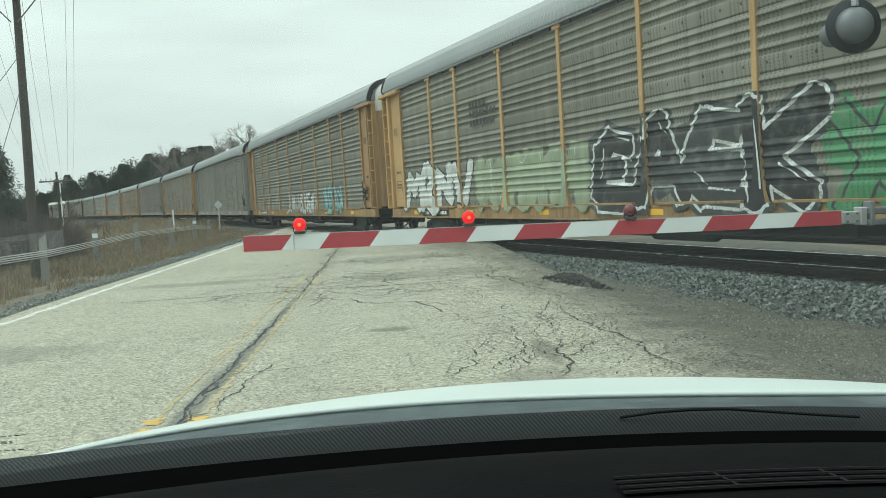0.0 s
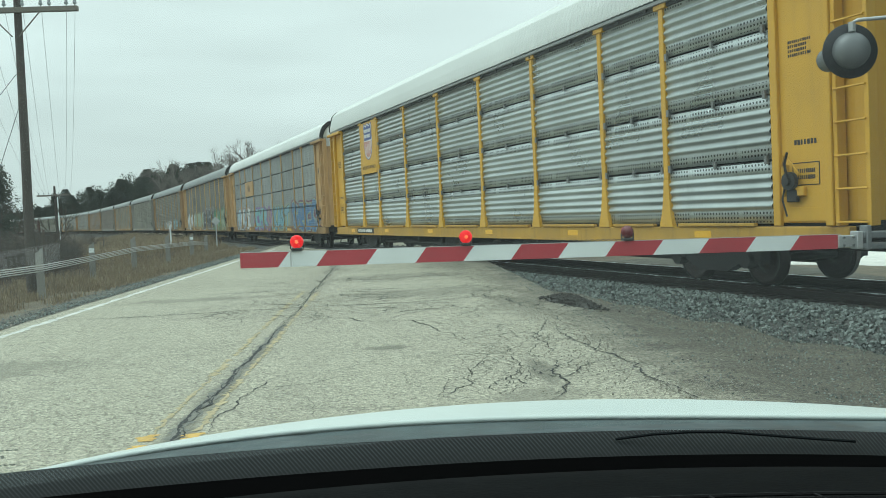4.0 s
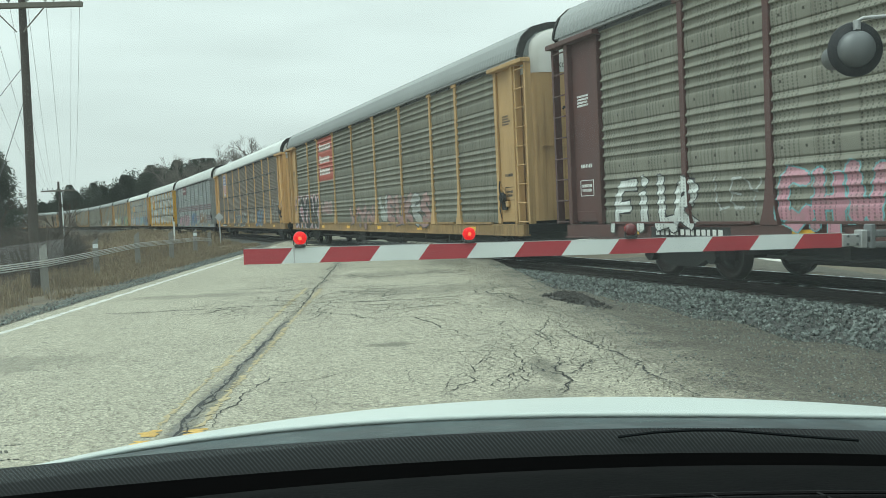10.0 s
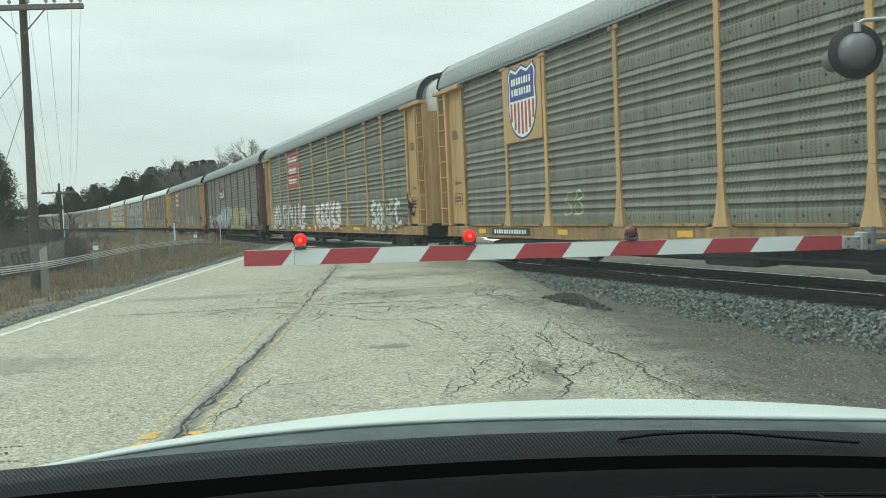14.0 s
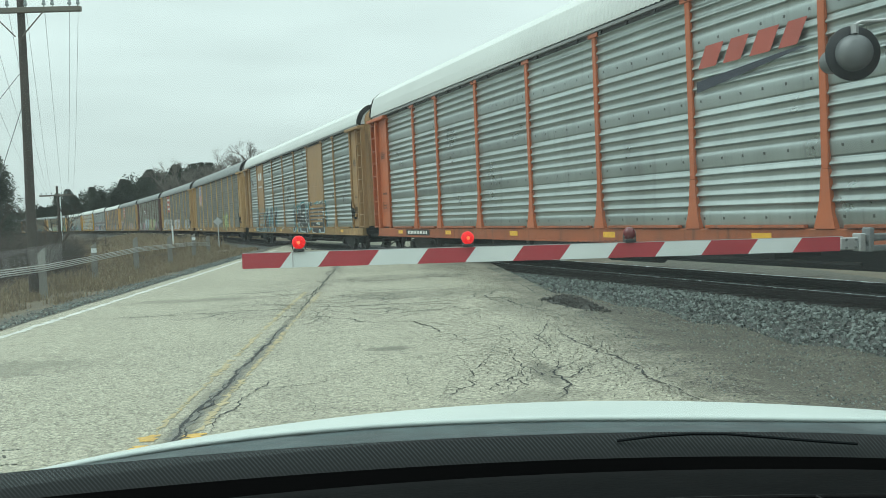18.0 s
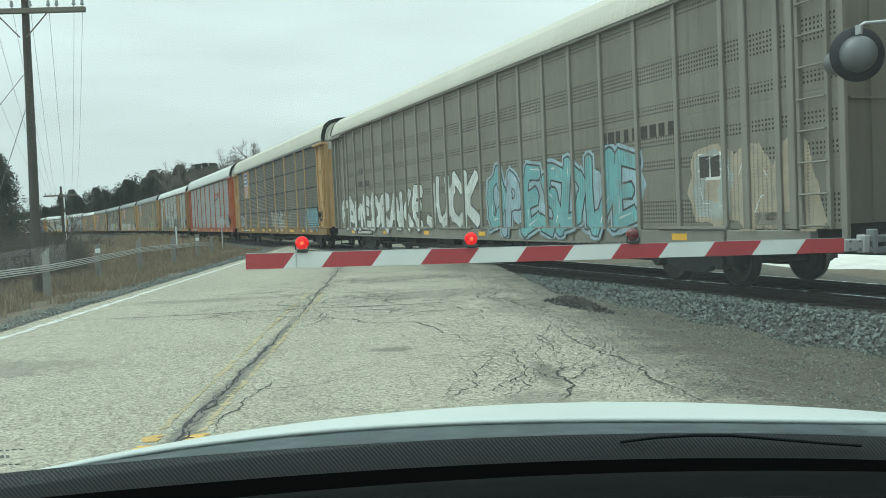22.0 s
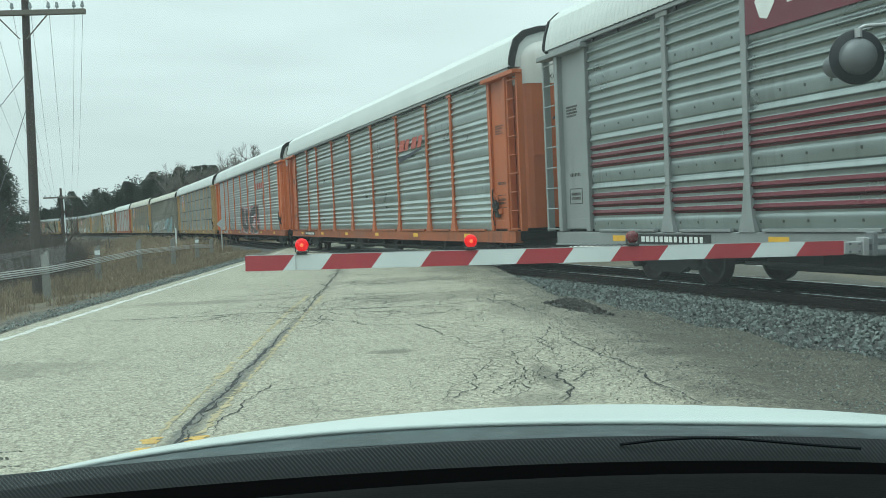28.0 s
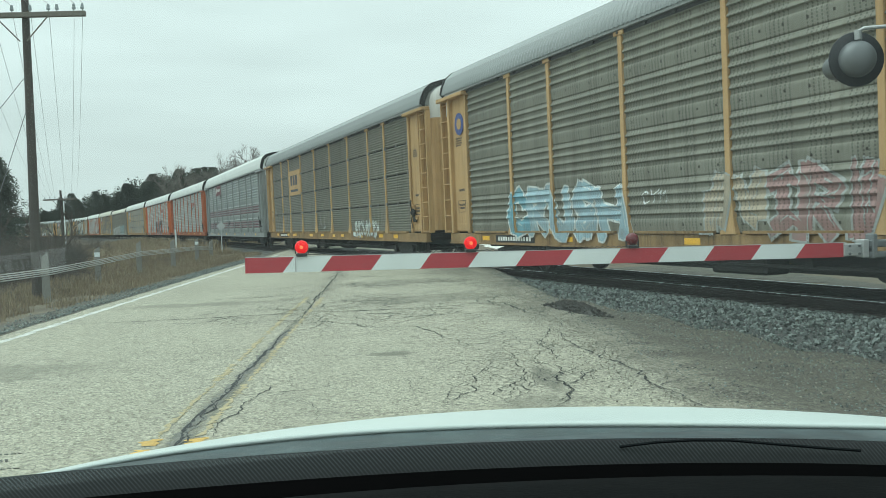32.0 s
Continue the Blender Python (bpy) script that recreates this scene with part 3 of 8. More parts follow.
def build_road_marks():
    w = part("edge_line", ribbon([(-5.36, -10), (-5.36, 42)], 0.13, 0.004, 3, 0.28, 0.15), LINE_WHITE)
    tagged(w, "worn white edge line on the asphalt", "road marking", kind="structure")
    # what is left of the double yellow centre line
    rng = random.Random(4)
    for side in (-0.19, 0.12):
        for a, b in (((4.9, 5.45), (5.52, 5.8), (5.9, 6.08)) if side < 0 else ((5.2, 5.5), (5.7, 6.05))):
            o = part("centre_line", ribbon([(CENTRE + side + rng.uniform(-0.02, 0.02), a), (CENTRE + side, b)], 0.11, 0.004, rng.random(), 0.4, 0.035), LINE_YELLOW)
            tagged(o, "flaking yellow centre line paint", "road marking", kind="structure")
        y = 6.1
        while y < 17:
            ln = rng.uniform(0.7, 2.2)
            o = part("centre_line", ribbon([(CENTRE + side + rng.uniform(-0.008, 0.008), y), (CENTRE + side + rng.uniform(-0.008, 0.008), y + ln)], rng.uniform(0.025, 0.055), 0.004, rng.random(), 0.9, 0.04), LINE_FADED)
            tagged(o, "nearly worn off yellow centre line paint", "road marking", kind="structure")
            y += ln + rng.uniform(0.02, 0.25)
    o = part("crack_sealant", ribbon([(-1.47, 4.4), (-1.52, 6.3), (-1.48, 9), (-1.46, 12)], 0.085, 0.003, 9, 0.45, 0.05), SEALANT)
    tagged(o, "dark grey worn sealant along the centre crack", "road repair", kind="structure")
    cracks = [
        ([(-1.47, 4.4), (-1.52, 6.3), (-1.48, 9), (-1.46, 12), (-1.42, 14.2), (-1.5, 17), (-1.48, 20.5), (-1.52, 23.6), (-1.55, 32)], 0.05),
        ([(-1.28, 6.0), (-1.2, 7.5), (-1.05, 8.2)], 0.03),
        ([(-1.33, 14.2), (-1.05, 12.9), (-0.4, 11.9), (0.35, 11.7), (0.68, 10.1), (0.75, 9.4)], 0.028),
        ([(0.31, 6.6), (0.61, 7.2), (0.66, 7.7), (0.95, 8.4)], 0.028), ([(0.69, 6.5), (0.92, 7.0), (1.13, 7.9), (1.2, 8.8), (1.6, 9.6)], 0.025),
        ([(1.13, 7.9), (1.37, 7.0), (1.07, 6.3)], 0.04), ([(1.51, 8.1), (1.37, 7.0)], 0.05), ([(1.13, 7.9), (0.75, 8.6), (0.2, 8.5)], 0.02),
        ([(2.19, 11.4), (1.7, 10.2), (1.51, 8.1)], 0.028), ([(-1.33, 14.2), (-2.05, 15.0), (-3.0, 15.2)], 0.025),
        ([(-5.4, 14.3), (-4.2, 14.0), (-2.9, 14.1), (-1.33, 14.2), (0.2, 14.0), (1.5, 14.3), (2.2, 14.0)], 0.055),
        ([(-1.45, 17.2), (-0.5, 16.5), (0.07, 15.9), (0.8, 16.3), (1.9, 16.0)], 0.03), ([(-1.5, 20.3), (-0.3, 19.2), (0.8, 19.6), (2.1, 19.0)], 0.035),
        ([(-1.5, 23.4), (-0.4, 22.2), (0.9, 22.6), (2.2, 22.0)], 0.04), ([(-3.9, 17.5), (-2.7, 17.5), (-1.6, 18.2)], 0.03),
        ([(0.07, 15.9), (-0.2, 14.8), (0.1, 14.0)], 0.025), ([(0.76, 13.6), (1.2, 12.6), (0.9, 11.8)], 0.025), ([(1.9, 16.0), (1.6, 14.6), (2.19, 11.4)], 0.03),
        ([(2.25, 5.6), (2.14, 7.0), (2.0, 8.9), (1.92, 10.5)], 0.05), ([(-0.6, 26), (0.4, 25.4), (1.9, 26)], 0.05), ([(-4.7, 27), (-3, 26.4), (-1.6, 26.8)], 0.05)]
    rng = random.Random(77)

    def walk_line(line, amp, step=0.045):
        """A crooked line near a guide line."""
        ph = rng.uniform(0, 90)
        pts, s = [], 0.0
        for (x0, y0), (x1, y1) in zip(line, line[1:]):
            ln = math.hypot(x1 - x0, y1 - y0)
            n = max(1, int(ln / step))
            ux, uy = (x1 - x0) / ln, (y1 - y0) / ln
            for k in range(n):
                o = amp * (noise.noise((s * 1.1, ph, 0)) * 1.3 + noise.noise((s * 4.0, ph, 3)) * 0.7 + noise.noise((s * 13.0, ph, 7)) * 0.45)
                pts.append((x0 + ux * ln * k / n - uy * o, y0 + uy * ln * k / n + ux * o))
                s += ln / n
        pts.append(line[-1])
        return pts

    def crack(line, wd, amp, branches, i):
        """One crack with its finer side cracks, joined."""
        runs = [(walk_line(line, amp), wd)]
        for k in range(branches):
            src, w0 = runs[rng.randrange(len(runs))]
            x, y = src[rng.randrange(len(src))]
            turn = rng.uniform(0, 6.283)
            ln = [(x, y)]
            for j in range(rng.randint(2, 5)):
                turn += rng.uniform(-0.7, 0.7)
                x, y = x + 0.26 * math.cos(turn), y + 0.34 * math.sin(turn)
                ln.append((min(2.5, x), y))
            runs.append((walk_line(ln, 0.05), max(0.006, w0 * rng.uniform(0.3, 0.6))))
        vs, fs = [], []
        for j, (pts, w) in enumerate(runs):
            z = 0.0045 + 0.0004 * (i % 7) + 0.00011 * j
            n = len(vs)
            for k, (x, y) in enumerate(pts):
                ax, ay = pts[max(0, k - 1)]
                bx, by = pts[min(len(pts) - 1, k + 1)]
                d = math.hypot(bx - ax, by - ay) or 1
                h = w * rng.uniform(0.15, 0.8) * min(1, 0.25 + 3 * min(k, len(pts) - 1 - k) / len(pts)) / 2 * (1 + y / 30)
                vs += [(x - (by - ay) / d * h, y + (bx - ax) / d * h, z), (x + (by - ay) / d * h, y - (bx - ax) / d * h, z)]
            fs += [(n + 2 * k, n + 2 * k + 1, n + 2 * k + 3, n + 2 * k + 2) for k in range(len(pts) - 1)]
        me = bpy.data.meshes.new("road_crack")
        me.from_pydata(vs, [], fs)
        me.materials.append(CRACK)
        tagged(new("road_crack", me), "dark crooked crack with fine side cracks in asphalt", "crack", kind="structure")

    for i, (line, wd) in enumerate(cracks):
        long = sum(math.hypot(b[0] - a[0], b[1] - a[1]) for a, b in zip(line, line[1:]))
        if i == 0:
            crack(line[:4], 0.045, 0.035, 2, i)
            crack(line[3:], 0.026, 0.06, 6, i)
            crack([(x + 0.03, y) for x, y in line[:3]], 0.016, 0.07, 3, 3)
            crack([(x - 0.02, y + 0.02) for x, y in line[3:]], 0.025, 0.14, 16, 5)
        else:
            crack(line, wd * (0.58 if line[0][1] < 12 else 0.9), 0.10, int(2 + long * (2.2 if line[0][1] > 12 else 1.4)), i)
    # nets of fine cracks where the lane has broken up
    for i in range(46):
        if i < 12:
            x, y = rng.uniform(0.5, 2.1), rng.uniform(6.3, 10.5)
        else:
            x, y = rng.uniform(-2.3, 2.1), rng.uniform(12.5, 20)
        turn = rng.choice((0.0, 3.14)) + rng.uniform(-0.6, 0.6) + (1.3 if i < 12 else 0)
        crack([(x, y), (min(2.4, x + 0.8 * math.cos(turn)), y + 0.8 * math.sin(turn))], 0.016 if i < 12 else 0.032, 0.14, 5, i)


def stones(name, places, size, material, label, category):
    """Loose broken stones joined into one piece of stuff."""
    rng = random.Random(11)
    base = [(-1, -1, -0.6), (1, -0.8, -0.7), (0.9, 1, -0.6), (-0.8, 0.9, -0.7), (-0.6, -0.7, 0.6), (0.7, -0.5, 0.7), (0.5, 0.6, 0.8), (-0.7, 0.6, 0.5)]
    quads = [(0, 3, 2, 1), (4, 5, 6, 7), (0, 1, 5, 4), (1, 2, 6, 5), (2, 3, 7, 6), (3, 0, 4, 7)]
    vs, fs = [], []
    for x, y, z in places:
        r = Euler((rng.uniform(0, 6), rng.uniform(0, 6), rng.uniform(0, 6))).to_matrix()
        k = size * rng.uniform(0.5, 1.3)
        n = len(vs)
        for p in base:
            w = r @ Vector((p[0] * rng.uniform(0.6, 1.1), p[1] * rng.uniform(0.6, 1.1), p[2] * rng.uniform(0.6, 1.1)))
            vs.append((x + w.x * k, y + w.y * k, z + w.z * k))
        fs += [tuple(n + i for i in qd) for qd in quads]
    me = bpy.data.meshes.new(name)
    me.from_pydata(vs, [], fs)
    me.materials.append(material)
    tagged(new(name, me), label, category, kind="stuff")


def stone_mat():
    m = mat("broken_ballast_stone", (0.118, 0.134, 0.125), 0.8, 0, 0.2, 25, 90, 0.2)
    nt = m.node_tree
    b = nt.nodes["Principled BSDF"]
    col = b.inputs["Base Color"].links[0].from_socket
    ge = nt.nodes.new("ShaderNodeNewGeometry")
    hs = nt.nodes.new("ShaderNodeHueSaturation")
    nt.links.new(ramp(nt, ge.outputs["Random Per Island"], 0, 1, 0.35, 1.9), hs.inputs["Value"])
    nt.links.new(col, hs.inputs["Color"])
    nt.links.new(hs.outputs[0], b.inputs["Base Color"])
    return m


def build_track():
    bed = strip_along(-110, 330, 1.0, [(3.3, -0.5), (2.5, -0.28), (1.75, -0.17), (-1.75, -0.17), (-2.5, -0.3), (-3.3, -0.5)], "ballast_bed", BALLAST_BED)
    tagged(bed, "grey crushed stone ballast under the track", "ballast", kind="structure")
    # the head, web and foot of a rail
    for side in (0.75, -0.75):
        thing = strip_along(-110, 330, 1.0, [(side - 0.07, -0.165), (side - 0.07, -0.15), (side - 0.012, -0.12), (side - 0.012, -0.045), (side - 0.036, -0.035),
                                            (side - 0.036, -0.004), (side + 0.036, -0.004), (side + 0.036, -0.035), (side + 0.012, -0.045),
                                            (side + 0.012, -0.12), (side + 0.07, -0.15), (side + 0.07, -0.165)], "rail", RAIL_SIDE)
        tagged(thing, "rusty steel rail with a polished head", "rail", kind="structure")
        strip_along(-110, 330, 1.0, [(side - 0.034, -0.003), (side - 0.025, 0.002), (side + 0.025, 0.002), (side + 0.034, -0.003)], "rail_head", RAIL_TOP, thing)
    tie = keep(slab(-0.11, 0.11, -1.3, 1.3, -0.30, -0.155, 0.01), "tie", TIE)
    ties = tagged(new("track_ties"), "dark creosoted wooden ties under the rails", "railway ties", kind="structure")
    s = -36.0
    while s < 110:
        x, y, th = track(s)
        o = part("tie", tie, TIE, ties)
        o.matrix_basis = pose(x, y, 0, 0, 0, math.degrees(th) + 90 + random.uniform(-1.5, 1.5))
        s += 0.53
    sm = stone_mat()
    rng = random.Random(5)
    pl = []
    for i in range(44000):
        s = rng.uniform(-34, 14) if i < 38000 else rng.uniform(14, 40)
        a = rng.uniform(1.2, 3.5) if rng.random() < 0.85 else rng.uniform(1.35, 1.8)
        x, y, th = track(s, a)
        z = -0.155 if a < 1.75 else (-0.155 - (a - 1.75) * 0.15 if a < 2.5 else -0.27 - (a - 2.5) * 0.22)
        if x > ROAD_R + 0.5:
            pl.append((x, y, z + rng.uniform(-0.02, 0.02)))
    stones("ballast_stones", pl, 0.026, sm, "blue-grey broken ballast stones along the rail", "ballast stones")
    pl = []
    for i in range(15000):
        x, y = rng.uniform(ROAD_R + 0.15, 7.0), rng.uniform(4.5, 22)
        pl.append((x, y, (0.012 if x < ROAD_R + 0.5 else ground_h(x, y) + 0.034)))
    chips = []
    for i in range(3000):
        x, y = ROAD_R + rng.uniform(-0.2, 5.5), rng.uniform(5, 22)
        chips.append((x, y, (0.012 if x < ROAD_R + 0.5 else ground_h(x, y) + 0.036)))
    stones("pale_chips", chips, 0.0105, PALE_CHIP, "pale stone chips strewn over the dirt verge", "stone chips")
    stones("loose_gravel", pl, 0.0075, sm, "loose gravel scattered on the dirt verge", "gravel")
    pl = []
    for i in range(6000):
        y = rng.uniform(5, 24)
        x = ROAD_R - 0.25 * max(0, (y - 9) / 8) + rng.gauss(0.1, 0.42)
        if x < ROAD_R + 0.6:
            pl.append((x, y, 0.006))
    stones("road_grit", pl, 0.0065, LIMESTONE_GRIT, "pale grit strewn over the crumbling road edge", "grit")
    pl = []
    for i in range(5000):
        y = rng.uniform(8, 40)
        x = ROAD_L - 0.05 - abs(rng.gauss(0, 0.42))
        pl.append((x, y, (-0.01 if x > ROAD_L - 0.25 else ground_h(x, y)) + 0.012))
    stones("shoulder_gravel", pl, 0.016, sm, "grey gravel strewn along the road shoulder", "gravel")
    # pale stone yard beyond the track
    yard = strip_along(-90, 24, 1.0, [(-3.2, -0.40), (-4.5, -0.34), (-9.0, -0.30), (-16.0, -0.32)], "stone_yard", LIMESTONE)
    tagged(yard, "pale crushed limestone strip beyond the track", "gravel", kind="structure")
    # planks of the crossing
    pm = mat("black_rubber_crossing_panel", (0.035, 0.035, 0.034), 0.8, 0, 0.3, 4, 60, 0.3)
    cross = tagged(new("crossing_panels"), "dark rubber panels set flush between the crossing rails", "level crossing", kind="structure")
    s = -6.5
    while s < 12.5:
        x, y, th = track(s)
        if ROAD_L - 1.4 < x < ROAD_R + 1.2:
            for a0, a1 in ((-0.69, 0.69), (0.80, 1.5), (-1.5, -0.80)):
                o = part("panel", slab(-0.9, 0.9, a0, a1, -0.15, 0.006, 0.012), pm, cross)
                o.matrix_basis = pose(x, y, 0, 0, 0, math.degrees(th) + 90)
        s += 1.83
    # tipped heap of old asphalt beside the crossing
    bm = bmesh.new()
    vs = []
    for j in range(7):
        vs.append([])
        for i in range(16):
            u, w = i / 15, j / 6
            hh = 0.15 * math.sin(math.pi * u) * math.sin(math.pi * w) * (1 + 0.5 * noise.noise((u * 6, w * 3, 2)))
            p = Vector((2.36, 13.6)).lerp(Vector((2.86, 11.5)), u) + Vector((0.17, 0.06)) * (w - 0.5) * 2
            vs[-1].append(bm.verts.new((p.x, p.y, -0.045 + hh)))
    for a, b2 in zip(vs, vs[1:]):
        for k in range(15):
            bm.faces.new((a[k], a[k + 1], b2[k + 1], b2[k]))
    crumbs = []
    for i in range(520):
        u, w = rng.gauss(0.5, 0.2), rng.gauss(0.5, 0.17)
        p = Vector((2.36, 13.6)).lerp(Vector((2.86, 11.5)), u) + Vector((0.19, 0.07)) * (w - 0.5) * 2
        crumbs.append((p.x, p.y, 0.0 + 0.13 * max(0, math.sin(math.pi * min(1, max(0, u)))) * max(0, 1 - abs(w - 0.5) * 2)))
    stones("asphalt_crumbs", crumbs, 0.022, TAR, "dark broken asphalt crumbs heaped beside the road", "asphalt crumbs")
    tagged(part("asphalt_heap", bm, TAR, smooth=True), "low dark ridge of spilled asphalt beside the ballast", "asphalt heap", kind="structure")


build_ground()
build_road()
build_road_marks()
build_track()


# ---- the train ----
HP, HE, SILL = 0.985, 4.80, 0.725
POSTS = (11.8, 9.25, 7.25, 4.4, 1.47, -1.47, -4.4, -7.25, -9.25, -11.8)


def side_profile(kind):
    """Points (height, distance from the car's centre line) of the rack side, from sill to eave."""
    pts = []
    n = 4
    h = (HE - HP) / n
    for k in range(n):
        z = HP + k * h
        if kind == "corr":
            # a broad bowed band, then four narrow beads with a sloping upper face
            pts += [(z + 0.001, 1.462), (z + 0.009, 1.462), (z + 0.012, 1.476), (z + 0.04, 1.480), (z + 0.10, 1.486), (z + 0.16, 1.492), (z + 0.21, 1.495), (z + 0.235, 1.493),
                    (z + 0.255, 1.484), (z + 0.264, 1.472)]
            for r in range(4):
                a = z + 0.268 + r * 0.167
                pts += [(a, 1.472), (a + 0.062, 1.472), (a + 0.070, 1.480), (a + 0.078, 1.500), (a + 0.086, 1.514), (a + 0.094, 1.517), (a + 0.104, 1.513), (a + 0.122, 1.500),
                        (a + 0.142, 1.484), (a + 0.156, 1.475), (a + 0.164, 1.472)]
            pts += [(z + h - 0.004, 1.474)]
        elif kind == "row":
            pts += [(z + 0.001, 1.42), (z + 0.03, 1.42), (z + 0.034, 1.484), (z + 0.22, 1.484)]
            for r in range(4):
                a = z + 0.225 + r * 0.138
                pts += [(a + 0.138 * u, 1.476 + 0.044 * math.sin(math.pi * u) ** 2) for u in (0.12, 0.25, 0.38, 0.5, 0.62, 0.75, 0.88, 0.99)]
            pts += [(z + 0.782, 1.484), (z + h - 0.001, 1.484)]
        elif kind == "fine":
            pts += [(z + 0.001, 1.42), (z + 0.024, 1.42), (z + 0.028, 1.482)]
            step = (h - 0.035) / 9
            for r in range(9):
                a = z + 0.03 + r * step
                pts += [(a + step * u, 1.484 + 0.017 * math.sin(math.pi * u) ** 2) for u in (0.15, 0.32, 0.5, 0.68, 0.85, 0.99)]
        elif kind == "slat":
            pts += [(z + 0.001, 1.42), (z + 0.028, 1.42), (z + 0.032, 1.478)]
            step = (h - 0.04) / 11
            for r in range(11):
                a = z + 0.035 + r * step
                pts += [(a + step * u, y) for u, y in ((0.06, 1.466), (0.16, 1.492), (0.34, 1.505), (0.66, 1.508), (0.9, 1.494), (0.99, 1.466))]
        else:
            pts += [(z, 1.488), (z + 0.02, 1.492), (z + h - 0.02, 1.492), (z + h - 0.001, 1.488)]
    return pts


PROFILES = {k: side_profile(k) for k in ("corr", "slat", "fine", "row", "flat")}
CACHE = {}


def panel_mesh(width, kind):
    key = ("panel", round(width, 2), kind)
    if key not in CACHE:
        w = width / 2 - 0.03
        CACHE[key] = keep(sheet([[(-w, y, z), (w, y, z)] for z, y in PROFILES[kind]]), "side_panel", P_DARK, kind != "flat")
    return CACHE[key]


def shared(key, build, material, smooth=False):
    if key not in CACHE:
        CACHE[key] = keep(build(), key, material, smooth)
    return CACHE[key]


def post_bm():
    bm = bmesh.new()
    box(bm, -0.062, 0.062, 1.47, 1.534, HP + 0.80, HE - 0.02, 0.008)
    rows = []
    for z, w, o in ((HP - 0.01, 0.185, 1.565), (HP + 0.06, 0.17, 1.562), (HP + 0.22, 0.125, 1.552), (HP + 0.45, 0.092, 1.542), (HP + 0.8, 0.065, 1.536)):
        rows.append([(-w, 1.47, z), (-w, o, z), (w, o, z), (w, 1.47, z)])
    vs = [[bm.verts.new(p) for p in r] for r in rows]
    for a, b in zip(vs, vs[1:]):
        for k in range(3):
            bm.faces.new((a[k], a[k + 1], b[k + 1], b[k]))
    box(bm, -0.17, 0.17, 1.47, 1.555, HE - 0.10, HE - 0.01, 0.01)
    return bm


def rib_bm():
    bm = bmesh.new()
    box(bm, -0.05, 0.05, 1.48, 1.545, SILL, HE, 0.006)
    return bm


def roof_bm(half=13.35, lift=0.0):
    """Curved roof of cross-corrugated sheets."""
    prof = [(1.60, HE + 0.045), (1.592, HE + 0.12), (1.555, HE + 0.26), (1.45, HE + 0.48), (1.22, HE + 0.68), (0.8, HE + 0.80), (0.0, HE + 0.86)]
    prof = [(y, z + lift * min(1, max(0, (z - HE) / 0.48))) for y, z in prof]
    prof = prof + [(-y, z) for y, z in reversed(prof[:-1])]
    rows = []
    n = 356
    for i in range(n + 1):
        x = -half + 2 * half * i / n
        d = 0.038 if i % 2 else 0.0
        rows.append([(x, y * (1 + 0.5 * d / 1.5), z + d * (0.3 if abs(y) > 1.55 else 1)) for y, z in prof])
    bm = sheet(rows)
    for x in (-half, half):
        bm.faces.new([bm.verts.new((x, y, z)) for y, z in prof])
    return bm


def roof_edge_bm(lift=0.0):
    """Black rubber rim round the end of a roof."""
    prof = [(1.60, HE + 0.045), (1.592, HE + 0.12), (1.555, HE + 0.26), (1.45, HE + 0.48), (1.22, HE + 0.68), (0.8, HE + 0.80), (0.0, HE + 0.86)]
    prof = [(y, z + lift * min(1, max(0, (z - HE) / 0.48))) for y, z in prof]
    prof = prof + [(-y, z) for y, z in reversed(prof[:-1])]
    rows = []
    for x, k in ((13.33, 0.0), (13.33, 0.035), (13.39, 0.035), (13.39, -0.10), (13.36, -0.10)):
        rows.append([(x, y * (1 + k / 1.5), z + k) for y, z in prof])
    return sheet(rows)


def eave_shade_clips_bm():
    """Black strip drawn as the shadow gap under the eave, with small hanger clips."""
    bm = bmesh.new()
    box(bm, -11.75, 11.75, 1.44, 1.524, HE - 0.085, HE - 0.012)
    for i in range(27):
        x = -11.5 + 23.0 * i / 26
        box(bm, x - 0.03, x + 0.03, 1.50, 1.562, HE - 0.075, HE + 0.03)
    return bm


def corner_bm():
    """Plain sheet at a car's corner, with a stiffener."""
    bm = bmesh.new()
    box(bm, 11.83, 12.98, 1.36, 1.485, HP + 0.04, HE - 0.12, 0.012)
    box(bm, 11.83, 11.97, 1.48, 1.55, HP, HE - 0.05, 0.01)
    box(bm, 12.86, 12.99, 1.40, 1.60, HP, HE - 0.10, 0.012)
    box(bm, 11.75, 13.62, 1.42, 1.68, HE - 0.13, HE - 0.03, 0.012)
    box(bm, 12.05, 12.8, 1.48, 1.50, HP + 0.06, HP + 0.26, 0.01)
    return bm


def ladder_bm():
    bm = bmesh.new()
    for x in (13.03, 13.55):
        box(bm, x - 0.035, x + 0.035, 1.40, 1.56, HP + 0.0, HE - 0.12, 0.006)
    z = HP + 0.05
    while z < HE - 0.2:
        tube(bm, [(13.03, 1.575, z), (13.55, 1.575, z)], 0.016, 6)
        z += 0.44
    return bm


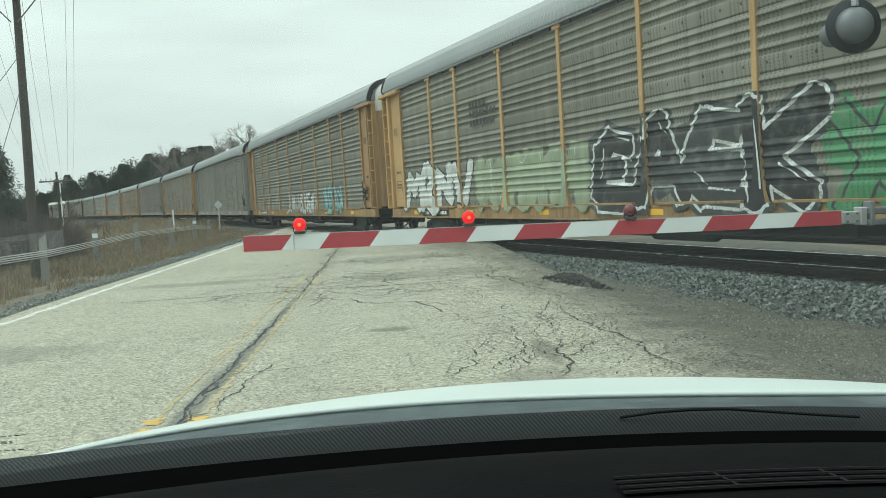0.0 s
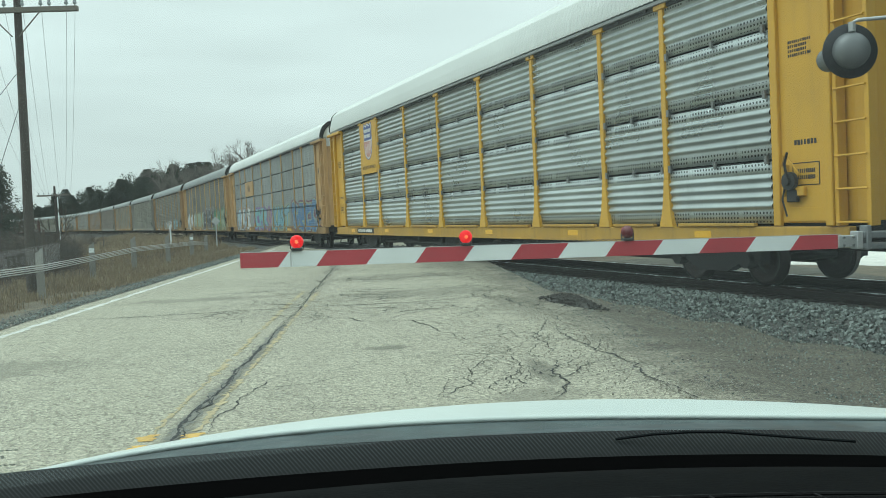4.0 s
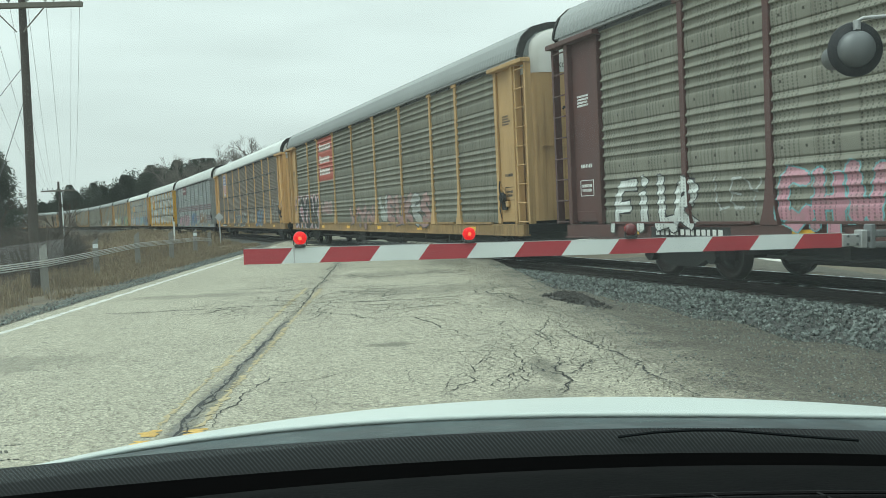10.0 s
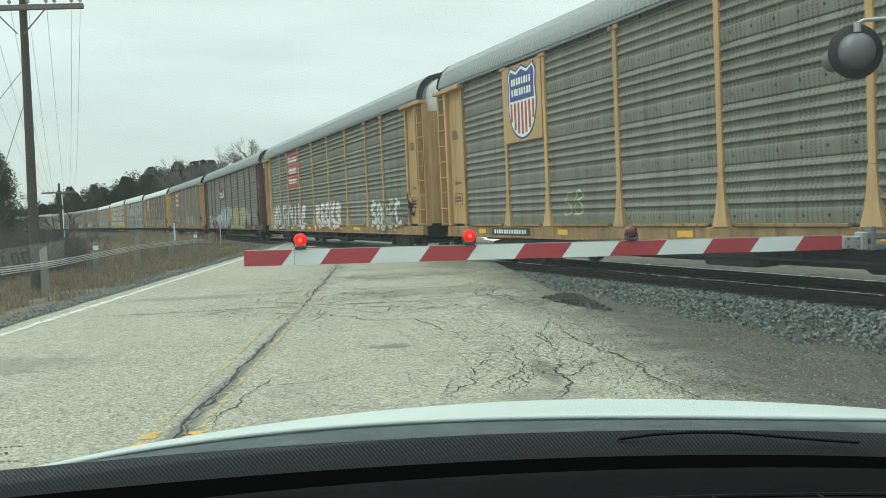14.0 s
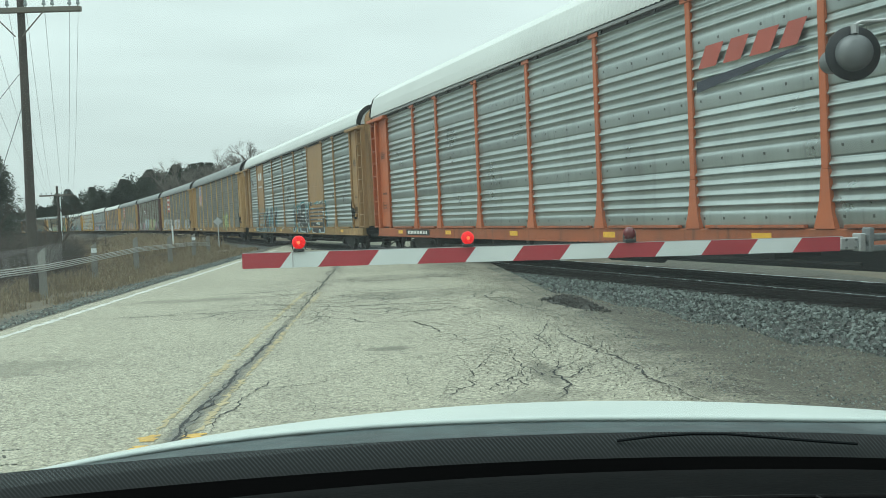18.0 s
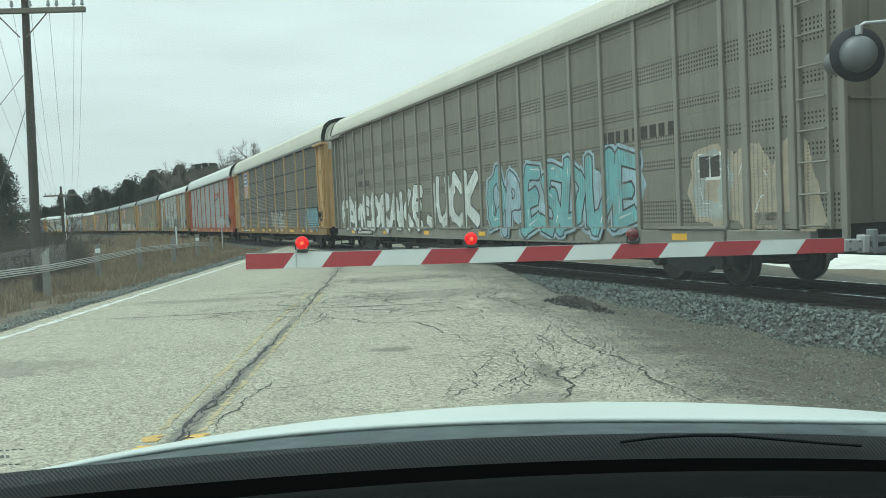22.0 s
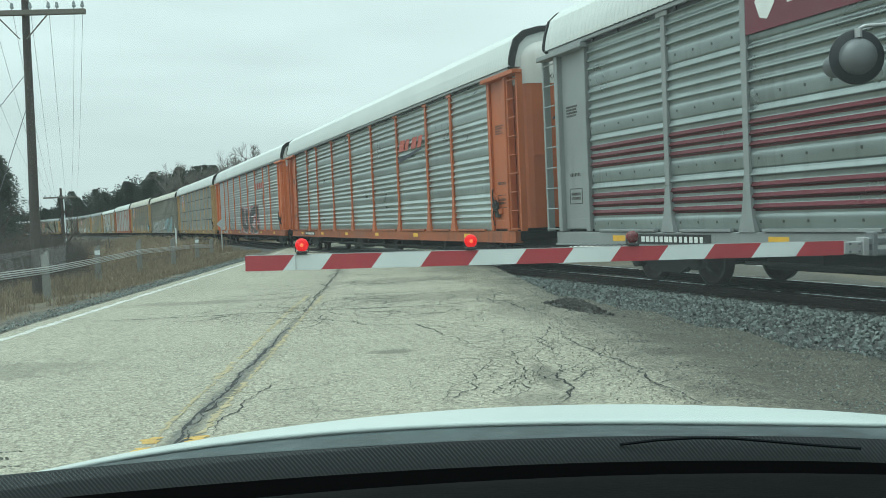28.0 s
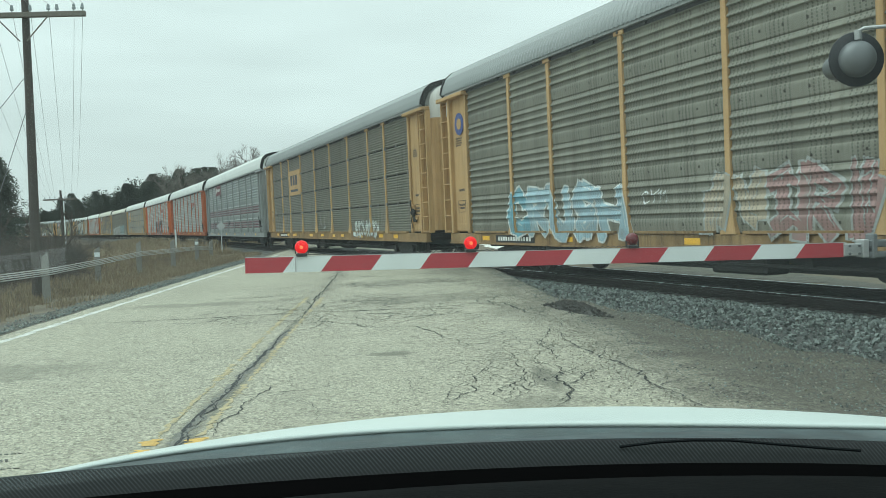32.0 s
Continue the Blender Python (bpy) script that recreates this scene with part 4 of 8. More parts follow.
def end_door_bm():
    """Smooth bowed folding end door with thin seams, a latch slot and a low access panel."""
    rows = []
    plan = [(12.95, 1.36), (13.18, 1.355), (13.32, 1.32), (13.42, 1.24), (13.48, 1.12), (13.51, 0.9), (13.53, 0.3), (13.53, -0.3), (13.51, -0.9), (13.48, -1.12), (13.42, -1.24),
            (13.32, -1.32), (13.18, -1.355), (12.95, -1.36)]
    for z in (HP + 0.06, HP + 0.15, 2.0, 3.9, HE - 0.32):
        rows.append([(x, y, z) for x, y in plan])
    bm = sheet(rows)
    for y in (0.72, 0.0, -0.72):
        box(bm, 13.50, 13.545, y - 0.015, y + 0.015, HP + 0.1, HE - 0.36, 0.004)
    box(bm, 13.46, 13.545, -1.12, 1.12, 2.76, 2.79, 0.004)
    box(bm, 13.47, 13.56, 0.40, 1.02, 1.55, 1.58, 0.004)
    box(bm, 13.47, 13.56, 0.40, 1.02, 2.22, 2.25, 0.004)
    box(bm, 13.47, 13.56, 0.40, 0.43, 1.55, 2.25, 0.004)
    box(bm, 13.47, 13.56, 0.99, 1.02, 1.55, 2.25, 0.004)
    return bm


def door_latch_bm():
    bm = bmesh.new()
    box(bm, 13.40, 13.56, 0.98, 1.24, 3.42, 3.54, 0.02)
    tube(bm, [(13.5, 1.26, 3.48), (13.5, 1.34, 3.48), (13.46, 1.38, 3.44)], 0.025, 8)
    return bm


def end_cap_bm():
    plan = [(12.9, 1.40), (13.16, 1.39), (13.30, 1.35), (13.42, 1.26), (13.49, 1.13), (13.53, 0.9), (13.56, 0.45), (13.57, 0.0)]
    plan = plan + [(x, -y) for x, y in reversed(plan[:-1])]
    rows = []
    for z, k in ((HE - 0.34, 1.0), (HE - 0.05, 1.0), (HE + 0.2, 1.0), (HE + 0.32, 0.985), (HE + 0.44, 0.94), (HE + 0.55, 0.86), (HE + 0.64, 0.74), (HE + 0.70, 0.58), (HE + 0.735, 0.35), (HE + 0.75, 0.08)):
        rows.append([(12.9 + (x - 12.9) * (0.55 + 0.45 * k), y * k, z) for x, y in plan])
    return sheet(rows)


def sill_bm():
    bm = bmesh.new()
    box(bm, -13.2, 13.2, 1.40, 1.545, SILL, HP - 0.012, 0.012)
    box(bm, -13.2, 13.2, 1.36, 1.585, SILL - 0.03, SILL + 0.005, 0.006)
    for i in range(9):
        a, b = POSTS[i + 1] + 0.35, POSTS[i] - 0.35
        box(bm, a, b, 1.50, 1.58, HP - 0.004, HP + 0.045, 0.006)
    return bm


def frame_bm():
    """Deep centre sill, floor and cross bearers under the rack."""
    bm = bmesh.new()
    box(bm, -13.0, 13.0, -1.39, 1.39, SILL + 0.03, HP - 0.03)
    box(bm, -8.1, 8.1, -0.45, 0.45, 0.30, SILL + 0.02, 0.03)
    box(bm, -13.3, 13.3, -0.3, 0.3, 0.55, SILL + 0.02, 0.02)
    for i in range(9):
        x = -8 + i * 2.0
        box(bm, x - 0.06, x + 0.06, -1.35, 1.35, 0.50, SILL + 0.02)
    for y in (1.28, -1.28):
        tube(bm, [(-7.6, y, 0.48), (7.6, y, 0.48)], 0.03, 6)
    box(bm, 1.0, 2.3, 0.75, 1.25, 0.32, SILL, 0.04)
    tube(bm, [(-2.6, 0.9, 0.46), (-0.9, 0.9, 0.46)], 0.17, 12)
    tube(bm, [(13.2, 1.35, 0.60), (13.75, 1.3, 0.32), (14.1, 0.9, 0.30), (14.2, 0.5, 0.52)], 0.025, 6)
    return bm


def bogie_bm():
    """Cast side frames with bolster and springs."""
    bm = bmesh.new()
    for y in (1.02, -1.02):
        rows = []
        for x, z0, z1 in ((-1.15, 0.36, 0.56), (-0.75, 0.40, 0.62), (-0.35, 0.22, 0.64), (0.35, 0.22, 0.64), (0.75, 0.40, 0.62), (1.15, 0.36, 0.56)):
            rows.append([(x, y - 0.09, z0), (x, y - 0.09, z1), (x, y + 0.09, z1), (x, y + 0.09, z0), (x, y - 0.09, z0)])
        vs = [[bm.verts.new(p) for p in r[:4]] for r in rows]
        for a, b in zip(vs, vs[1:]):
            for k in range(4):
                bm.faces.new((a[k], a[(k + 1) % 4], b[(k + 1) % 4], b[k]))
        bm.faces.new(vs[0])
        bm.faces.new(vs[-1])
        for x in (-0.87, 0.87):
            disc(bm, (x, y + 0.1 * (1 if y > 0 else -1), 0.42), (0, 1, 0), 0.13, 0.16, 12)
        for x in (-0.15, 0.0, 0.15):
            disc(bm, (x, y, 0.42), (0, 0, 1), 0.06, 0.3, 8)
    box(bm, -0.2, 0.2, -1.0, 1.0, 0.42, 0.66, 0.02)
    return bm


def wheelset_bm():
    bm = bmesh.new()
    for y in (0.75, -0.75):
        s = 1 if y > 0 else -1
        m = Matrix.Translation((0, y, 0)) @ Matrix.Rotation(radians(-90 * s), 4, "X")
        lathe(bm, [(0.06, 0.07), (0.14, 0.08), (0.17, 0.03), (0.32, 0.02), (0.36, 0.065), (0.415, 0.06), (0.42, -0.05), (0.445, -0.055), (0.445, -0.075), (0.35, -0.075),
                   (0.31, -0.02), (0.15, -0.03), (0.12, -0.08)], m, 28)
    tube(bm, [(0, -0.95, 0), (0, 0.95, 0)], 0.08, 10)
    for y in (0.79, -0.79):
        for k in range(3):
            a = k * 2.094
            box(bm, 0.2 * math.cos(a) - 0.02, 0.2 * math.cos(a) + 0.02, y - 0.012, y + 0.012, 0.2 * math.sin(a) - 0.02, 0.2 * math.sin(a) + 0.02)
    return bm


def clips_bm():
    """Small clips that hold the sheet rows together in the middle of each bay."""
    bm = bmesh.new()
    for i in range(9):
        x = (POSTS[i] + POSTS[i + 1]) / 2
        for k in range(1, 4):
            z = HP + k * (HE - HP) / 4
            box(bm, x - 0.025, x + 0.025, 1.49, 1.53, z - 0.04, z + 0.07)
        for xx in (POSTS[i] - 0.11, POSTS[i + 1] + 0.11):
            for k in range(1, 4):
                z = HP + k * (HE - HP) / 4
                box(bm, xx - 0.03, xx + 0.03, 1.49, 1.54, z - 0.04, z + 0.08)
    return bm


def coupler_bm():
    bm = bmesh.new()
    box(bm, 13.25, 14.0, -0.09, 0.09, 0.72, 0.92, 0.02)
    box(bm, 13.95, 14.23, -0.17, 0.12, 0.68, 0.98, 0.04)
    return bm


def brake_bm():
    """Dark ratchet wheel, lever and chain of the hand brake."""
    bm = bmesh.new()
    disc(bm, (12.22, 1.59, 1.62), (0, 1, 0), 0.13, 0.07, 14)
    disc(bm, (12.22, 1.64, 1.62), (0, 1, 0), 0.06, 0.06, 10)
    tube(bm, [(12.22, 1.64, 1.66), (12.20, 1.66, 1.86), (12.27, 1.67, 2.02)], 0.02, 6)
    tube(bm, [(12.14, 1.6, 1.58), (12.10, 1.62, 1.36), (12.16, 1.6, 1.12)], 0.014, 5)
    box(bm, 12.12, 12.32, 1.50, 1.58, 1.32, 1.50, 0.02)
    return bm


def brake_bracket_bm():
    bm = bmesh.new()
    box(bm, 12.02, 12.44, 1.485, 1.56, 1.40, 1.54, 0.015)
    box(bm, 12.06, 12.11, 1.485, 1.60, 1.40, 1.86, 0.01)
    tube(bm, [(12.08, 1.60, 1.84), (12.22, 1.66, 2.0), (12.40, 1.60, 1.72)], 0.016, 6)
    return bm


YELLOW_TAPE = mat("yellow_reflective_tape", (0.75, 0.42, 0.03), 0.4, 0, 0.1, 5, 40, 0.02)
STENCIL_DARK = mat("dark_stencil_paint", (0.04, 0.035, 0.03), 0.7, 0, 0.3, 8, 60, 0.0)
STENCIL_WHITE = mat("white_stencil_paint", (0.68, 0.69, 0.66), 0.6, 0, 0.15, 4, 60, 0.0)
LOGO_RED = mat("faded_red_paint", (0.38, 0.085, 0.06), 0.6, 0, 0.16, 1.5, 30, 0.05, 0.3, (0.2, 0.06, 0.04))
LOGO_BLUE = mat("blue_sign_paint", (0.035, 0.06, 0.22), 0.5, 0, 0.12, 2, 30, 0.03)
LOGO_WINE = mat("wine_red_sign_paint", (0.13, 0.022, 0.035), 0.5, 0, 0.12, 2, 30, 0.03)
LOGO_NAVY = mat("navy_black_sign_paint", (0.025, 0.03, 0.045), 0.55, 0, 0.15, 2, 30, 0.03)
RUBBER_BLACK = mat("black_rubber_edging", (0.012, 0.012, 0.012), 0.75, 0, 0.2, 5, 40, 0.1)
CLIP_GREY = mat("dull_grey_clip_steel", (0.19, 0.195, 0.185), 0.6, 0.2, 0.3, 3, 40, 0.1)
CAP_WHITE = mat("chalky_white_paint", (0.58, 0.58, 0.55), 0.65, 0, 0.12, 1.5, 30, 0.05, 0.3, (0.3, 0.27, 0.22))

ROOF_ME, TALL_ROOF_ME = keep(roof_bm(), "roof", ROOF_WHITE), keep(roof_bm(13.35, 0.2), "roof", ROOF_WHITE)
EDGE_ME, TALL_EDGE_ME = keep(roof_edge_bm(), "roof_edge", RUBBER_BLACK), keep(roof_edge_bm(0.2), "roof_edge", RUBBER_BLACK)
SHADE_CLIPS_ME = keep(eave_shade_clips_bm(), "eave_seal", BLACK_STEEL)
# black box added inside the rack so that its openings read as unlit
DARK_CORE_ME = keep(slab(-12.9, 12.9, -1.37, 1.37, HP - 0.02, HE + 0.02), "rack_shell", BLACK_STEEL)
CHORD_ME = keep(slab(-13.2, 13.2, 1.40, 1.588, HE - 0.012, HE + 0.06, 0.008), "top_chord", BLACK_STEEL)
POST_ME, RIB_ME = keep(post_bm(), "post", TAN), keep(rib_bm(), "rib", TAUPE)
CORNER_ME, LADDER_ME = keep(corner_bm(), "corner_sheet", TAN), keep(ladder_bm(), "ladder", TAN)
DOOR_ME, CAP_ME = keep(end_door_bm(), "end_door", TAN), keep(end_cap_bm(), "end_cap", CAP_WHITE, True)
LATCH_ME = keep(door_latch_bm(), "door_latch", BLACK_STEEL)
SILL_ME, FRAME_ME = keep(sill_bm(), "side_sill", TAN), keep(frame_bm(), "underframe", BLACK_STEEL)
BOGIE_ME, WHEEL_ME = keep(bogie_bm(), "bogie", BLACK_STEEL), keep(wheelset_bm(), "wheelset", WHEEL_STEEL, True)
CLIPS_ME = keep(clips_bm(), "panel_clips", BLACK_STEEL)
COUPLER_ME, BRAKE_ME = keep(coupler_bm(), "coupler", RUST_STEEL), keep(brake_bm(), "hand_brake", BLACK_STEEL)
BRACKET_ME = keep(brake_bracket_bm(), "brake_bracket", TAN)
TAPE_ME = keep(slab(-0.23, 0.23, 1.547, 1.553, SILL + 0.09, SILL + 0.20), "reflector", YELLOW_TAPE)
HALF_TURN = Matrix.Rotation(math.pi, 4, "Z")
WHEELSETS = {}


def rack_car(index, paint, sheeting, kind, roof, label, cap=None, solid=(), tape=False, sill=None, corner=None):
    """A covered car-carrying rail car: rack sides of posts and sheets on a long flat car with two bogies."""
    car = tagged(new("rack_car"), label, "railroad car", "train of rack cars")
    part("rack_shell", DARK_CORE_ME, BLACK_STEEL, car)
    part("roof", TALL_ROOF_ME if index in (2, 3, 10, 11, 13, 14, 15, 16) else ROOF_ME, roof, car)
    part("underframe", FRAME_ME, BLACK_STEEL, car)
    for turn in (Matrix.Identity(4), HALF_TURN):
        def put(name, me, mt, m=Matrix.Identity(4), parent=car):
            o = part(name, me, mt, parent)
            o.matrix_basis = turn @ m
            return o
        put("top_chord", CHORD_ME, paint if kind == "flat" else STEEL_GREY)
        put("side_sill", SILL_ME, sill or paint)
        put("roof_edge", TALL_EDGE_ME if index in (2, 3, 10, 11, 13, 14, 15, 16) else EDGE_ME, RUBBER_BLACK)
        if kind != "flat":
            put("eave_seal", SHADE_CLIPS_ME, BLACK_STEEL)
        if kind == "flat":
            x = 12.6
            while x > -12.6:
                put("side_panel", panel_mesh(1.2, "flat"), sheeting, Matrix.Translation((x - 0.6, 0, 0)))
                put("rib", RIB_ME, paint, Matrix.Translation((x, 0, 0)))
                x -= 1.2
            put("rib", RIB_ME, paint, Matrix.Translation((x, 0, 0)))
        else:
            for i in range(9):
                a, b = POSTS[i], POSTS[i + 1]
                fill = i in solid
                put("side_panel", panel_mesh(a - b, "flat" if fill else kind), paint if fill else sheeting, Matrix.Translation(((a + b) / 2, 0, 0)))
            if kind in ("slat", "fine", "row"):
                put("panel_clips", CLIPS_ME, CLIP_GREY)["kind"] = "stuff"
            for x in POSTS[1:-1]:
                put("post", POST_ME, paint, Matrix.Translation((x, 0, 0)))
        for end in (1, -1):
            flip = Matrix.Identity(4) if end == 1 else Matrix.Diagonal((-1, 1, 1, 1))
            put("corner_sheet", CORNER_ME, corner or paint, flip)
            put("ladder", LADDER_ME, corner or paint, flip)
        if tape:
            for i in range(9):
                put("reflector", TAPE_ME, YELLOW_TAPE, Matrix.Translation(((POSTS[i] + POSTS[i + 1]) / 2 + 0.3 * (-1) ** i, 0, 0)))
        put("end_door", DOOR_ME, corner or paint)
        put("end_cap", CAP_ME, cap or roof)
        put("door_latch", LATCH_ME, BLACK_STEEL)
        put("coupler", COUPLER_ME, RUST_STEEL)
        if kind != "flat":
            put("hand_brake", BRAKE_ME, BLACK_STEEL, Matrix.Diagonal((-1, 1, 1, 1)))
            put("brake_bracket", BRACKET_ME, corner or paint, Matrix.Diagonal((-1, 1, 1, 1)))
        bg = put("bogie", BOGIE_ME, BLACK_STEEL, Matrix.Translation((9.9, 0, 0)))
        for x in (0.87, -0.87):
            ws = part("wheelset", WHEEL_ME, WHEEL_STEEL, bg)
            ws.matrix_basis = Matrix.Translation((x, 0, 0.42))
            WHEELSETS.setdefault(index, []).append(ws)
    CARS[index] = (car, kind)
    return car


SILL_TAN = mat("grimy_tan_sill_paint", (0.30, 0.20, 0.10), 0.7, 0.0, 0.3, 1.4, 25, 0.15, 0.9, (0.07, 0.05, 0.035), 0.8, 0.1, spec=0.15)
SILL_YELLOW = mat("grimy_yellow_sill_paint", (0.42, 0.25, 0.04), 0.6, 0.0, 0.2, 1.4, 25, 0.12, 0.6, (0.13, 0.08, 0.03), 0.5)
SILL_ORANGE = mat("grimy_orange_sill_paint", (0.30, 0.085, 0.032), 0.65, 0.0, 0.25, 1.4, 25, 0.12, 0.8, (0.085, 0.04, 0.022), 0.6)
SILLS = {TAN: SILL_TAN, PEACH: SILL_TAN, YELLOW: SILL_YELLOW, ORANGE: SILL_ORANGE, BRIGHT_ORANGE: SILL_ORANGE, BROWN_TAN: SILL_TAN}
CARS = {}
CAR_SPECS = {
    0: (TAN, P_DARK, "corr", ROOF_SILVER, "tan rack car with olive-grey sheets and spray-painted lower sides", CAP_WHITE),
    1: (TAN, P_GREY, "fine", ROOF_WHITE, "tan rack car with grey slatted sides and bright spray paint", ROOF_WHITE),
    2: (YELLOW, P_ROWS, "row", ROOF_WHITE, "bright yellow rack car with shiny galvanised slatted sides", YELLOW),
    3: (STEEL_GREY, P_STRIPED, "corr", ROOF_WHITE, "grey rack car with maroon-striped galvanised sides and spray paint", STEEL_GREY),
    4: (PEACH, P_BROWN, "slat", ROOF_WHITE, "tan rack car with brown grimed slatted sides", CAP_WHITE),
    5: (TAN, P_DARK, "corr", ROOF_SILVER, "tan rack car with a faded red sign panel", CAP_WHITE),
    6: (MAROON, P_DARK, "corr", ROOF_SILVER, "maroon-brown rack car with dark sheets and coloured spray paint", CAP_WHITE),
    7: (TAN, P_DARK, "corr", ROOF_SILVER, "tan rack car with red sign panel and white spray paint", CAP_WHITE),
    8: (TAN, P_DARK, "corr", ROOF_SILVER, "tan rack car with shield sign and lime green spray paint", CAP_WHITE),
    9: (BROWN_TAN, P_SILVER, "corr", ROOF_WHITE, "brown-tan rack car with galvanised bays and solid brown bays", BROWN_TAN),
    10: (ORANGE, P_SILVER, "corr", ROOF_WHITE, "orange-red rack car with clean galvanised sides", CAP_WHITE),
    11: (TAN, P_GRIME, "slat", ROOF_BEIGE, "tan rack car with weathered slatted sides and yellow reflectors", ROOF_BEIGE),
    12: (TAUPE, P_TAUPE, "flat", ROOF_BEIGE, "taupe grey flat-sided rack car with thin ribs and pale spray paint", ROOF_BEIGE),
    13: (TAN, P_SLAT, "slat", ROOF_WHITE, "tan-yellow rack car with dull grey slatted sides", ROOF_WHITE),
    14: (BRIGHT_ORANGE, P_SILVER, "corr", ROOF_WHITE, "bright orange rack car with black and red spray paint", CAP_WHITE),
    15: (ORANGE, P_SILVER, "corr", ROOF_WHITE, "orange rack car with clean galvanised sides and red lettering", CAP_WHITE),
    16: (STEEL_GREY, P_STRIPED, "corr", ROOF_WHITE, "clean grey rack car with maroon-striped galvanised sides", CAP_WHITE),
    17: (TAN, P_GRIME, "slat", ROOF_SILVER, "tan rack car with grey slatted sides and dark sign letters", CAP_WHITE),
    18: (TAN, P_DARK, "corr", ROOF_SILVER, "tan-yellow rack car with teal and rose spray paint", TAN),
    -1: (BROWN_TAN, P_DARK, "corr", ROOF_SILVER, "brown-tan rack car with dark sheeted sides", CAP_WHITE),
    -2: (TAUPE, P_DARK, "corr", ROOF_SILVER, "grey-brown rack car with dull sides", ROOF_SILVER),
    -3: (BROWN_TAN, P_DARK, "corr", ROOF_SILVER, "brown-tan rack car with weathered dark sides", CAP_WHITE),
    -4: (TAUPE, P_BROWN, "slat", ROOF_SILVER, "taupe rack car with grimed slatted sides", CAP_WHITE),
    -5: (BROWN_TAN, P_BROWN, "corr", ROOF_SILVER, "brown rack car with grimed sides", ROOF_SILVER),
    -6: (BROWN_TAN, P_GREY, "slat", ROOF_SILVER, "brown-tan rack car with grey slatted sides", CAP_WHITE),
    -7: (BROWN_TAN, P_GREY, "corr", ROOF_SILVER, "brown rack car with grey sheeted sides", ROOF_WHITE),
    -8: (TAUPE, P_DARK, "corr", ROOF_SILVER, "taupe rack car with olive-grey sides", CAP_WHITE),
    -9: (MAROON, P_DARK, "corr", ROOF_SILVER, "dark maroon rack car with grimed sides", ROOF_SILVER),
    -10: (TAUPE, P_TAUPE, "flat", ROOF_BEIGE, "taupe grey rack car with flat sides", ROOF_BEIGE),
}
for i, spec in CAR_SPECS.items():
    rack_car(i, *spec, solid=(1, 6) if i == 9 else (), tape=i in (1, 7, 11, 17), sill=SILLS.get(spec[0]))

# metres by which the cars lead or trail an even run at given seconds
LEAD = {0: -0.70, 1: -0.13, 2: 0.0, 3: -0.83, 3.5: -0.1, 5.5: -0.45, 6: 0.1, 7: 0.02, 8: -0.05, 9: 0.05, 10: -0.36, 11: 0.12, 12: -0.62, 13: 0.25, 14: 0.0,
        14.5: -0.45, 16.5: -0.5, 17: -0.7, 18: 0.0, 19: -0.2, 20: 0.05, 21: -0.1, 22: -0.2, 23: -0.2, 24: -0.5, 25: -0.2, 27.5: -0.1, 28: -0.43, 29: -0.6, 30: -0.5,
        31: -0.6, 32: -0.5}


def car_mid(index, t):
    """Metres along the track of a car's middle at t seconds."""
    q = t - 16
    return 249.379 + 15.8768 * q - 0.00094 * q * q - 0.00005 * q ** 3 - 28.5 * index - 13.05 + float(np.interp(t, list(LEAD), list(LEAD.values())))


def car_pose(index, t):
    s = car_mid(index, t)
    (x0, y0, _), (x1, y1, _) = track(s - 9.9), track(s + 9.9)
    return pose((x0 + x1) / 2, (y0 + y1) / 2, 0, 0, 0, math.degrees(math.atan2(y1 - y0, x1 - x0)))


# ---- the crossing gate and its signals ----
GATE_RED = mat("red_reflective_sheeting", (0.36, 0.030, 0.045), 0.45, 0, 0.1, 3, 40, 0.03)
GATE_WHITE = mat("white_reflective_sheeting", (0.66, 0.70, 0.70), 0.45, 0, 0.06, 3, 40, 0.03)
ALU = mat("weathered_aluminium", (0.42, 0.43, 0.43), 0.5, 0.6, 0.15, 4, 40, 0.1)
BLACK_PLASTIC = mat("black_housing_plastic", (0.014, 0.015, 0.016), 0.5, 0, 0.2, 5, 50, 0.05)
DULL_BLACK = mat("dull_black_sheet_metal", (0.012, 0.014, 0.017), 0.55, 0.2, 0.2, 4, 50, 0.05)
LAMP_GREY = mat("grey_lamp_housing", (0.15, 0.16, 0.165), 0.5, 0.35, 0.2, 4, 40, 0.08)
LENS_LIT = glow("lit_red_lens", (0.95, 0.010, 0.014), 0.75)
LENS_HOT = glow("bright_bulb_centre", (1.0, 0.17, 0.06), 1.2)
LENS_DARK = mat("unlit_red_lens", (0.10, 0.008, 0.012), 0.25, 0, 0.1, 6, 40, 0.0)
CABLE = mat("black_rubber_cable", (0.01, 0.01, 0.01), 0.6, 0, 0.1, 6, 40, 0.0)
CONCRETE = mat("weathered_concrete", (0.21, 0.205, 0.185), 0.85, 0, 0.15, 2.5, 50, 0.3, 0.3, (0.15, 0.14, 0.12))

ARM_A, ARM_B = Vector((-1.203, 7.28, 1.111)), Vector((4.015, 7.557, 0.996))
FLASHERS = []


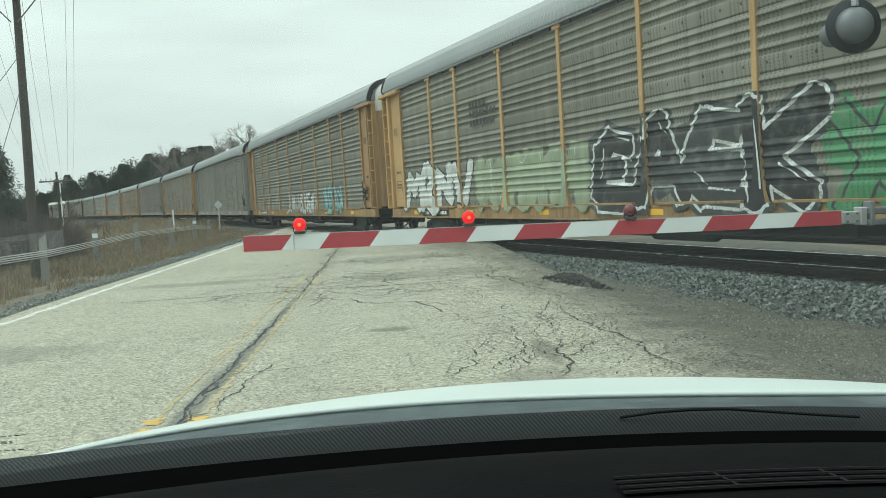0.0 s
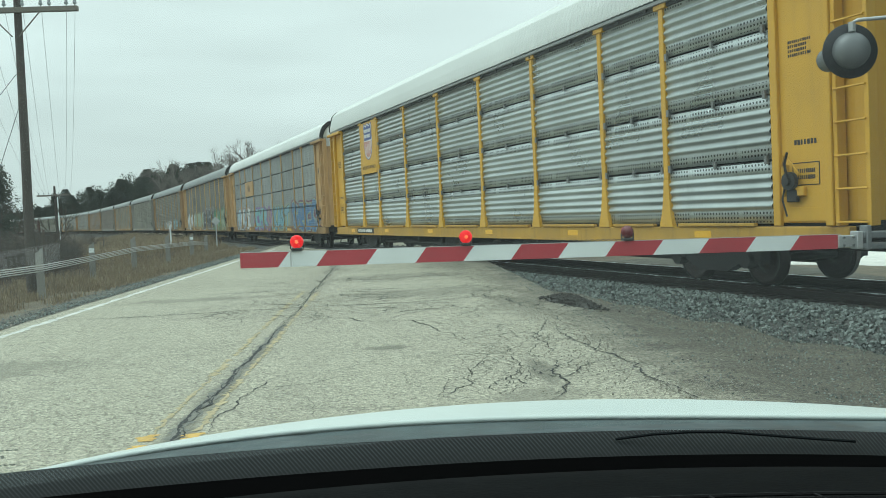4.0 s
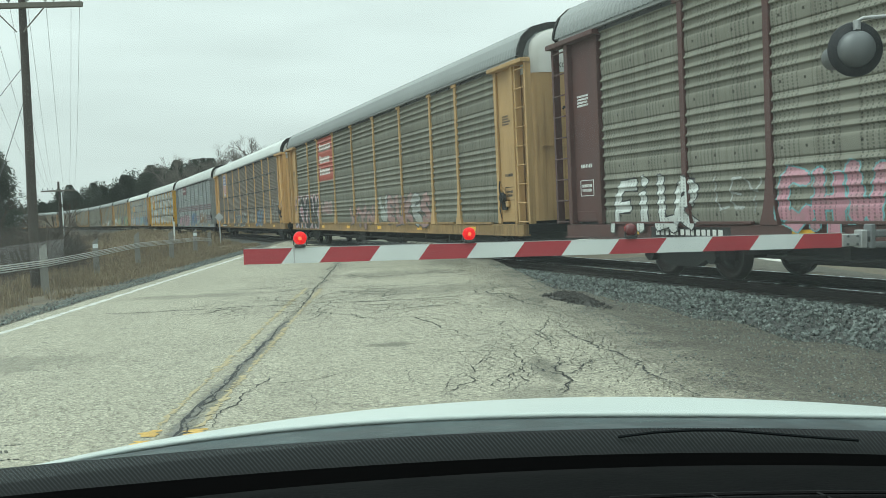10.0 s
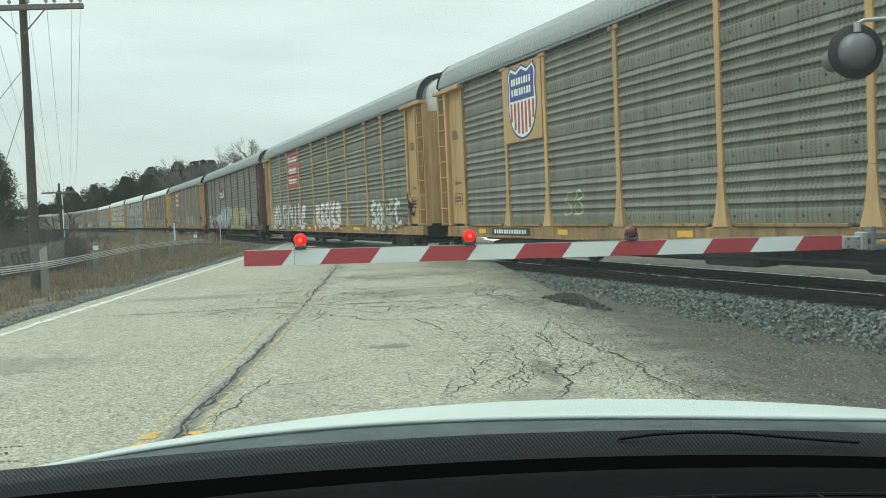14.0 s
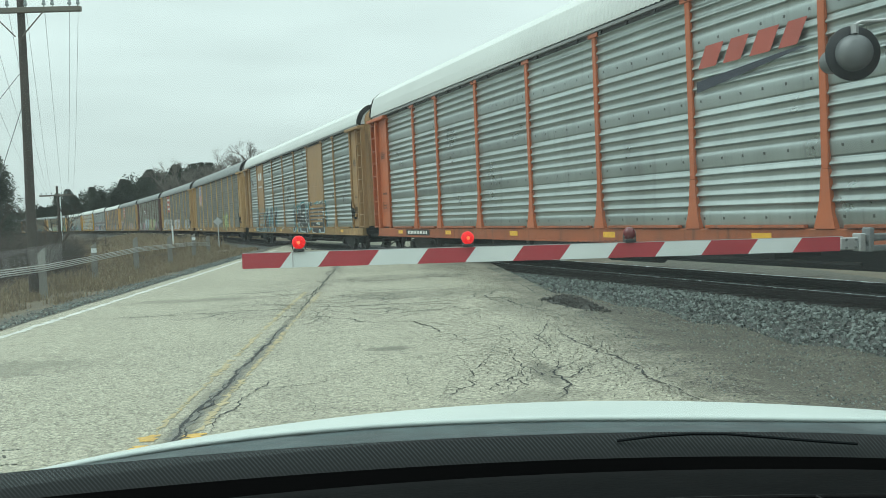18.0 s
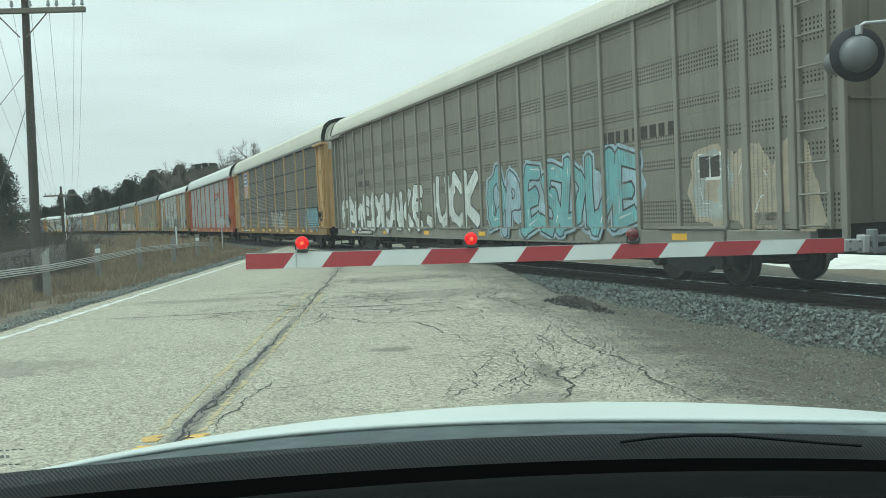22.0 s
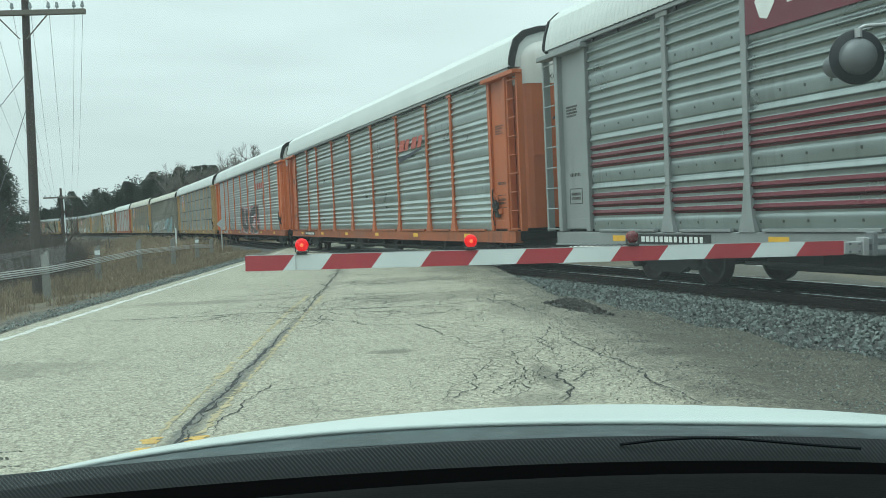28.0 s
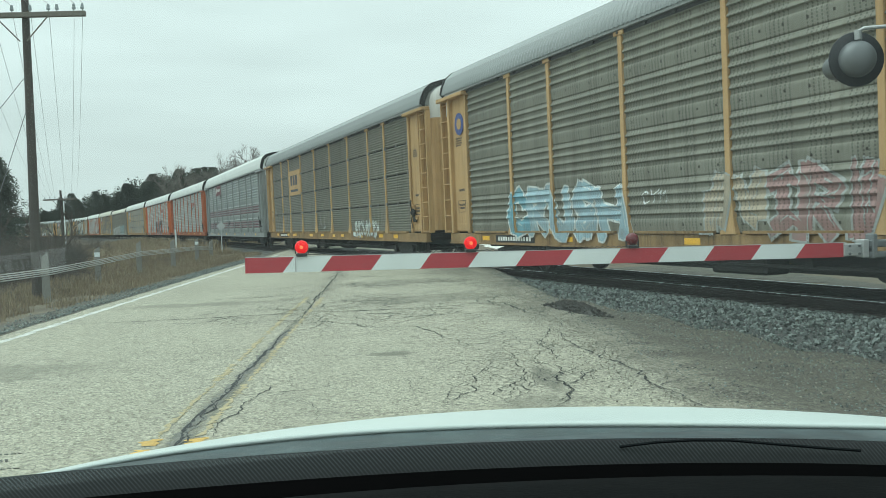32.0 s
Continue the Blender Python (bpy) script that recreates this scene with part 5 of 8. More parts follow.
def gate_lamp(gate, along, m, lit_turn):
    """A small two-way warning lamp on the arm. The drum inside is lit on one half; it turns in the flashing lamps."""
    lamp = part("warning_lamp", slab(-0.045, 0.045, -0.05, 0.05, 0.066, 0.092, 0.006), BLACK_PLASTIC, gate, "black lamp base on the arm")
    lamp.matrix_basis = m @ Matrix.Translation((along, 0, 0))
    bm = bmesh.new()
    for sx in (-0.052, 0.052):
        box(bm, sx - 0.004, sx + 0.004, -0.012, 0.012, 0.085, 0.13)
    part("bracket", bm, BLACK_PLASTIC, lamp)
    bm = bmesh.new()
    bmesh.ops.create_uvsphere(bm, u_segments=24, v_segments=14, radius=0.056, matrix=Matrix.Diagonal((1, 0.8, 1, 1)))
    bm.faces.ensure_lookup_table()
    for fc in bm.faces:
        c = fc.calc_center_median()
        fc.material_index = 0 if c.y < 0.001 else 1
    old = set(bm.faces)
    disc(bm, (0, -0.0445, 0), (0, 1, 0), 0.015, 0.004, 14)
    for fc in bm.faces:
        if fc not in old:
            fc.material_index = 2
    drum = part("lens_drum", bm, [LENS_LIT, LENS_DARK, LENS_HOT], lamp, "round red lens, lit on one face", True)
    drum.matrix_basis = Matrix.Translation((0, 0, 0.142))
    return drum


def build_gate():
    gate = tagged(new("crossing_gate"), "lowered red and white striped crossing gate arm with red lamps", "crossing gate")
    d = (ARM_B - ARM_A)
    length = d.length
    x = d.normalized()
    y = Vector((-x.y, x.x, 0)).normalized()
    z = x.cross(y)
    m = Matrix.Translation(ARM_A) @ Matrix((x, y, z)).transposed().to_4x4()
    edges = (-0.005, 0.345, 0.656, 1.069, 1.479, 1.884, 2.292, 2.702, 3.118, 3.541, 3.957, 4.385, 4.793, 5.195)
    core = part("arm_beam", slab(0.0, length + 0.02, -0.014, 0.014, -0.058, 0.058, 0.004), ALU, gate, "hollow aluminium beam")
    core.matrix_basis = m
    hh = 0.0625
    for i in range(len(edges) - 1):
        a, b = edges[i], edges[i + 1]
        sa = 0.0 if i == 0 else 0.047
        sb = 0.0 if i == len(edges) - 2 else 0.047
        bm = bmesh.new()
        fr = [(a - sa, -hh), (b - sb, -hh), (b + sb, hh), (a + sa, hh)]
        lo = [bm.verts.new((px, -0.021, pz)) for px, pz in fr]
        hi = [bm.verts.new((px, 0.021, pz)) for px, pz in fr]
        bm.faces.new(lo)
        bm.faces.new(hi)
        for k in range(4):
            bm.faces.new((lo[k], lo[(k + 1) % 4], hi[(k + 1) % 4], hi[k]))
        o = part("stripe", bm, GATE_RED if i % 2 == 0 else GATE_WHITE, gate, "red reflective stripe" if i % 2 == 0 else "white reflective stripe")
        o.matrix_basis = m
    cap = part("top_strip", slab(0.0, length, -0.017, 0.017, hh + 0.001, hh + 0.005), ALU, gate)
    cap.matrix_basis = m
    seam = part("joint_strap", slab(0.40, 0.408, -0.024, 0.024, -hh - 0.002, hh + 0.006), ALU, gate)
    seam.matrix_basis = m
    for along, kind in ((0.455, 0), (1.865, 1), (3.275, 2)):
        drum = gate_lamp(gate, along, m, kind)
        if kind:
            FLASHERS.append((drum, kind))
    # cable, part of it coiled, along the top of the arm
    pts = []
    for i in range(230):
        u = 0.46 + i * 0.0122
        coil = 0.009 if (0.75 < u < 1.8 or 2.0 < u < 3.2) else 0.002
        pts.append(m @ Vector((u, coil * math.cos(i * 1.6), hh + 0.016 + coil * math.sin(i * 1.6))))
    part("lamp_cable", tube_bm(pts, 0.0035, 4), CABLE, gate, "coiled black cable")
    # bracket, conversion plates and drive at the foot
    br = bmesh.new()
    box(br, length - 0.03, length + 0.15, -0.03, 0.03, -0.055, 0.055, 0.008)
    box(br, length + 0.13, length + 0.19, -0.06, 0.06, -0.07, 0.09, 0.008)
    o = part("arm_bracket", br, ALU, gate, "pale cast bracket holding the arm")
    o.matrix_basis = m
    for u in (0.02, 0.11):
        for w in (-0.035, 0.035):
            bm = bmesh.new()
            disc(bm, (length + u, -0.036, w), (0, 1, 0), 0.011, 0.012, 8)
            o = part("bolt", bm, LAMP_GREY, gate)
            o.matrix_basis = m
    bm = bmesh.new()
    box(bm, length + 0.19, length + 0.75, -0.05, 0.05, 0.02, 0.085, 0.01)
    box(bm, length + 0.22, length + 0.27, -0.06, 0.06, -0.08, 0.14, 0.01)
    box(bm, length + 0.19, length + 0.75, -0.05, 0.05, -0.075, -0.02, 0.01)
    o = part("counterweight_arm", bm, LAMP_GREY, gate)
    o.matrix_basis = m
    drive = part("drive_box", slab(4.86, 5.34, 7.66, 8.12, 0.62, 1.22, 0.03), LAMP_GREY, gate, "grey steel gate drive box")
    part("drive_cover", slab(4.84, 5.36, 7.64, 8.14, 1.215, 1.26, 0.012), ALU, drive)
    bm = bmesh.new()
    tube(bm, [(5.45, 7.95, -0.35), (5.45, 7.95, 4.3)], 0.065, 14)
    tube(bm, [(5.45, 7.95, 4.3), (5.45, 7.95, 4.38)], 0.075, 14, 0.03)
    part("mast", bm, ALU, gate, "round aluminium signal mast")
    part("mast_base", slab(5.18, 5.72, 7.68, 8.22, -0.45, -0.18, 0.03), CONCRETE, gate)
    # signal heads on the mast
    for centre, way in ((Vector((4.514, 8.203, 2.778)), Vector((0.10, 0.995, 0.0))), (Vector((5.02, 7.72, 2.957)), Vector((0.10, 0.995, 0.0)))):
        q = way.normalized().to_track_quat("Z", "Y").to_matrix().to_4x4()
        mm = Matrix.Translation(centre) @ q
        bm = bmesh.new()
        lathe(bm, [(0.02, -0.012), (0.255, -0.012), (0.262, 0.0), (0.255, 0.02), (0.02, 0.02)], mm, 36)
        head = part("signal_background", bm, DULL_BLACK, gate, "round black signal background disc", True)
        bm = bmesh.new()
        lathe(bm, [(0.01, -0.155), (0.05, -0.152), (0.10, -0.138), (0.14, -0.11), (0.165, -0.07), (0.175, -0.02), (0.175, -0.011), (0.01, -0.011)], mm @ Matrix.Translation((0.0, 0.0, 0)), 30)
        part("lamp_housing", bm, LAMP_GREY, head, "grey domed lamp housing", True)
        bm = bmesh.new()
        lathe(bm, [(0.118, 0.02), (0.124, 0.02), (0.12, 0.52), (0.114, 0.52)], mm, 24)
        part("visor", bm, LAMP_GREY, head, "grey tube visor", True)
        bm = bmesh.new()
        lathe(bm, [(0.01, 0.03), (0.09, 0.035), (0.128, 0.022)], mm, 24)
        part("lens", bm, LENS_DARK, head)
        bm = bmesh.new()
        disc(bm, mm @ Vector((-0.13, 0.02, -0.09)), way, 0.012, 0.03, 8)
        part("latch", bm, GATE_RED, head)
        top = centre + Vector((0, 0, 0.235)) - way.normalized() * 0.05
        bm = bmesh.new()
        tube(bm, [top - Vector((0, 0, 0.05)), top + Vector((0, 0, 0.02)), top + Vector((0.05, -0.02, 0.045)), Vector((5.45, 7.95, top.z + 0.06))], 0.018, 10)
        tube(bm, [top - Vector((0, 0, 0.06)), top + Vector((0, 0, 0.03))], 0.034, 10)
        part("bracket_pipe", bm, ALU, head, "pale pipe bracket")


def tube_bm(pts, radius, sides=6, taper=None):
    bm = bmesh.new()
    tube(bm, pts, radius, sides, taper)
    return bm


build_gate()

# ---- roadside: poles, cable barrier, signs ----
POLE_WOOD = mat("weathered_pole_wood", (0.062, 0.053, 0.046), 0.9, 0, 0.2, 2, 40, 0.4, 0.5, (0.04, 0.034, 0.03))
GREY_WOOD = mat("grey_crossarm_wood", (0.15, 0.14, 0.12), 0.9, 0, 0.15, 3, 40, 0.3)
GLASS_INS = mat("pale_insulator_glass", (0.26, 0.30, 0.31), 0.2, 0, 0.1, 8, 40, 0.0)
WIRE = mat("dull_wire", (0.17, 0.175, 0.18), 0.6, 0.5, 0.1, 4, 40, 0.0)
STEEL_CABLE = mat("galvanised_barrier_cable", (0.48, 0.49, 0.48), 0.45, 0.6, 0.15, 6, 60, 0.1)
SIGN_BACK = mat("aluminium_sign_back", (0.46, 0.48, 0.48), 0.5, 0.5, 0.1, 4, 40, 0.03)


def sagged(a, b, sag, n=16):
    a, b = Vector(a), Vector(b)
    return [a.lerp(b, i / n) - Vector((0, 0, sag * 4 * (i / n) * (1 - i / n))) for i in range(n + 1)]


def utility_pole(x, y, z0, top, arm_z, half, turn, insulators, lean=0.0):
    pole = tagged(new("utility_pole"), "weathered wooden utility pole with one crossarm", "utility pole", "line of poles")
    pole.matrix_basis = pose(x, y, 0, 0, lean, turn)
    part("shaft", tube_bm([(0, 0, z0), (0.01, 0, (z0 + top) / 2), (0, 0, top)], 0.125, 12, 0.08), POLE_WOOD, pole)
    bm = bmesh.new()
    box(bm, -half, half, -0.18, -0.07, arm_z - 0.06, arm_z + 0.06, 0.008)
    part("crossarm", bm, GREY_WOOD, pole)
    for s in (-1, 1):
        part("brace", tube_bm([(s * half * 0.42, -0.19, arm_z - 0.05), (s * 0.08, -0.16, arm_z - 0.62)], 0.016, 5), GREY_WOOD, pole)
    for u in insulators:
        bm = bmesh.new()
        lathe(bm, [(0.012, 0.06), (0.014, 0.10), (0.042, 0.11), (0.046, 0.15), (0.03, 0.17), (0.036, 0.20), (0.024, 0.235), (0.006, 0.24)],
              Matrix.Translation((u, -0.125, arm_z)), 10)
        part("insulator", bm, GLASS_INS, pole)
    return pole


INS = (-0.26, 0.17, 0.60, 0.80, 1.20, 1.40)
utility_pole(-8.54, 21.55, -0.45, 7.55, 6.63, 1.47, -3, INS + (-0.75, -1.15, -1.38), 0.95)
far_pole = utility_pole(-25.1, 68.8, -1.6, 4.75, 4.05, 1.35, -8, (-1.2, -0.8, -0.4, 0.4, 0.8, 1.2))
part("conduit", tube_bm([(0.36, -0.3, -0.4), (0.36, -0.3, 3.9)], 0.045, 8), GATE_WHITE, far_pole, "thin white conduit")
for i, u in enumerate((-1.38, -0.75, -0.26, 0.17, 0.60, 1.20, 1.40)):
    v = (-1.2, -0.8, -0.6, -0.4, 0.4, 0.8, 1.2)[i]
    w = part("overhead_wire", tube_bm(sagged((-8.44 + u, 21.42, 6.86), (-25.1 + v, 68.7, 4.28), 0.7), 0.006, 4), WIRE)
    tagged(w, "thin overhead wire strung between the poles", "wire", "overhead wires")
    w = part("overhead_wire", tube_bm(sagged((-8.44 + u, 21.42, 6.86), (-3.5 + u * 0.9, -22.0, 9.0), 0.6), 0.005, 4), WIRE)
    tagged(w, "thin overhead wire running back from the pole", "wire", "overhead wires")
for a, b in (((-8.54, 21.5, 5.15), (-11.2, 17.8, -0.3)), ((-8.54, 21.5, 4.35), (-9.6, 20.0, -0.2))):
    w = part("guy_wire", tube_bm([a, b], 0.009, 5), WIRE)
    tagged(w, "taut steel guy wire from the pole to the ground", "wire", "guy wires")

def barrier_post_bm(h=1.1):
    rows = []
    for z, w in ((-0.5, 0.085), (0.0, 0.088), (h - 0.16, 0.078), (h - 0.08, 0.076)):
        rows.append([(-w, -w, z), (w, -w, z + (0.12 if z > 0.97 else 0)), (w, w, z + (0.12 if z > 0.97 else 0)), (-w, w, z)])
    bm = bmesh.new()
    vs = [[bm.verts.new(p) for p in r] for r in rows]
    for a, b in zip(vs, vs[1:]):
        for k in range(4):
            bm.faces.new((a[k], a[(k + 1) % 4], b[(k + 1) % 4], b[k]))
    bm.faces.new(vs[-1])
    bm.faces.new(vs[0])
    return bm


POST_CONC = keep(barrier_post_bm(), "post_body", CONCRETE)
BARRIER = ((-7.9, 14.2, -0.05), (-7.9, 20.45, -0.10), (-8.72, 26.5, -0.13), (-8.78, 31.0, -0.06), (-8.72, 35.5, -0.10), (-8.85, 40.4, -0.16), (-9.3, 45.8, -0.35))
for i, (x, y, z) in enumerate(BARRIER):
    p = tagged(new("barrier_post"), "grey concrete post of the cable barrier" + (", with white reflector" if i in (2, 5) else ""), "barrier post", "cable barrier posts")
    p.matrix_basis = pose(x, y, z, 0, 0, 20)
    part("post_body", POST_CONC, CONCRETE, p)
    if i in (2, 5):
        part("reflector", slab(-0.074, 0.074, -0.086, -0.080, 0.84, 0.97), GATE_WHITE, p, "white reflective patch")
for k, dz in enumerate((0.62, 0.665, 0.71, 0.755)):
    pts = [(x + 0.11, y - 0.08, z + dz) for x, y, z in BARRIER]
    c = part("barrier_cable", tube_bm([(-7.9, 6.0, dz)] + pts, 0.012, 5), STEEL_CABLE)
    tagged(c, "taut galvanised cable along the concrete posts", "cable", "barrier cables")

s = tagged(new("diamond_sign"), "bare aluminium back of a diamond sign on a post", "road sign")
s.matrix_basis = pose(-9.66, 50.6, -0.3, 0, 0, 8)
part("post", slab(-0.03, 0.03, -0.02, 0.02, -0.3, 2.0, 0.004), SIGN_BACK, s)
bm = bmesh.new()
box(bm, -0.185, 0.185, -0.028, -0.022, -0.185, 0.185, 0.002)
bmesh.ops.transform(bm, matrix=Matrix.Translation((0, 0, 1.78)) @ Matrix.Rotation(radians(45), 4, "Y"), verts=bm.verts)
part("plate", bm, SIGN_BACK, s)
s = tagged(new("marker_post"), "thin white marker post beside the track", "marker post")
s.matrix_basis = pose(-13.5, 55.9, -0.5)
part("stake", tube_bm([(0, 0, 0), (0, 0, 1.85)], 0.05, 8), GATE_WHITE, s)

# ---- plants ----
BARK = mat("grey_brown_bark", (0.095, 0.08, 0.066), 0.9, 0, 0.2, 3, 30, 0.3)
# bark and twigs of far trees, paled to put distance haze into the colour
HAZED_BARK = mat("haze_paled_bark", (0.19, 0.175, 0.16), 0.95, 0, 0.25, 0.5, 8, 0.0, spec=0.05)
TWIG = mat("bare_brown_twigs", (0.068, 0.057, 0.048), 0.9, 0, 0.25, 3, 30, 0.0)


def needle_mat():
    """Thin pine foliage that lets part of the light through."""
    m = mat("dull_green_pine_needles", (0.098, 0.11, 0.09), 0.95, 0, 0.3, 0.25, 6, 0.0, rand=0.2, spec=0.05)
    nt = m.node_tree
    b = nt.nodes["Principled BSDF"]
    out = nt.nodes["Material Output"]
    tr = nt.nodes.new("ShaderNodeBsdfTranslucent")
    nt.links.new(b.inputs["Base Color"].links[0].from_socket, tr.inputs["Color"])
    mx = nt.nodes.new("ShaderNodeMixShader")
    mx.inputs[0].default_value = 0.5
    nt.links.new(b.outputs[0], mx.inputs[1])
    nt.links.new(tr.outputs[0], mx.inputs[2])
    nt.links.new(mx.outputs[0], out.inputs["Surface"])
    return m


NEEDLE = needle_mat()


def grass_mat():
    """Dead blades, each of its own tint from straw to dark brown."""
    m = mat("dry_tan_grass_blades", (0.225, 0.185, 0.125), 0.9, 0, 0.3, 0.6, 10, 0.0, spec=0.1)
    nt = m.node_tree
    b = nt.nodes["Principled BSDF"]
    col = b.inputs["Base Color"].links[0].from_socket
    ge = nt.nodes.new("ShaderNodeNewGeometry")
    r = ge.outputs["Random Per Island"]
    col = mixc(nt, ramp(nt, r, 0.45, 0.75), col, (0.15, 0.112, 0.075))
    col = mixc(nt, ramp(nt, r, 0.8, 1.0), col, (0.40, 0.34, 0.23))
    nt.links.new(col, b.inputs["Base Color"])
    return m


DRY = grass_mat()


def bare_tree_meshes(seed, height, radius, depth, spread=0.55, thin=0.5):
    """Trunk with limbs, and the fine twigs, as two meshes."""
    rng = random.Random(seed)
    limbs, twigs = bmesh.new(), bmesh.new()

    def grow(p, d, length, r, level):
        pts = [p]
        q, w = p.copy(), d.copy()
        n = 4 if level < 2 else 2
        for i in range(n):
            w = (w + Vector((rng.uniform(-1, 1), rng.uniform(-1, 1), rng.uniform(-0.2, 0.5))) * 0.16).normalized()
            q = q + w * length / n
            pts.append(q.copy())
        tube(limbs if level < 3 else twigs, pts, r, 5 if level < 2 else 3, r * 0.55)
        if level >= depth:
            return
        kids = rng.randint(3, 4) if level else rng.randint(5, 7)
        for k in range(kids):
            t = rng.uniform(0.35, 1.0) if level else rng.uniform(0.3, 1.0)
            b = pts[min(n, max(1, int(t * n)))]
            a = rng.uniform(0, 6.283)
            side = w.orthogonal().normalized()
            side.rotate(Matrix.Rotation(a, 3, w))
            nd = (w + side * rng.uniform(0.5, 1.1) * spread * 1.6 + Vector((0, 0, 0.15))).normalized()
            grow(b, nd, length * rng.uniform(0.45, 0.7), r * thin, level + 1)

    grow(Vector((0, 0, -0.3)), Vector((0, 0, 1)), height * 0.5, radius, 0)
    return keep(limbs, "trunk", BARK), keep(twigs, "twigs", TWIG)


def pine_meshes(seed, height, width, tufts=4200):
    rng = random.Random(seed)
    trunk = tube_bm([(0, 0, -0.5), (0.05, 0, height * 0.5), (0, 0.05, height * 0.97)], height * 0.014, 7, height * 0.003)
    vs, fs = [], []
    lobes = [(rng.uniform(0, 6.283), rng.uniform(0.12, 0.97), rng.uniform(0.45, 1.05)) for k in range(40)]
    for i in range(tufts):
        # tufts gather along boughs, so that the outline is broken and sky shows between
        la, lt, lr = lobes[rng.randrange(40)]
        t = max(0.06, lt + rng.gauss(0, 0.075))
        t = 2.0 - t if t > 1.0 else t
        reach = width * min(1.0, (1.05 - t) * 1.3) ** 0.8 * (0.55 + 0.45 * min(1.0, t * 3.0)) * lr + 0.2
        r = reach * rng.random() ** 0.6
        a = la + rng.gauss(0, 0.42)
        z = height * (0.05 + 0.93 * t) + 0.10 * r
        c = Vector((r * math.cos(a), r * math.sin(a), z))
        k = height * rng.uniform(0.006, 0.015)
        for j in range(3):
            e = Euler((rng.uniform(-0.7, 0.7), rng.uniform(-0.7, 0.7), rng.uniform(0, 6.283))).to_matrix()
            n = len(vs)
            for px, py in ((-1, -0.35), (1, -0.2), (0.75, 0.4), (-0.5, 0.5)):
                w = e @ Vector((px * rng.uniform(0.6, 1.3), py * rng.uniform(0.6, 1.2), rng.uniform(-0.3, 0.3)))
                vs.append(tuple(c + w * k))
            fs.append((n, n + 1, n + 2, n + 3))
    me = bpy.data.meshes.new("crown")
    me.from_pydata(vs, [], fs)
    me.materials.append(NEEDLE)
    return keep(trunk, "trunk", BARK), me


PINES = [pine_meshes(k, 15.0, 5.0 + 0.6 * k, 5200) for k in range(4)]
BARES = [bare_tree_meshes(20 + k, 14.0, 0.26, 5) for k in range(4)]
BIGS = [bare_tree_meshes(60 + k, 14.0, 0.15, 5, 0.64, 0.54) for k in range(4)]
BIG_UP = 14.0 / max(v.co.z for v in BIGS[0][1].vertices)
SHRUBS = [bare_tree_meshes(40 + k, 2.2, 0.020, 3, 0.8) for k in range(4)]


def plant(pair, x, y, z, scale, turn, name, label, category, group):
    t = tagged(new(name), label, category, group)
    t.matrix_basis = pose(x, y, z, 0, 0, turn) @ Matrix.Diagonal((scale, scale, scale, 1))
    part("trunk", pair[0], HAZED_BARK if name == "bare_tree" else BARK, t)
    part("crown", pair[1], NEEDLE if category == "conifer" else HAZED_BARK if name == "bare_tree" else TWIG, t)
    return t


def ridge_h(u):
    """Height of the wood along the ridge, lower towards its far end."""
    return float(np.interp(u, (0.0, 0.25, 0.3, 0.4, 0.5, 0.6, 1.0), (9.0, 10.5, 12.0, 17.5, 21.5, 22.0, 21.0)))


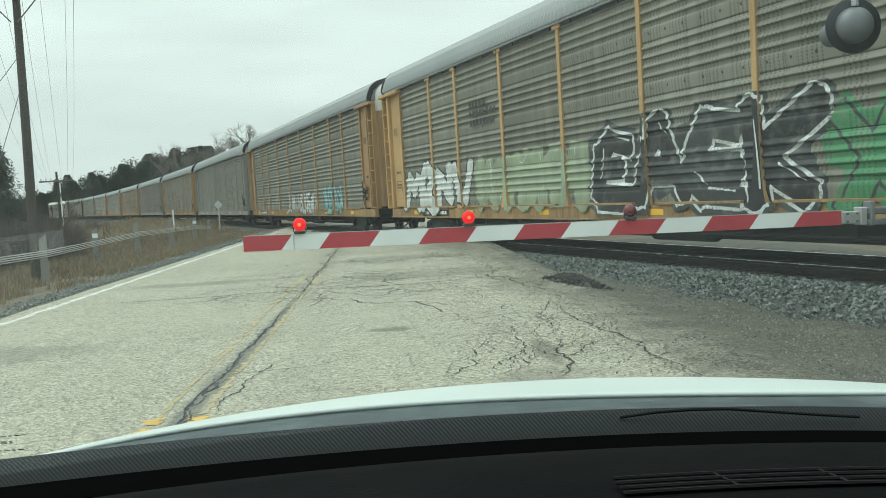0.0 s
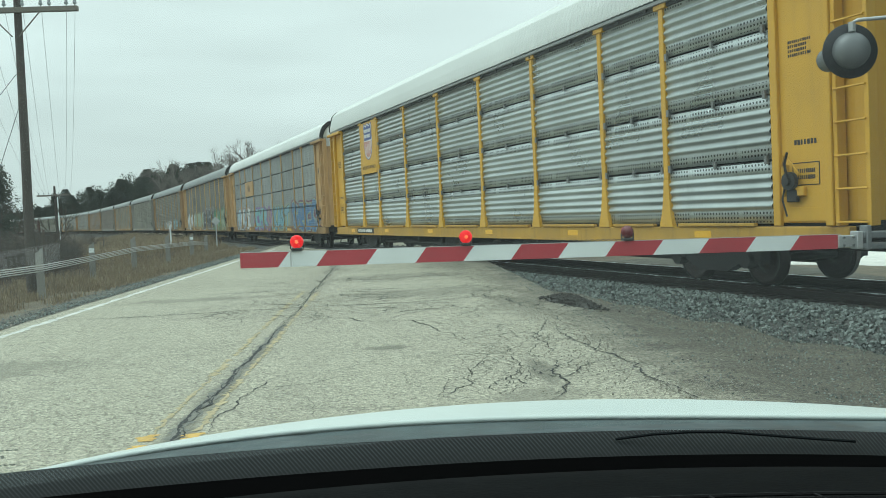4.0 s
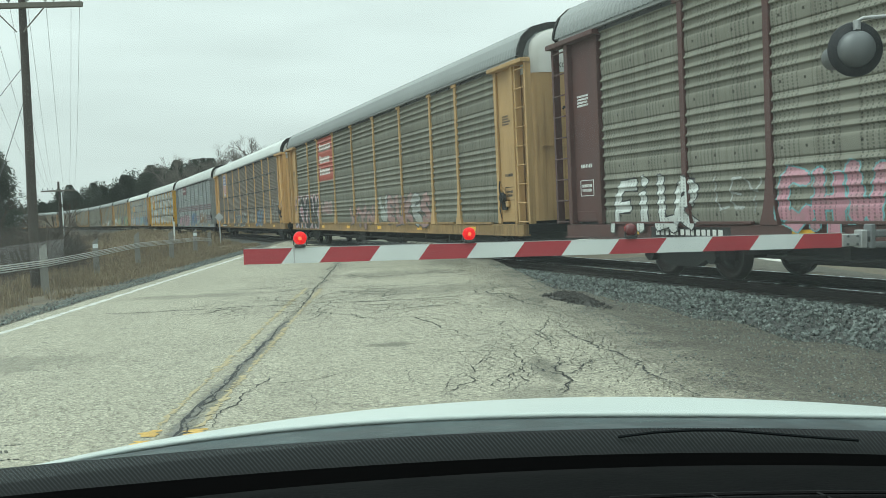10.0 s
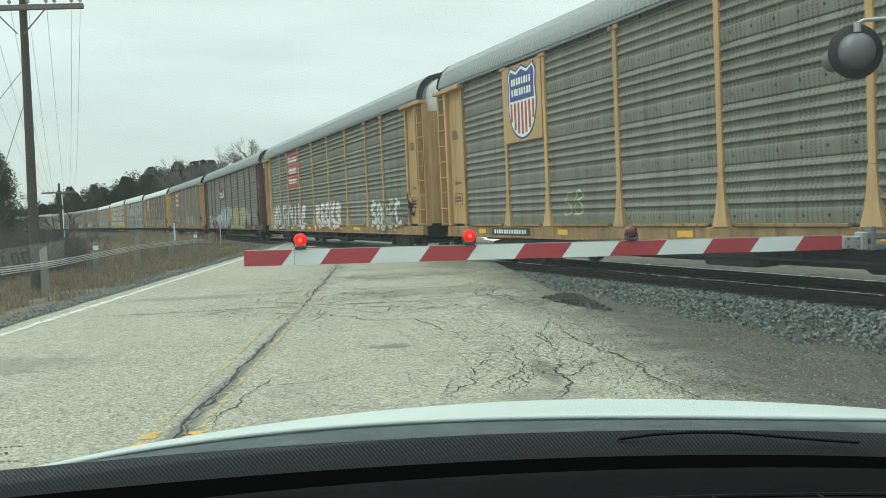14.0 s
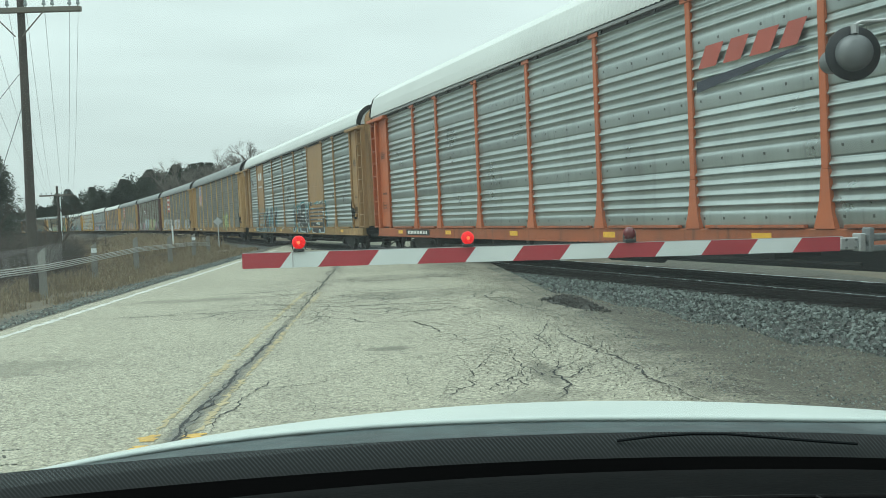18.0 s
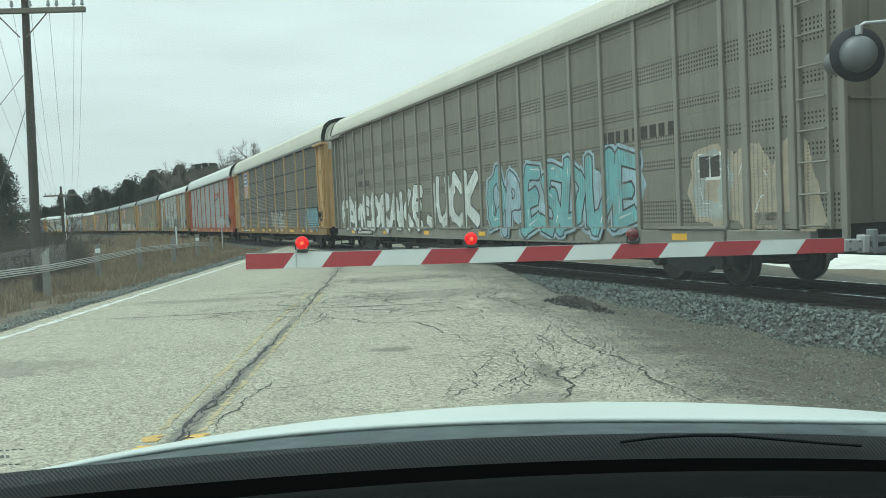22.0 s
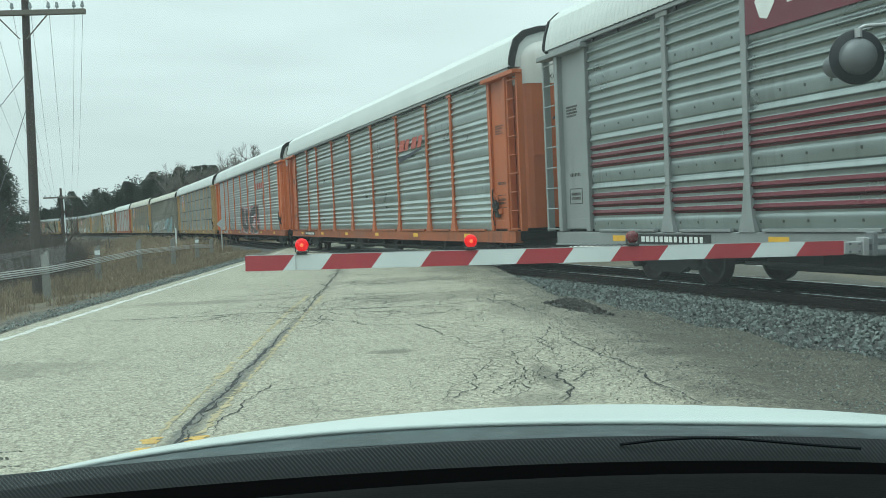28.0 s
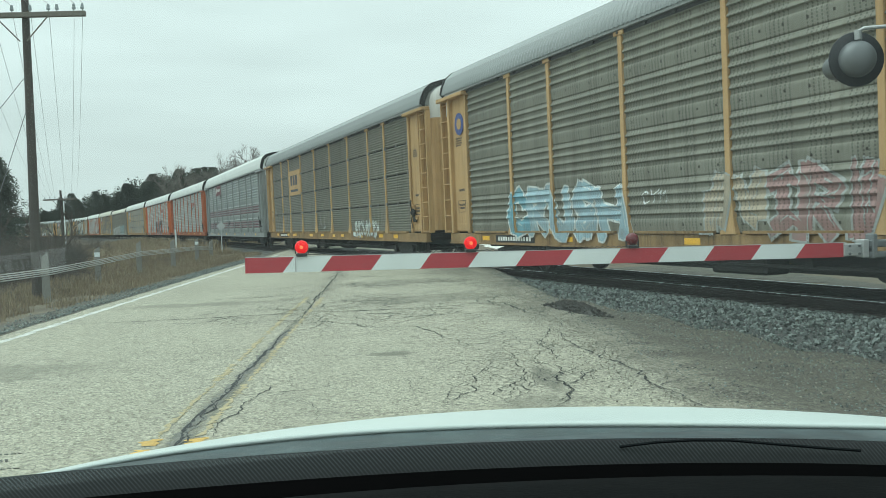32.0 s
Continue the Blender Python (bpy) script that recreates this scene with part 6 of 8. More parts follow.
def build_woods():
    rng = random.Random(8)
    # wooded ridge behind the bend
    for i in range(210):
        u = (i + rng.random()) / 210
        x = -185 + 195 * u + rng.uniform(-3, 3)
        y = 345 - 95 * u * u + rng.uniform(-22, 26)
        h = ridge_h(u) * rng.uniform(0.7, 1.05)
        plant(PINES[i % 4], x, y, -1.0, h / 15, rng.uniform(0, 360), "pine_tree", "dark green pine in the wood behind the track", "conifer", "pine wood")
    for i in range(80):
        u = (i + rng.random()) / 80
        x = -180 + 185 * u + rng.uniform(-3, 3)
        y = 348 - 92 * u * u + rng.uniform(0, 45)
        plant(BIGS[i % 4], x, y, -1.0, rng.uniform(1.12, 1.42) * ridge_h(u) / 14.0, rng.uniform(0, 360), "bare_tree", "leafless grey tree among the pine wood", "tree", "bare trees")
    # clump of big bare trees behind the train
    for x, y, k in ((-55, 230, 1.3), (-51, 228, 1.4), (-46, 225, 1.55), (-41, 229, 1.75), (-36, 224, 1.6), (-31, 228, 1.75), (-27, 225, 1.65), (-43.5, 236, 1.6), (-33.5, 237, 1.7), (-48.5, 234, 1.5), (-24, 230, 1.5), (-38.5, 233, 1.7)):
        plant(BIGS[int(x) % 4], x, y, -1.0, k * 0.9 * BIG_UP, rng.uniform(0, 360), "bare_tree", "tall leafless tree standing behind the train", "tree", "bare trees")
    # pines and thicket beside the pole line
    for x, y, h in ((-41.4, 96, 11.2), (-40.1, 92, 9.0), (-42.6, 98, 11.0), (-43.8, 97, 11.4), (-41.0, 90, 9.4), (-45.5, 101, 11.5)):
        plant(PINES[int(h * 10) % 4], x, y, -1.2, h / 15, rng.uniform(0, 360), "pine_tree", "dark green pine beside the pole line", "conifer", "roadside pines")
    for x, y, k in ((-11.7, 31, 0.34), (-12.9, 33, 0.26), (-14.6, 37, 0.28), (-26.5, 60, 0.40)):
        plant(BARES[int(y) % 4], x, y, -0.8, k, rng.uniform(0, 360), "bare_sapling", "thin leafless sapling by the fence line", "sapling", "saplings")
    near, far = 0, []
    for i in range(620):
        x, y = -rng.uniform(9.3, 42), rng.uniform(12, 80)
        if -x < 9 + (y - 24) * 0.34 or near_track(x, y)[0] < 6:
            continue
        big = min(1.0, (-x - 9) / 8)
        k = rng.uniform(0.35, 0.6) + big * rng.uniform(0.3, 0.9)
        if y < 42 and near < 230:
            near += 1
            plant(SHRUBS[i % 4], x, y, ground_h(x, y) - 0.05, k, rng.uniform(0, 360), "bare_shrub", "leafless brown shrub in dead grass", "shrub", "bare shrubs")
        else:
            far.append((SHRUBS[i % 4], x, y, ground_h(x, y) - 0.05, k, rng.uniform(0, 360)))
    for i in range(700):
        y = rng.uniform(30, 66)
        x = -y * rng.uniform(0.352, 0.47)
        if near_track(x, y)[0] > 5:
            far.append((SHRUBS[i % 4], x, y, ground_h(x, y) - 0.1, rng.uniform(0.9, 1.5), rng.uniform(0, 360)))
    for i in range(260):
        x, y = -rng.uniform(24, 70), rng.uniform(60, 130)
        if near_track(x, y)[0] > 8:
            far.append((SHRUBS[i % 4], x, y, -1.0, rng.uniform(1.2, 2.2), rng.uniform(0, 360)))
    for i in range(260):
        u = rng.random()
        x, y = -185 + 190 * u, 318 - 95 * u * u + rng.uniform(-14, 20)
        far.append((SHRUBS[i % 4], x, y, -1.0, rng.uniform(2.6, 4.6), rng.uniform(0, 360)))
    # closed canopy of the wood between the single pines
    vs, fs = [], []
    for i in range(1500):
        u = rng.random()
        cx, cy = -190 + 205 * u, 356 - 96 * u * u + rng.uniform(-14, 22)
        top = ridge_h(u) * rng.uniform(0.62, 1.06)
        wide = rng.uniform(2.0, 3.4)
        for k in range(100):
            t = rng.random() ** 0.8
            r = wide * min(1.0, (1.05 - t) * 1.6) ** 0.7 * rng.uniform(0.7, 1.1)
            a = rng.uniform(0, 6.283)
            c = Vector((cx + r * math.cos(a), cy + r * math.sin(a), -1 + top * (0.12 + 0.88 * t)))
            e = Euler((rng.uniform(-0.8, 0.8), rng.uniform(-0.8, 0.8), rng.uniform(0, 6.283))).to_matrix()
            q = rng.uniform(0.18, 0.45)
            n = len(vs)
            for px, py in ((-1, -0.4), (1, -0.25), (0.7, 0.45), (-0.5, 0.55)):
                w = e @ Vector((px * q, py * q, rng.uniform(-0.2, 0.2)))
                vs.append((c.x + w.x, c.y + w.y, c.z + w.z))
            fs.append((n, n + 1, n + 2, n + 3))
    me = bpy.data.meshes.new("pine_canopy")
    me.from_pydata(vs, [], fs)
    me.materials.append(NEEDLE)
    tagged(new("pine_canopy", me), "dense dark green pine wood along the ridge", "wood", kind="stuff")
    vs, fs, base = [], [], 0
    for pair, x, y, z, k, turn in far:
        m = np.array((pose(x, y, z, 0, 0, turn) @ Matrix.Diagonal((k, k, k, 1))))
        for me in pair:
            co = np.empty(len(me.vertices) * 3)
            me.vertices.foreach_get("co", co)
            vs.append(co.reshape(-1, 3) @ m[:3, :3].T + m[:3, 3])
            fs += [tuple(base + i for i in p.vertices) for p in me.polygons]
            base += len(me.vertices)
    me = bpy.data.meshes.new("far_thicket")
    me.from_pydata(np.concatenate(vs).tolist(), [], fs)
    me.materials.append(TWIG)
    tagged(new("far_thicket", me), "leafless brown thicket beside the track and wood", "thicket", kind="stuff")
    for i in range(95):
        y = rng.uniform(15, 46)
        x = -8.6 - abs(rng.gauss(0, 1.4)) - max(0, (y - 26) * 0.05)
        plant(SHRUBS[i % 4], x, y, ground_h(x, y) - 0.05, rng.uniform(0.22, 0.55), rng.uniform(0, 360), "bare_shrub", "small leafless brown shrub along the road bank", "shrub", "bare shrubs")
    for x, y, k in ((-10.3, 29.3, 0.85), (-9.4, 24.6, 0.5), (-11.2, 34.0, 0.7), (-9.9, 22.0, 0.75), (-9.3, 17.5, 0.6), (-10.8, 18.5, 0.8)):
        plant(SHRUBS[int(y) % 4], x, y, ground_h(x, y) - 0.05, k, rng.uniform(0, 360), "bare_shrub", "leafless brown shrub beside the cable barrier", "shrub", "bare shrubs")


def grass(name, count, area, tall, label, broad=1.0):
    """Dead grass blades, joined."""
    rng = random.Random(count)
    vs, fs = [], []
    made = 0
    while made < count:
        x, y = rng.uniform(area[0], area[1]), rng.uniform(area[2], area[3])
        if noise.noise((x * 0.5, y * 0.5, 4)) < -0.15 or near_track(x, y)[0] < 3.2:
            made += 1
            continue
        z = ground_h(x, y) - 0.02
        for j in range(8):
            a = rng.uniform(0, 6.283)
            h = tall * rng.uniform(0.25, 1.15)
            lean = h * rng.uniform(0.05, 0.9)
            w = rng.uniform(0.003, 0.007) * broad
            px, py = x + rng.uniform(-0.16, 0.16), y + rng.uniform(-0.16, 0.16)
            n = len(vs)
            ca, sa, mx, my = math.cos(a), math.sin(a), px + lean * 0.42 * math.cos(a), py + lean * 0.42 * math.sin(a)
            vs += [(px - w * sa, py + w * ca, z), (px + w * sa, py - w * ca, z), (mx + w * 0.7 * sa, my - w * 0.7 * ca, z + h * 0.68), (mx - w * 0.7 * sa, my + w * 0.7 * ca, z + h * 0.68),
                   (px + lean * ca, py + lean * sa, z + h * 0.9)]
            fs += [(n, n + 1, n + 2, n + 3), (n + 3, n + 2, n + 4)]
        made += 1
    me = bpy.data.meshes.new(name)
    me.from_pydata(vs, [], fs)
    me.materials.append(DRY)
    tagged(new(name, me), label, "grass", kind="stuff")


build_woods()
grass("dead_grass", 14000, (-13, -6.6, 9, 48), 0.22, "short dead tan grass along the road verge")
grass("tall_dead_grass", 24000, (-30, -8.6, 12, 62), 0.38, "tall dead tan grass and weeds below the road")
grass("rough_dead_grass", 16000, (-48, -10, 46, 125), 0.95, "rough dead weeds on the slope below the track", 3.0)


# ---- the standing car from which the road is seen ----
WHITE_PAINT = mat("white_car_paint", (0.50, 0.55, 0.53), 0.5, 0, 0.03, 2, 60, 0.0, coat=0.1)
COWL_GREY = mat("dusty_grey_cowl_plastic", (0.046, 0.064, 0.067), 0.55, 0, 0.45, 22, 60, 0.05, 0.5, (0.16, 0.20, 0.20), spec=0.2)
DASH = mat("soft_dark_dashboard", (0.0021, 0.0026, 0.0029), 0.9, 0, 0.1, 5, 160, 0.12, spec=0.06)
VENT_BLACK = mat("black_vent_plastic", (0.003, 0.003, 0.0035), 0.8, 0, 0.2, 5, 60, 0.0, spec=0.1)
VENT_EDGE = mat("grey_vent_rib", (0.014, 0.014, 0.015), 0.7, 0, 0.1, 5, 60, 0.0, spec=0.1)
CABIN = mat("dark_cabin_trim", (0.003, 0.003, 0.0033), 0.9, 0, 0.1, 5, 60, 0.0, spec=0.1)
WIPER = mat("dull_wiper_black", (0.010, 0.0125, 0.0135), 0.9, 0, 0.1, 5, 60, 0.0, spec=0.05)
RUBBER = mat("black_tyre_rubber", (0.015, 0.015, 0.015), 0.85, 0, 0.2, 5, 60, 0.2)
PLATE_ALU = mat("pale_plate_aluminium", (0.86, 0.88, 0.86), 0.7, 0.0, 0.05, 9, 60, 0.0)
ETCH = mat("etched_glass_mark", (0.75, 0.75, 0.7), 0.7, 0, 0.2, 9, 60, 0.0)


def frit_mat():
    """Black enamel with a fine slanting dot pattern."""
    m = bpy.data.materials.new("dotted_black_enamel")
    m.use_nodes = True
    nt = m.node_tree
    b = nt.nodes["Principled BSDF"]
    tc = nt.nodes.new("ShaderNodeTexCoord")
    sp = nt.nodes.new("ShaderNodeSeparateXYZ")
    nt.links.new(tc.outputs["Object"], sp.inputs[0])
    x, y = sp.outputs["X"], sp.outputs["Y"]
    w = mathn(nt, "ADD", mathn(nt, "MULTIPLY", mathn(nt, "DIVIDE", x, y), 205.0), mathn(nt, "MULTIPLY", y, 55.0))
    line = ramp(nt, mathn(nt, "SINE", mathn(nt, "MULTIPLY", w, 6.283)), 0.05, 0.8)
    w2 = mathn(nt, "SUBTRACT", mathn(nt, "MULTIPLY", x, 60.0), mathn(nt, "MULTIPLY", y, 40.0))
    dots = ramp(nt, mathn(nt, "SINE", mathn(nt, "MULTIPLY", w2, 6.283)), -1.0, 1.0, 0.75, 1.0)
    fade = ramp(nt, y, 0.885, 0.985, 0.3, 1.0)
    k = mathn(nt, "MULTIPLY", mathn(nt, "MULTIPLY", line, dots), fade)
    nt.links.new(mixc(nt, k, (0.001, 0.0014, 0.0016), (0.034, 0.042, 0.045)), b.inputs["Base Color"])
    b.inputs["Roughness"].default_value = 0.7
    b.inputs["Specular IOR Level"].default_value = 0.1
    return m


def glass_mat():
    """Clear glass that mirrors the dashboard a little, with a thin film of dust that catches the daylight."""
    m = bpy.data.materials.new("dusty_windshield_glass")
    m.use_nodes = True
    nt = m.node_tree
    nt.nodes.clear()
    out = nt.nodes.new("ShaderNodeOutputMaterial")
    tr = nt.nodes.new("ShaderNodeBsdfTransparent")
    tr.inputs["Color"].default_value = (0.93, 0.97, 0.955, 1)
    gl = nt.nodes.new("ShaderNodeBsdfGlossy")
    gl.inputs["Roughness"].default_value = 0.01
    mx = nt.nodes.new("ShaderNodeMixShader")
    mx.inputs[0].default_value = 0.055
    nt.links.new(tr.outputs[0], mx.inputs[1])
    nt.links.new(gl.outputs[0], mx.inputs[2])
    du = nt.nodes.new("ShaderNodeBsdfTranslucent")
    du.inputs["Color"].default_value = (0.74, 0.82, 0.82, 1)
    film = ramp(nt, noise_at(nt, coords(nt, (1, 1, 1), False), 7.0, 4.0), 0.3, 0.7, 0.018, 0.029)
    mx2 = nt.nodes.new("ShaderNodeMixShader")
    nt.links.new(film, mx2.inputs[0])
    nt.links.new(mx.outputs[0], mx2.inputs[1])
    nt.links.new(du.outputs[0], mx2.inputs[2])
    nt.links.new(mx2.outputs[0], out.inputs[0])
    return m


CX = 0.15


def hood_z(x, y):
    q = y - 1.085
    z = 1.1735 + 0.0314 * x - 0.1074 * x * x - 0.150 * q - 0.068 * q * q + 0.006 * x * q
    # the rear edge dips towards the driver's side
    z += (0.006 - 0.0331 * x - 0.025 * x * x + 0.0834 * x ** 3) * math.exp(-max(0.0, q) * 5.0) if x < 0.75 else 0.0
    edge = max(0, abs(x - CX) - 0.80)
    z -= 2.2 * edge * edge
    if y > 2.2:
        z -= 0.9 * (y - 2.2) ** 2
    return z


def frit_top(x):
    return 1.18351 - 0.00513 * x - 0.06602 * x * x - 0.02034 * x ** 3


def frit_foot(x):
    return 1.17986 - 0.00228 * x - 0.06918 * x * x - 0.02365 * x ** 3


def build_car():
    car = tagged(new("car"), "white car with dark dashboard, standing before the gate", "car")
    xs = [CX - 0.95 + 1.9 * i / 40 for i in range(41)]
    ys = [1.076 + 1.55 * (i / 34) for i in range(35)]
    rows = [[(x, y, hood_z(x, y)) for x in xs] for y in ys]
    rows.insert(0, [(x, 1.078, hood_z(x, 1.08) - 0.03) for x in xs])
    part("hood", sheet(rows), WHITE_PAINT, car, "white painted hood", True)
    part("hood_edge", tube_bm([(x, 1.077, hood_z(x, 1.077) - 0.001) for x in xs], 0.0035, 6), WHITE_PAINT, car, smooth=True)
    rows = []
    for y, k in ((1.074, 0.0), (1.05, 0.3), (1.02, 0.62), (0.985, 1.0)):
        rows.append([(x, y, (hood_z(x, 1.077) - 0.004) * (1 - k) + frit_top(x) * k) for x in xs])
    part("cowl", sheet(rows), COWL_GREY, car, "dusty grey plastic cowl", True)
    rows = []
    for i in range(9):
        y = 0.984 - 0.092 * i / 8
        rows.append([(x, y, frit_top(x) * (1 - i / 8) + frit_foot(x) * i / 8) for x in xs])
    part("frit_band", sheet(rows), frit_mat(), car, "black dotted enamel edge of the windshield", True)
    rows = []
    for y, z in ((0.892, 0.0), (0.885, -0.03), (0.86, -0.03), (0.835, -0.003)):
        rows.append([(x, y, z + frit_foot(x)) for x in xs])
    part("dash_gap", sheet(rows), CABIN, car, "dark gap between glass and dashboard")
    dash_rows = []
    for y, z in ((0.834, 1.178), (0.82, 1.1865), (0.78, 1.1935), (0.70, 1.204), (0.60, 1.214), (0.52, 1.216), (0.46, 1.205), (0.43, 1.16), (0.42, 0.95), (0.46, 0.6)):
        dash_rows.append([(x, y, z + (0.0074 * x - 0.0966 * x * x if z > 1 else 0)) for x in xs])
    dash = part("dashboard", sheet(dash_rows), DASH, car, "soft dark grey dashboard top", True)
    # defroster outlet let into the dashboard
    def dz(x, y):
        return 1.204 + (0.70 - y) * 0.10 + 0.0074 * x - 0.0966 * x * x
    v = [(0.157 + 0.5 * i / 20) for i in range(21)]
    bowed = lambda x: 0.635 - 0.12 * (x - 0.30) ** 2
    part("defroster_outlet", sheet([[(x, bowed(x) + w, dz(x, bowed(x)) + 0.0035) for x in v] for w in (-0.016, 0.0, 0.016)]), VENT_BLACK, dash, "black slotted defroster outlet")
    for w in (-0.0165, -0.0055, 0.0055, 0.0165):
        part("vent_rib", tube_bm([(x, bowed(x) + w, dz(x, bowed(x)) + 0.0045) for x in v], 0.0016, 5), VENT_EDGE, dash)
    for i in range(1, 6):
        x = 0.157 + 0.5 * i / 6
        part("vent_rib", tube_bm([(x - 0.004, bowed(x) + 0.016, dz(x, bowed(x)) + 0.0045), (x + 0.004, bowed(x) - 0.016, dz(x, bowed(x)) + 0.0045)], 0.0012, 5), VENT_EDGE, dash)
    # identification plate let into the dashboard, mirrored in the glass; its characters are plain bars
    def dash_top(x, y):
        return 1.204 + (0.70 - y) * 0.131 + 0.0074 * x - 0.0966 * x * x
    px = [-0.435 + 0.133 * i / 12 for i in range(13)]
    edge = lambda x: 0.7085 + 0.05 * (x + 0.302)
    rows = [[(x - 0.004 * w / 0.021, edge(x) + w, dash_top(x, edge(x) + w) + lift) for x in px] for w, lift in ((0.0, 0.0), (0.0, 0.004), (0.021, 0.004), (0.021, 0.0))]
    plate_thing = part("identification_plate", sheet(rows), PLATE_ALU, dash, "pale aluminium plate on the dashboard")
    for a, b in ((-0.367, -0.359), (-0.352, -0.345), (-0.3425, -0.3345), (-0.378, -0.371), (-0.390, -0.382), (-0.402, -0.394)):
        for u0, u1, w0, w1 in ((a, b, 0.0045, 0.0065), (a, b, 0.0145, 0.0165), (a, a + 0.0022, 0.0045, 0.0165), (b - 0.0022, b, 0.0045, 0.0165)):
            part("plate_mark", sheet([[(x, edge(x) + w, dash_top(x, edge(x) + w) + 0.0048) for x in (u0, u1)] for w in (w0, w1)]), VENT_BLACK, plate_thing)
    # wiper parked at the foot of the glass
    part("wiper_arm", tube_bm([(0.24, 0.945, 1.179), (0.28, 0.94, 1.183), (0.32, 0.936, 1.184), (0.36, 0.934, 1.182), (0.46, 0.925, 1.170), (0.50, 0.92, 1.166)], 0.0017, 6),
         WIPER, car, "black wiper arm")
    # windshield
    rows = []
    for i in range(9):
        t = i / 8
        rows.append([(x, 0.975 - 0.74 * t + 0.10 * t * (1 - t) - 0.10 * (x - CX) ** 2, 1.187 + 0.57 * t - 0.075 * (x - CX) ** 2 * (1 - t)) for x in xs[2:-2]])
    ws = part("windshield", sheet(rows), glass_mat(), car, "clear slightly green windshield", True)
    ws.visible_shadow = False
    for i, (w, dx) in enumerate(((0.030, 0.0), (0.018, 0.0), (0.024, 0.002))):
        z = 1.2545 - i * 0.0062
        bm = bmesh.new()
        k = 0
        while k < w:
            ln = (0.003, 0.005, 0.004, 0.006)[int(k * 1000) % 4]
            vs = [bm.verts.new(p) for p in ((-0.352 + dx + k, 0.7585, z), (-0.352 + dx + k + ln, 0.7585, z), (-0.352 + dx + k + ln, 0.757, z + (0.003 if i == 1 else 0.0014)),
                                            (-0.352 + dx + k, 0.757, z + (0.003 if i == 1 else 0.0014)))]
            bm.faces.new(vs)
            k += ln + 0.0018
        part("glass_mark", bm, ETCH, car, "small dark marks etched in the glass")
    # unseen cabin shell behind and beside the lens, closed to keep the dash dark
    for s in (-1, 1):
        part("pillar", tube_bm([(CX + s * 0.90, 0.95, 1.12), (CX + s * 0.82, 0.6, 1.42), (CX + s * 0.72, 0.2, 1.75)], 0.045, 8), CABIN, car)
        part("door", slab(CX + s * 0.90 - 0.03, CX + s * 0.90 + 0.03, -1.7, 0.95, 0.42, 1.08, 0.02), CABIN, car)
        part("fender", slab(CX + s * 0.93 - 0.02, CX + s * 0.93 + 0.02, 0.95, 2.5, 0.42, 0.74, 0.015), WHITE_PAINT, car)
        part("door_skin", slab(CX + s * 0.945 - 0.012, CX + s * 0.945 + 0.012, -0.15, 0.93, 0.44, 1.075, 0.01), WHITE_PAINT, car, "white painted door skin")
        part("rear_door_skin", slab(CX + s * 0.945 - 0.012, CX + s * 0.945 + 0.012, -1.25, -0.16, 0.44, 1.075, 0.01), WHITE_PAINT, car, "white painted door skin")
        part("rear_fender", slab(CX + s * 0.945 - 0.012, CX + s * 0.945 + 0.012, -1.98, -1.26, 0.50, 1.075, 0.01), WHITE_PAINT, car, "white painted rear fender")
        part("door_handle", slab(CX + s * 0.97 - 0.012, CX + s * 0.97 + 0.012, -0.08, 0.10, 0.93, 0.955, 0.006), WHITE_PAINT, car)
        part("rear_pillar", tube_bm([(CX + s * 0.90, -1.95, 1.08), (CX + s * 0.76, -1.55, 1.75)], 0.05, 8), WHITE_PAINT, car)
        part("centre_pillar", tube_bm([(CX + s * 0.91, -0.2, 1.08), (CX + s * 0.78, -0.25, 1.75)], 0.035, 8), CABIN, car)
        part("side_mirror", slab(CX + s * 1.05 - 0.1, CX + s * 1.05 + 0.1, 0.52, 0.62, 1.06, 1.2, 0.03), WHITE_PAINT, car, "white side mirror housing")
    part("roof_skin", slab(CX - 0.80, CX + 0.80, -1.75, 0.22, 1.801, 1.83, 0.012), WHITE_PAINT, car, "white painted roof skin")
    part("tailgate_skin", slab(CX - 0.90, CX + 0.90, -2.0, -1.955, 0.45, 1.10, 0.012), WHITE_PAINT, car, "white painted tailgate")
    part("roof", slab(CX - 0.80, CX + 0.80, -1.9, 0.24, 1.745, 1.80, 0.02), CABIN, car)
    part("back_wall", slab(CX - 0.90, CX + 0.90, -1.95, -1.9, 0.42, 1.80, 0.01), CABIN, car)
    part("floor_pan", slab(CX - 0.90, CX + 0.90, -1.95, 2.4, 0.36, 0.42, 0.01), CABIN, car)
    part("front_fascia", slab(CX - 0.90, CX + 0.90, 2.50, 2.58, 0.36, 0.72, 0.03), WHITE_PAINT, car)
    for x in (CX - 0.80, CX + 0.80):
        for y in (-1.2, 1.75):
            bm = bmesh.new()
            lathe(bm, [(0.2, -0.10), (0.30, -0.11), (0.34, -0.08), (0.345, 0.0), (0.34, 0.08), (0.30, 0.11), (0.2, 0.10)], Matrix.Translation((x, y, 0.347)) @ Matrix.Rotation(radians(90), 4, "Y"), 24)
            wh = part("wheel", bm, RUBBER, car, "black tyre", True)
            bm = bmesh.new()
            disc(bm, (x, y, 0.347), (1, 0, 0), 0.2, 0.14, 20)
            part("rim", bm, ALU, wh)


build_car()


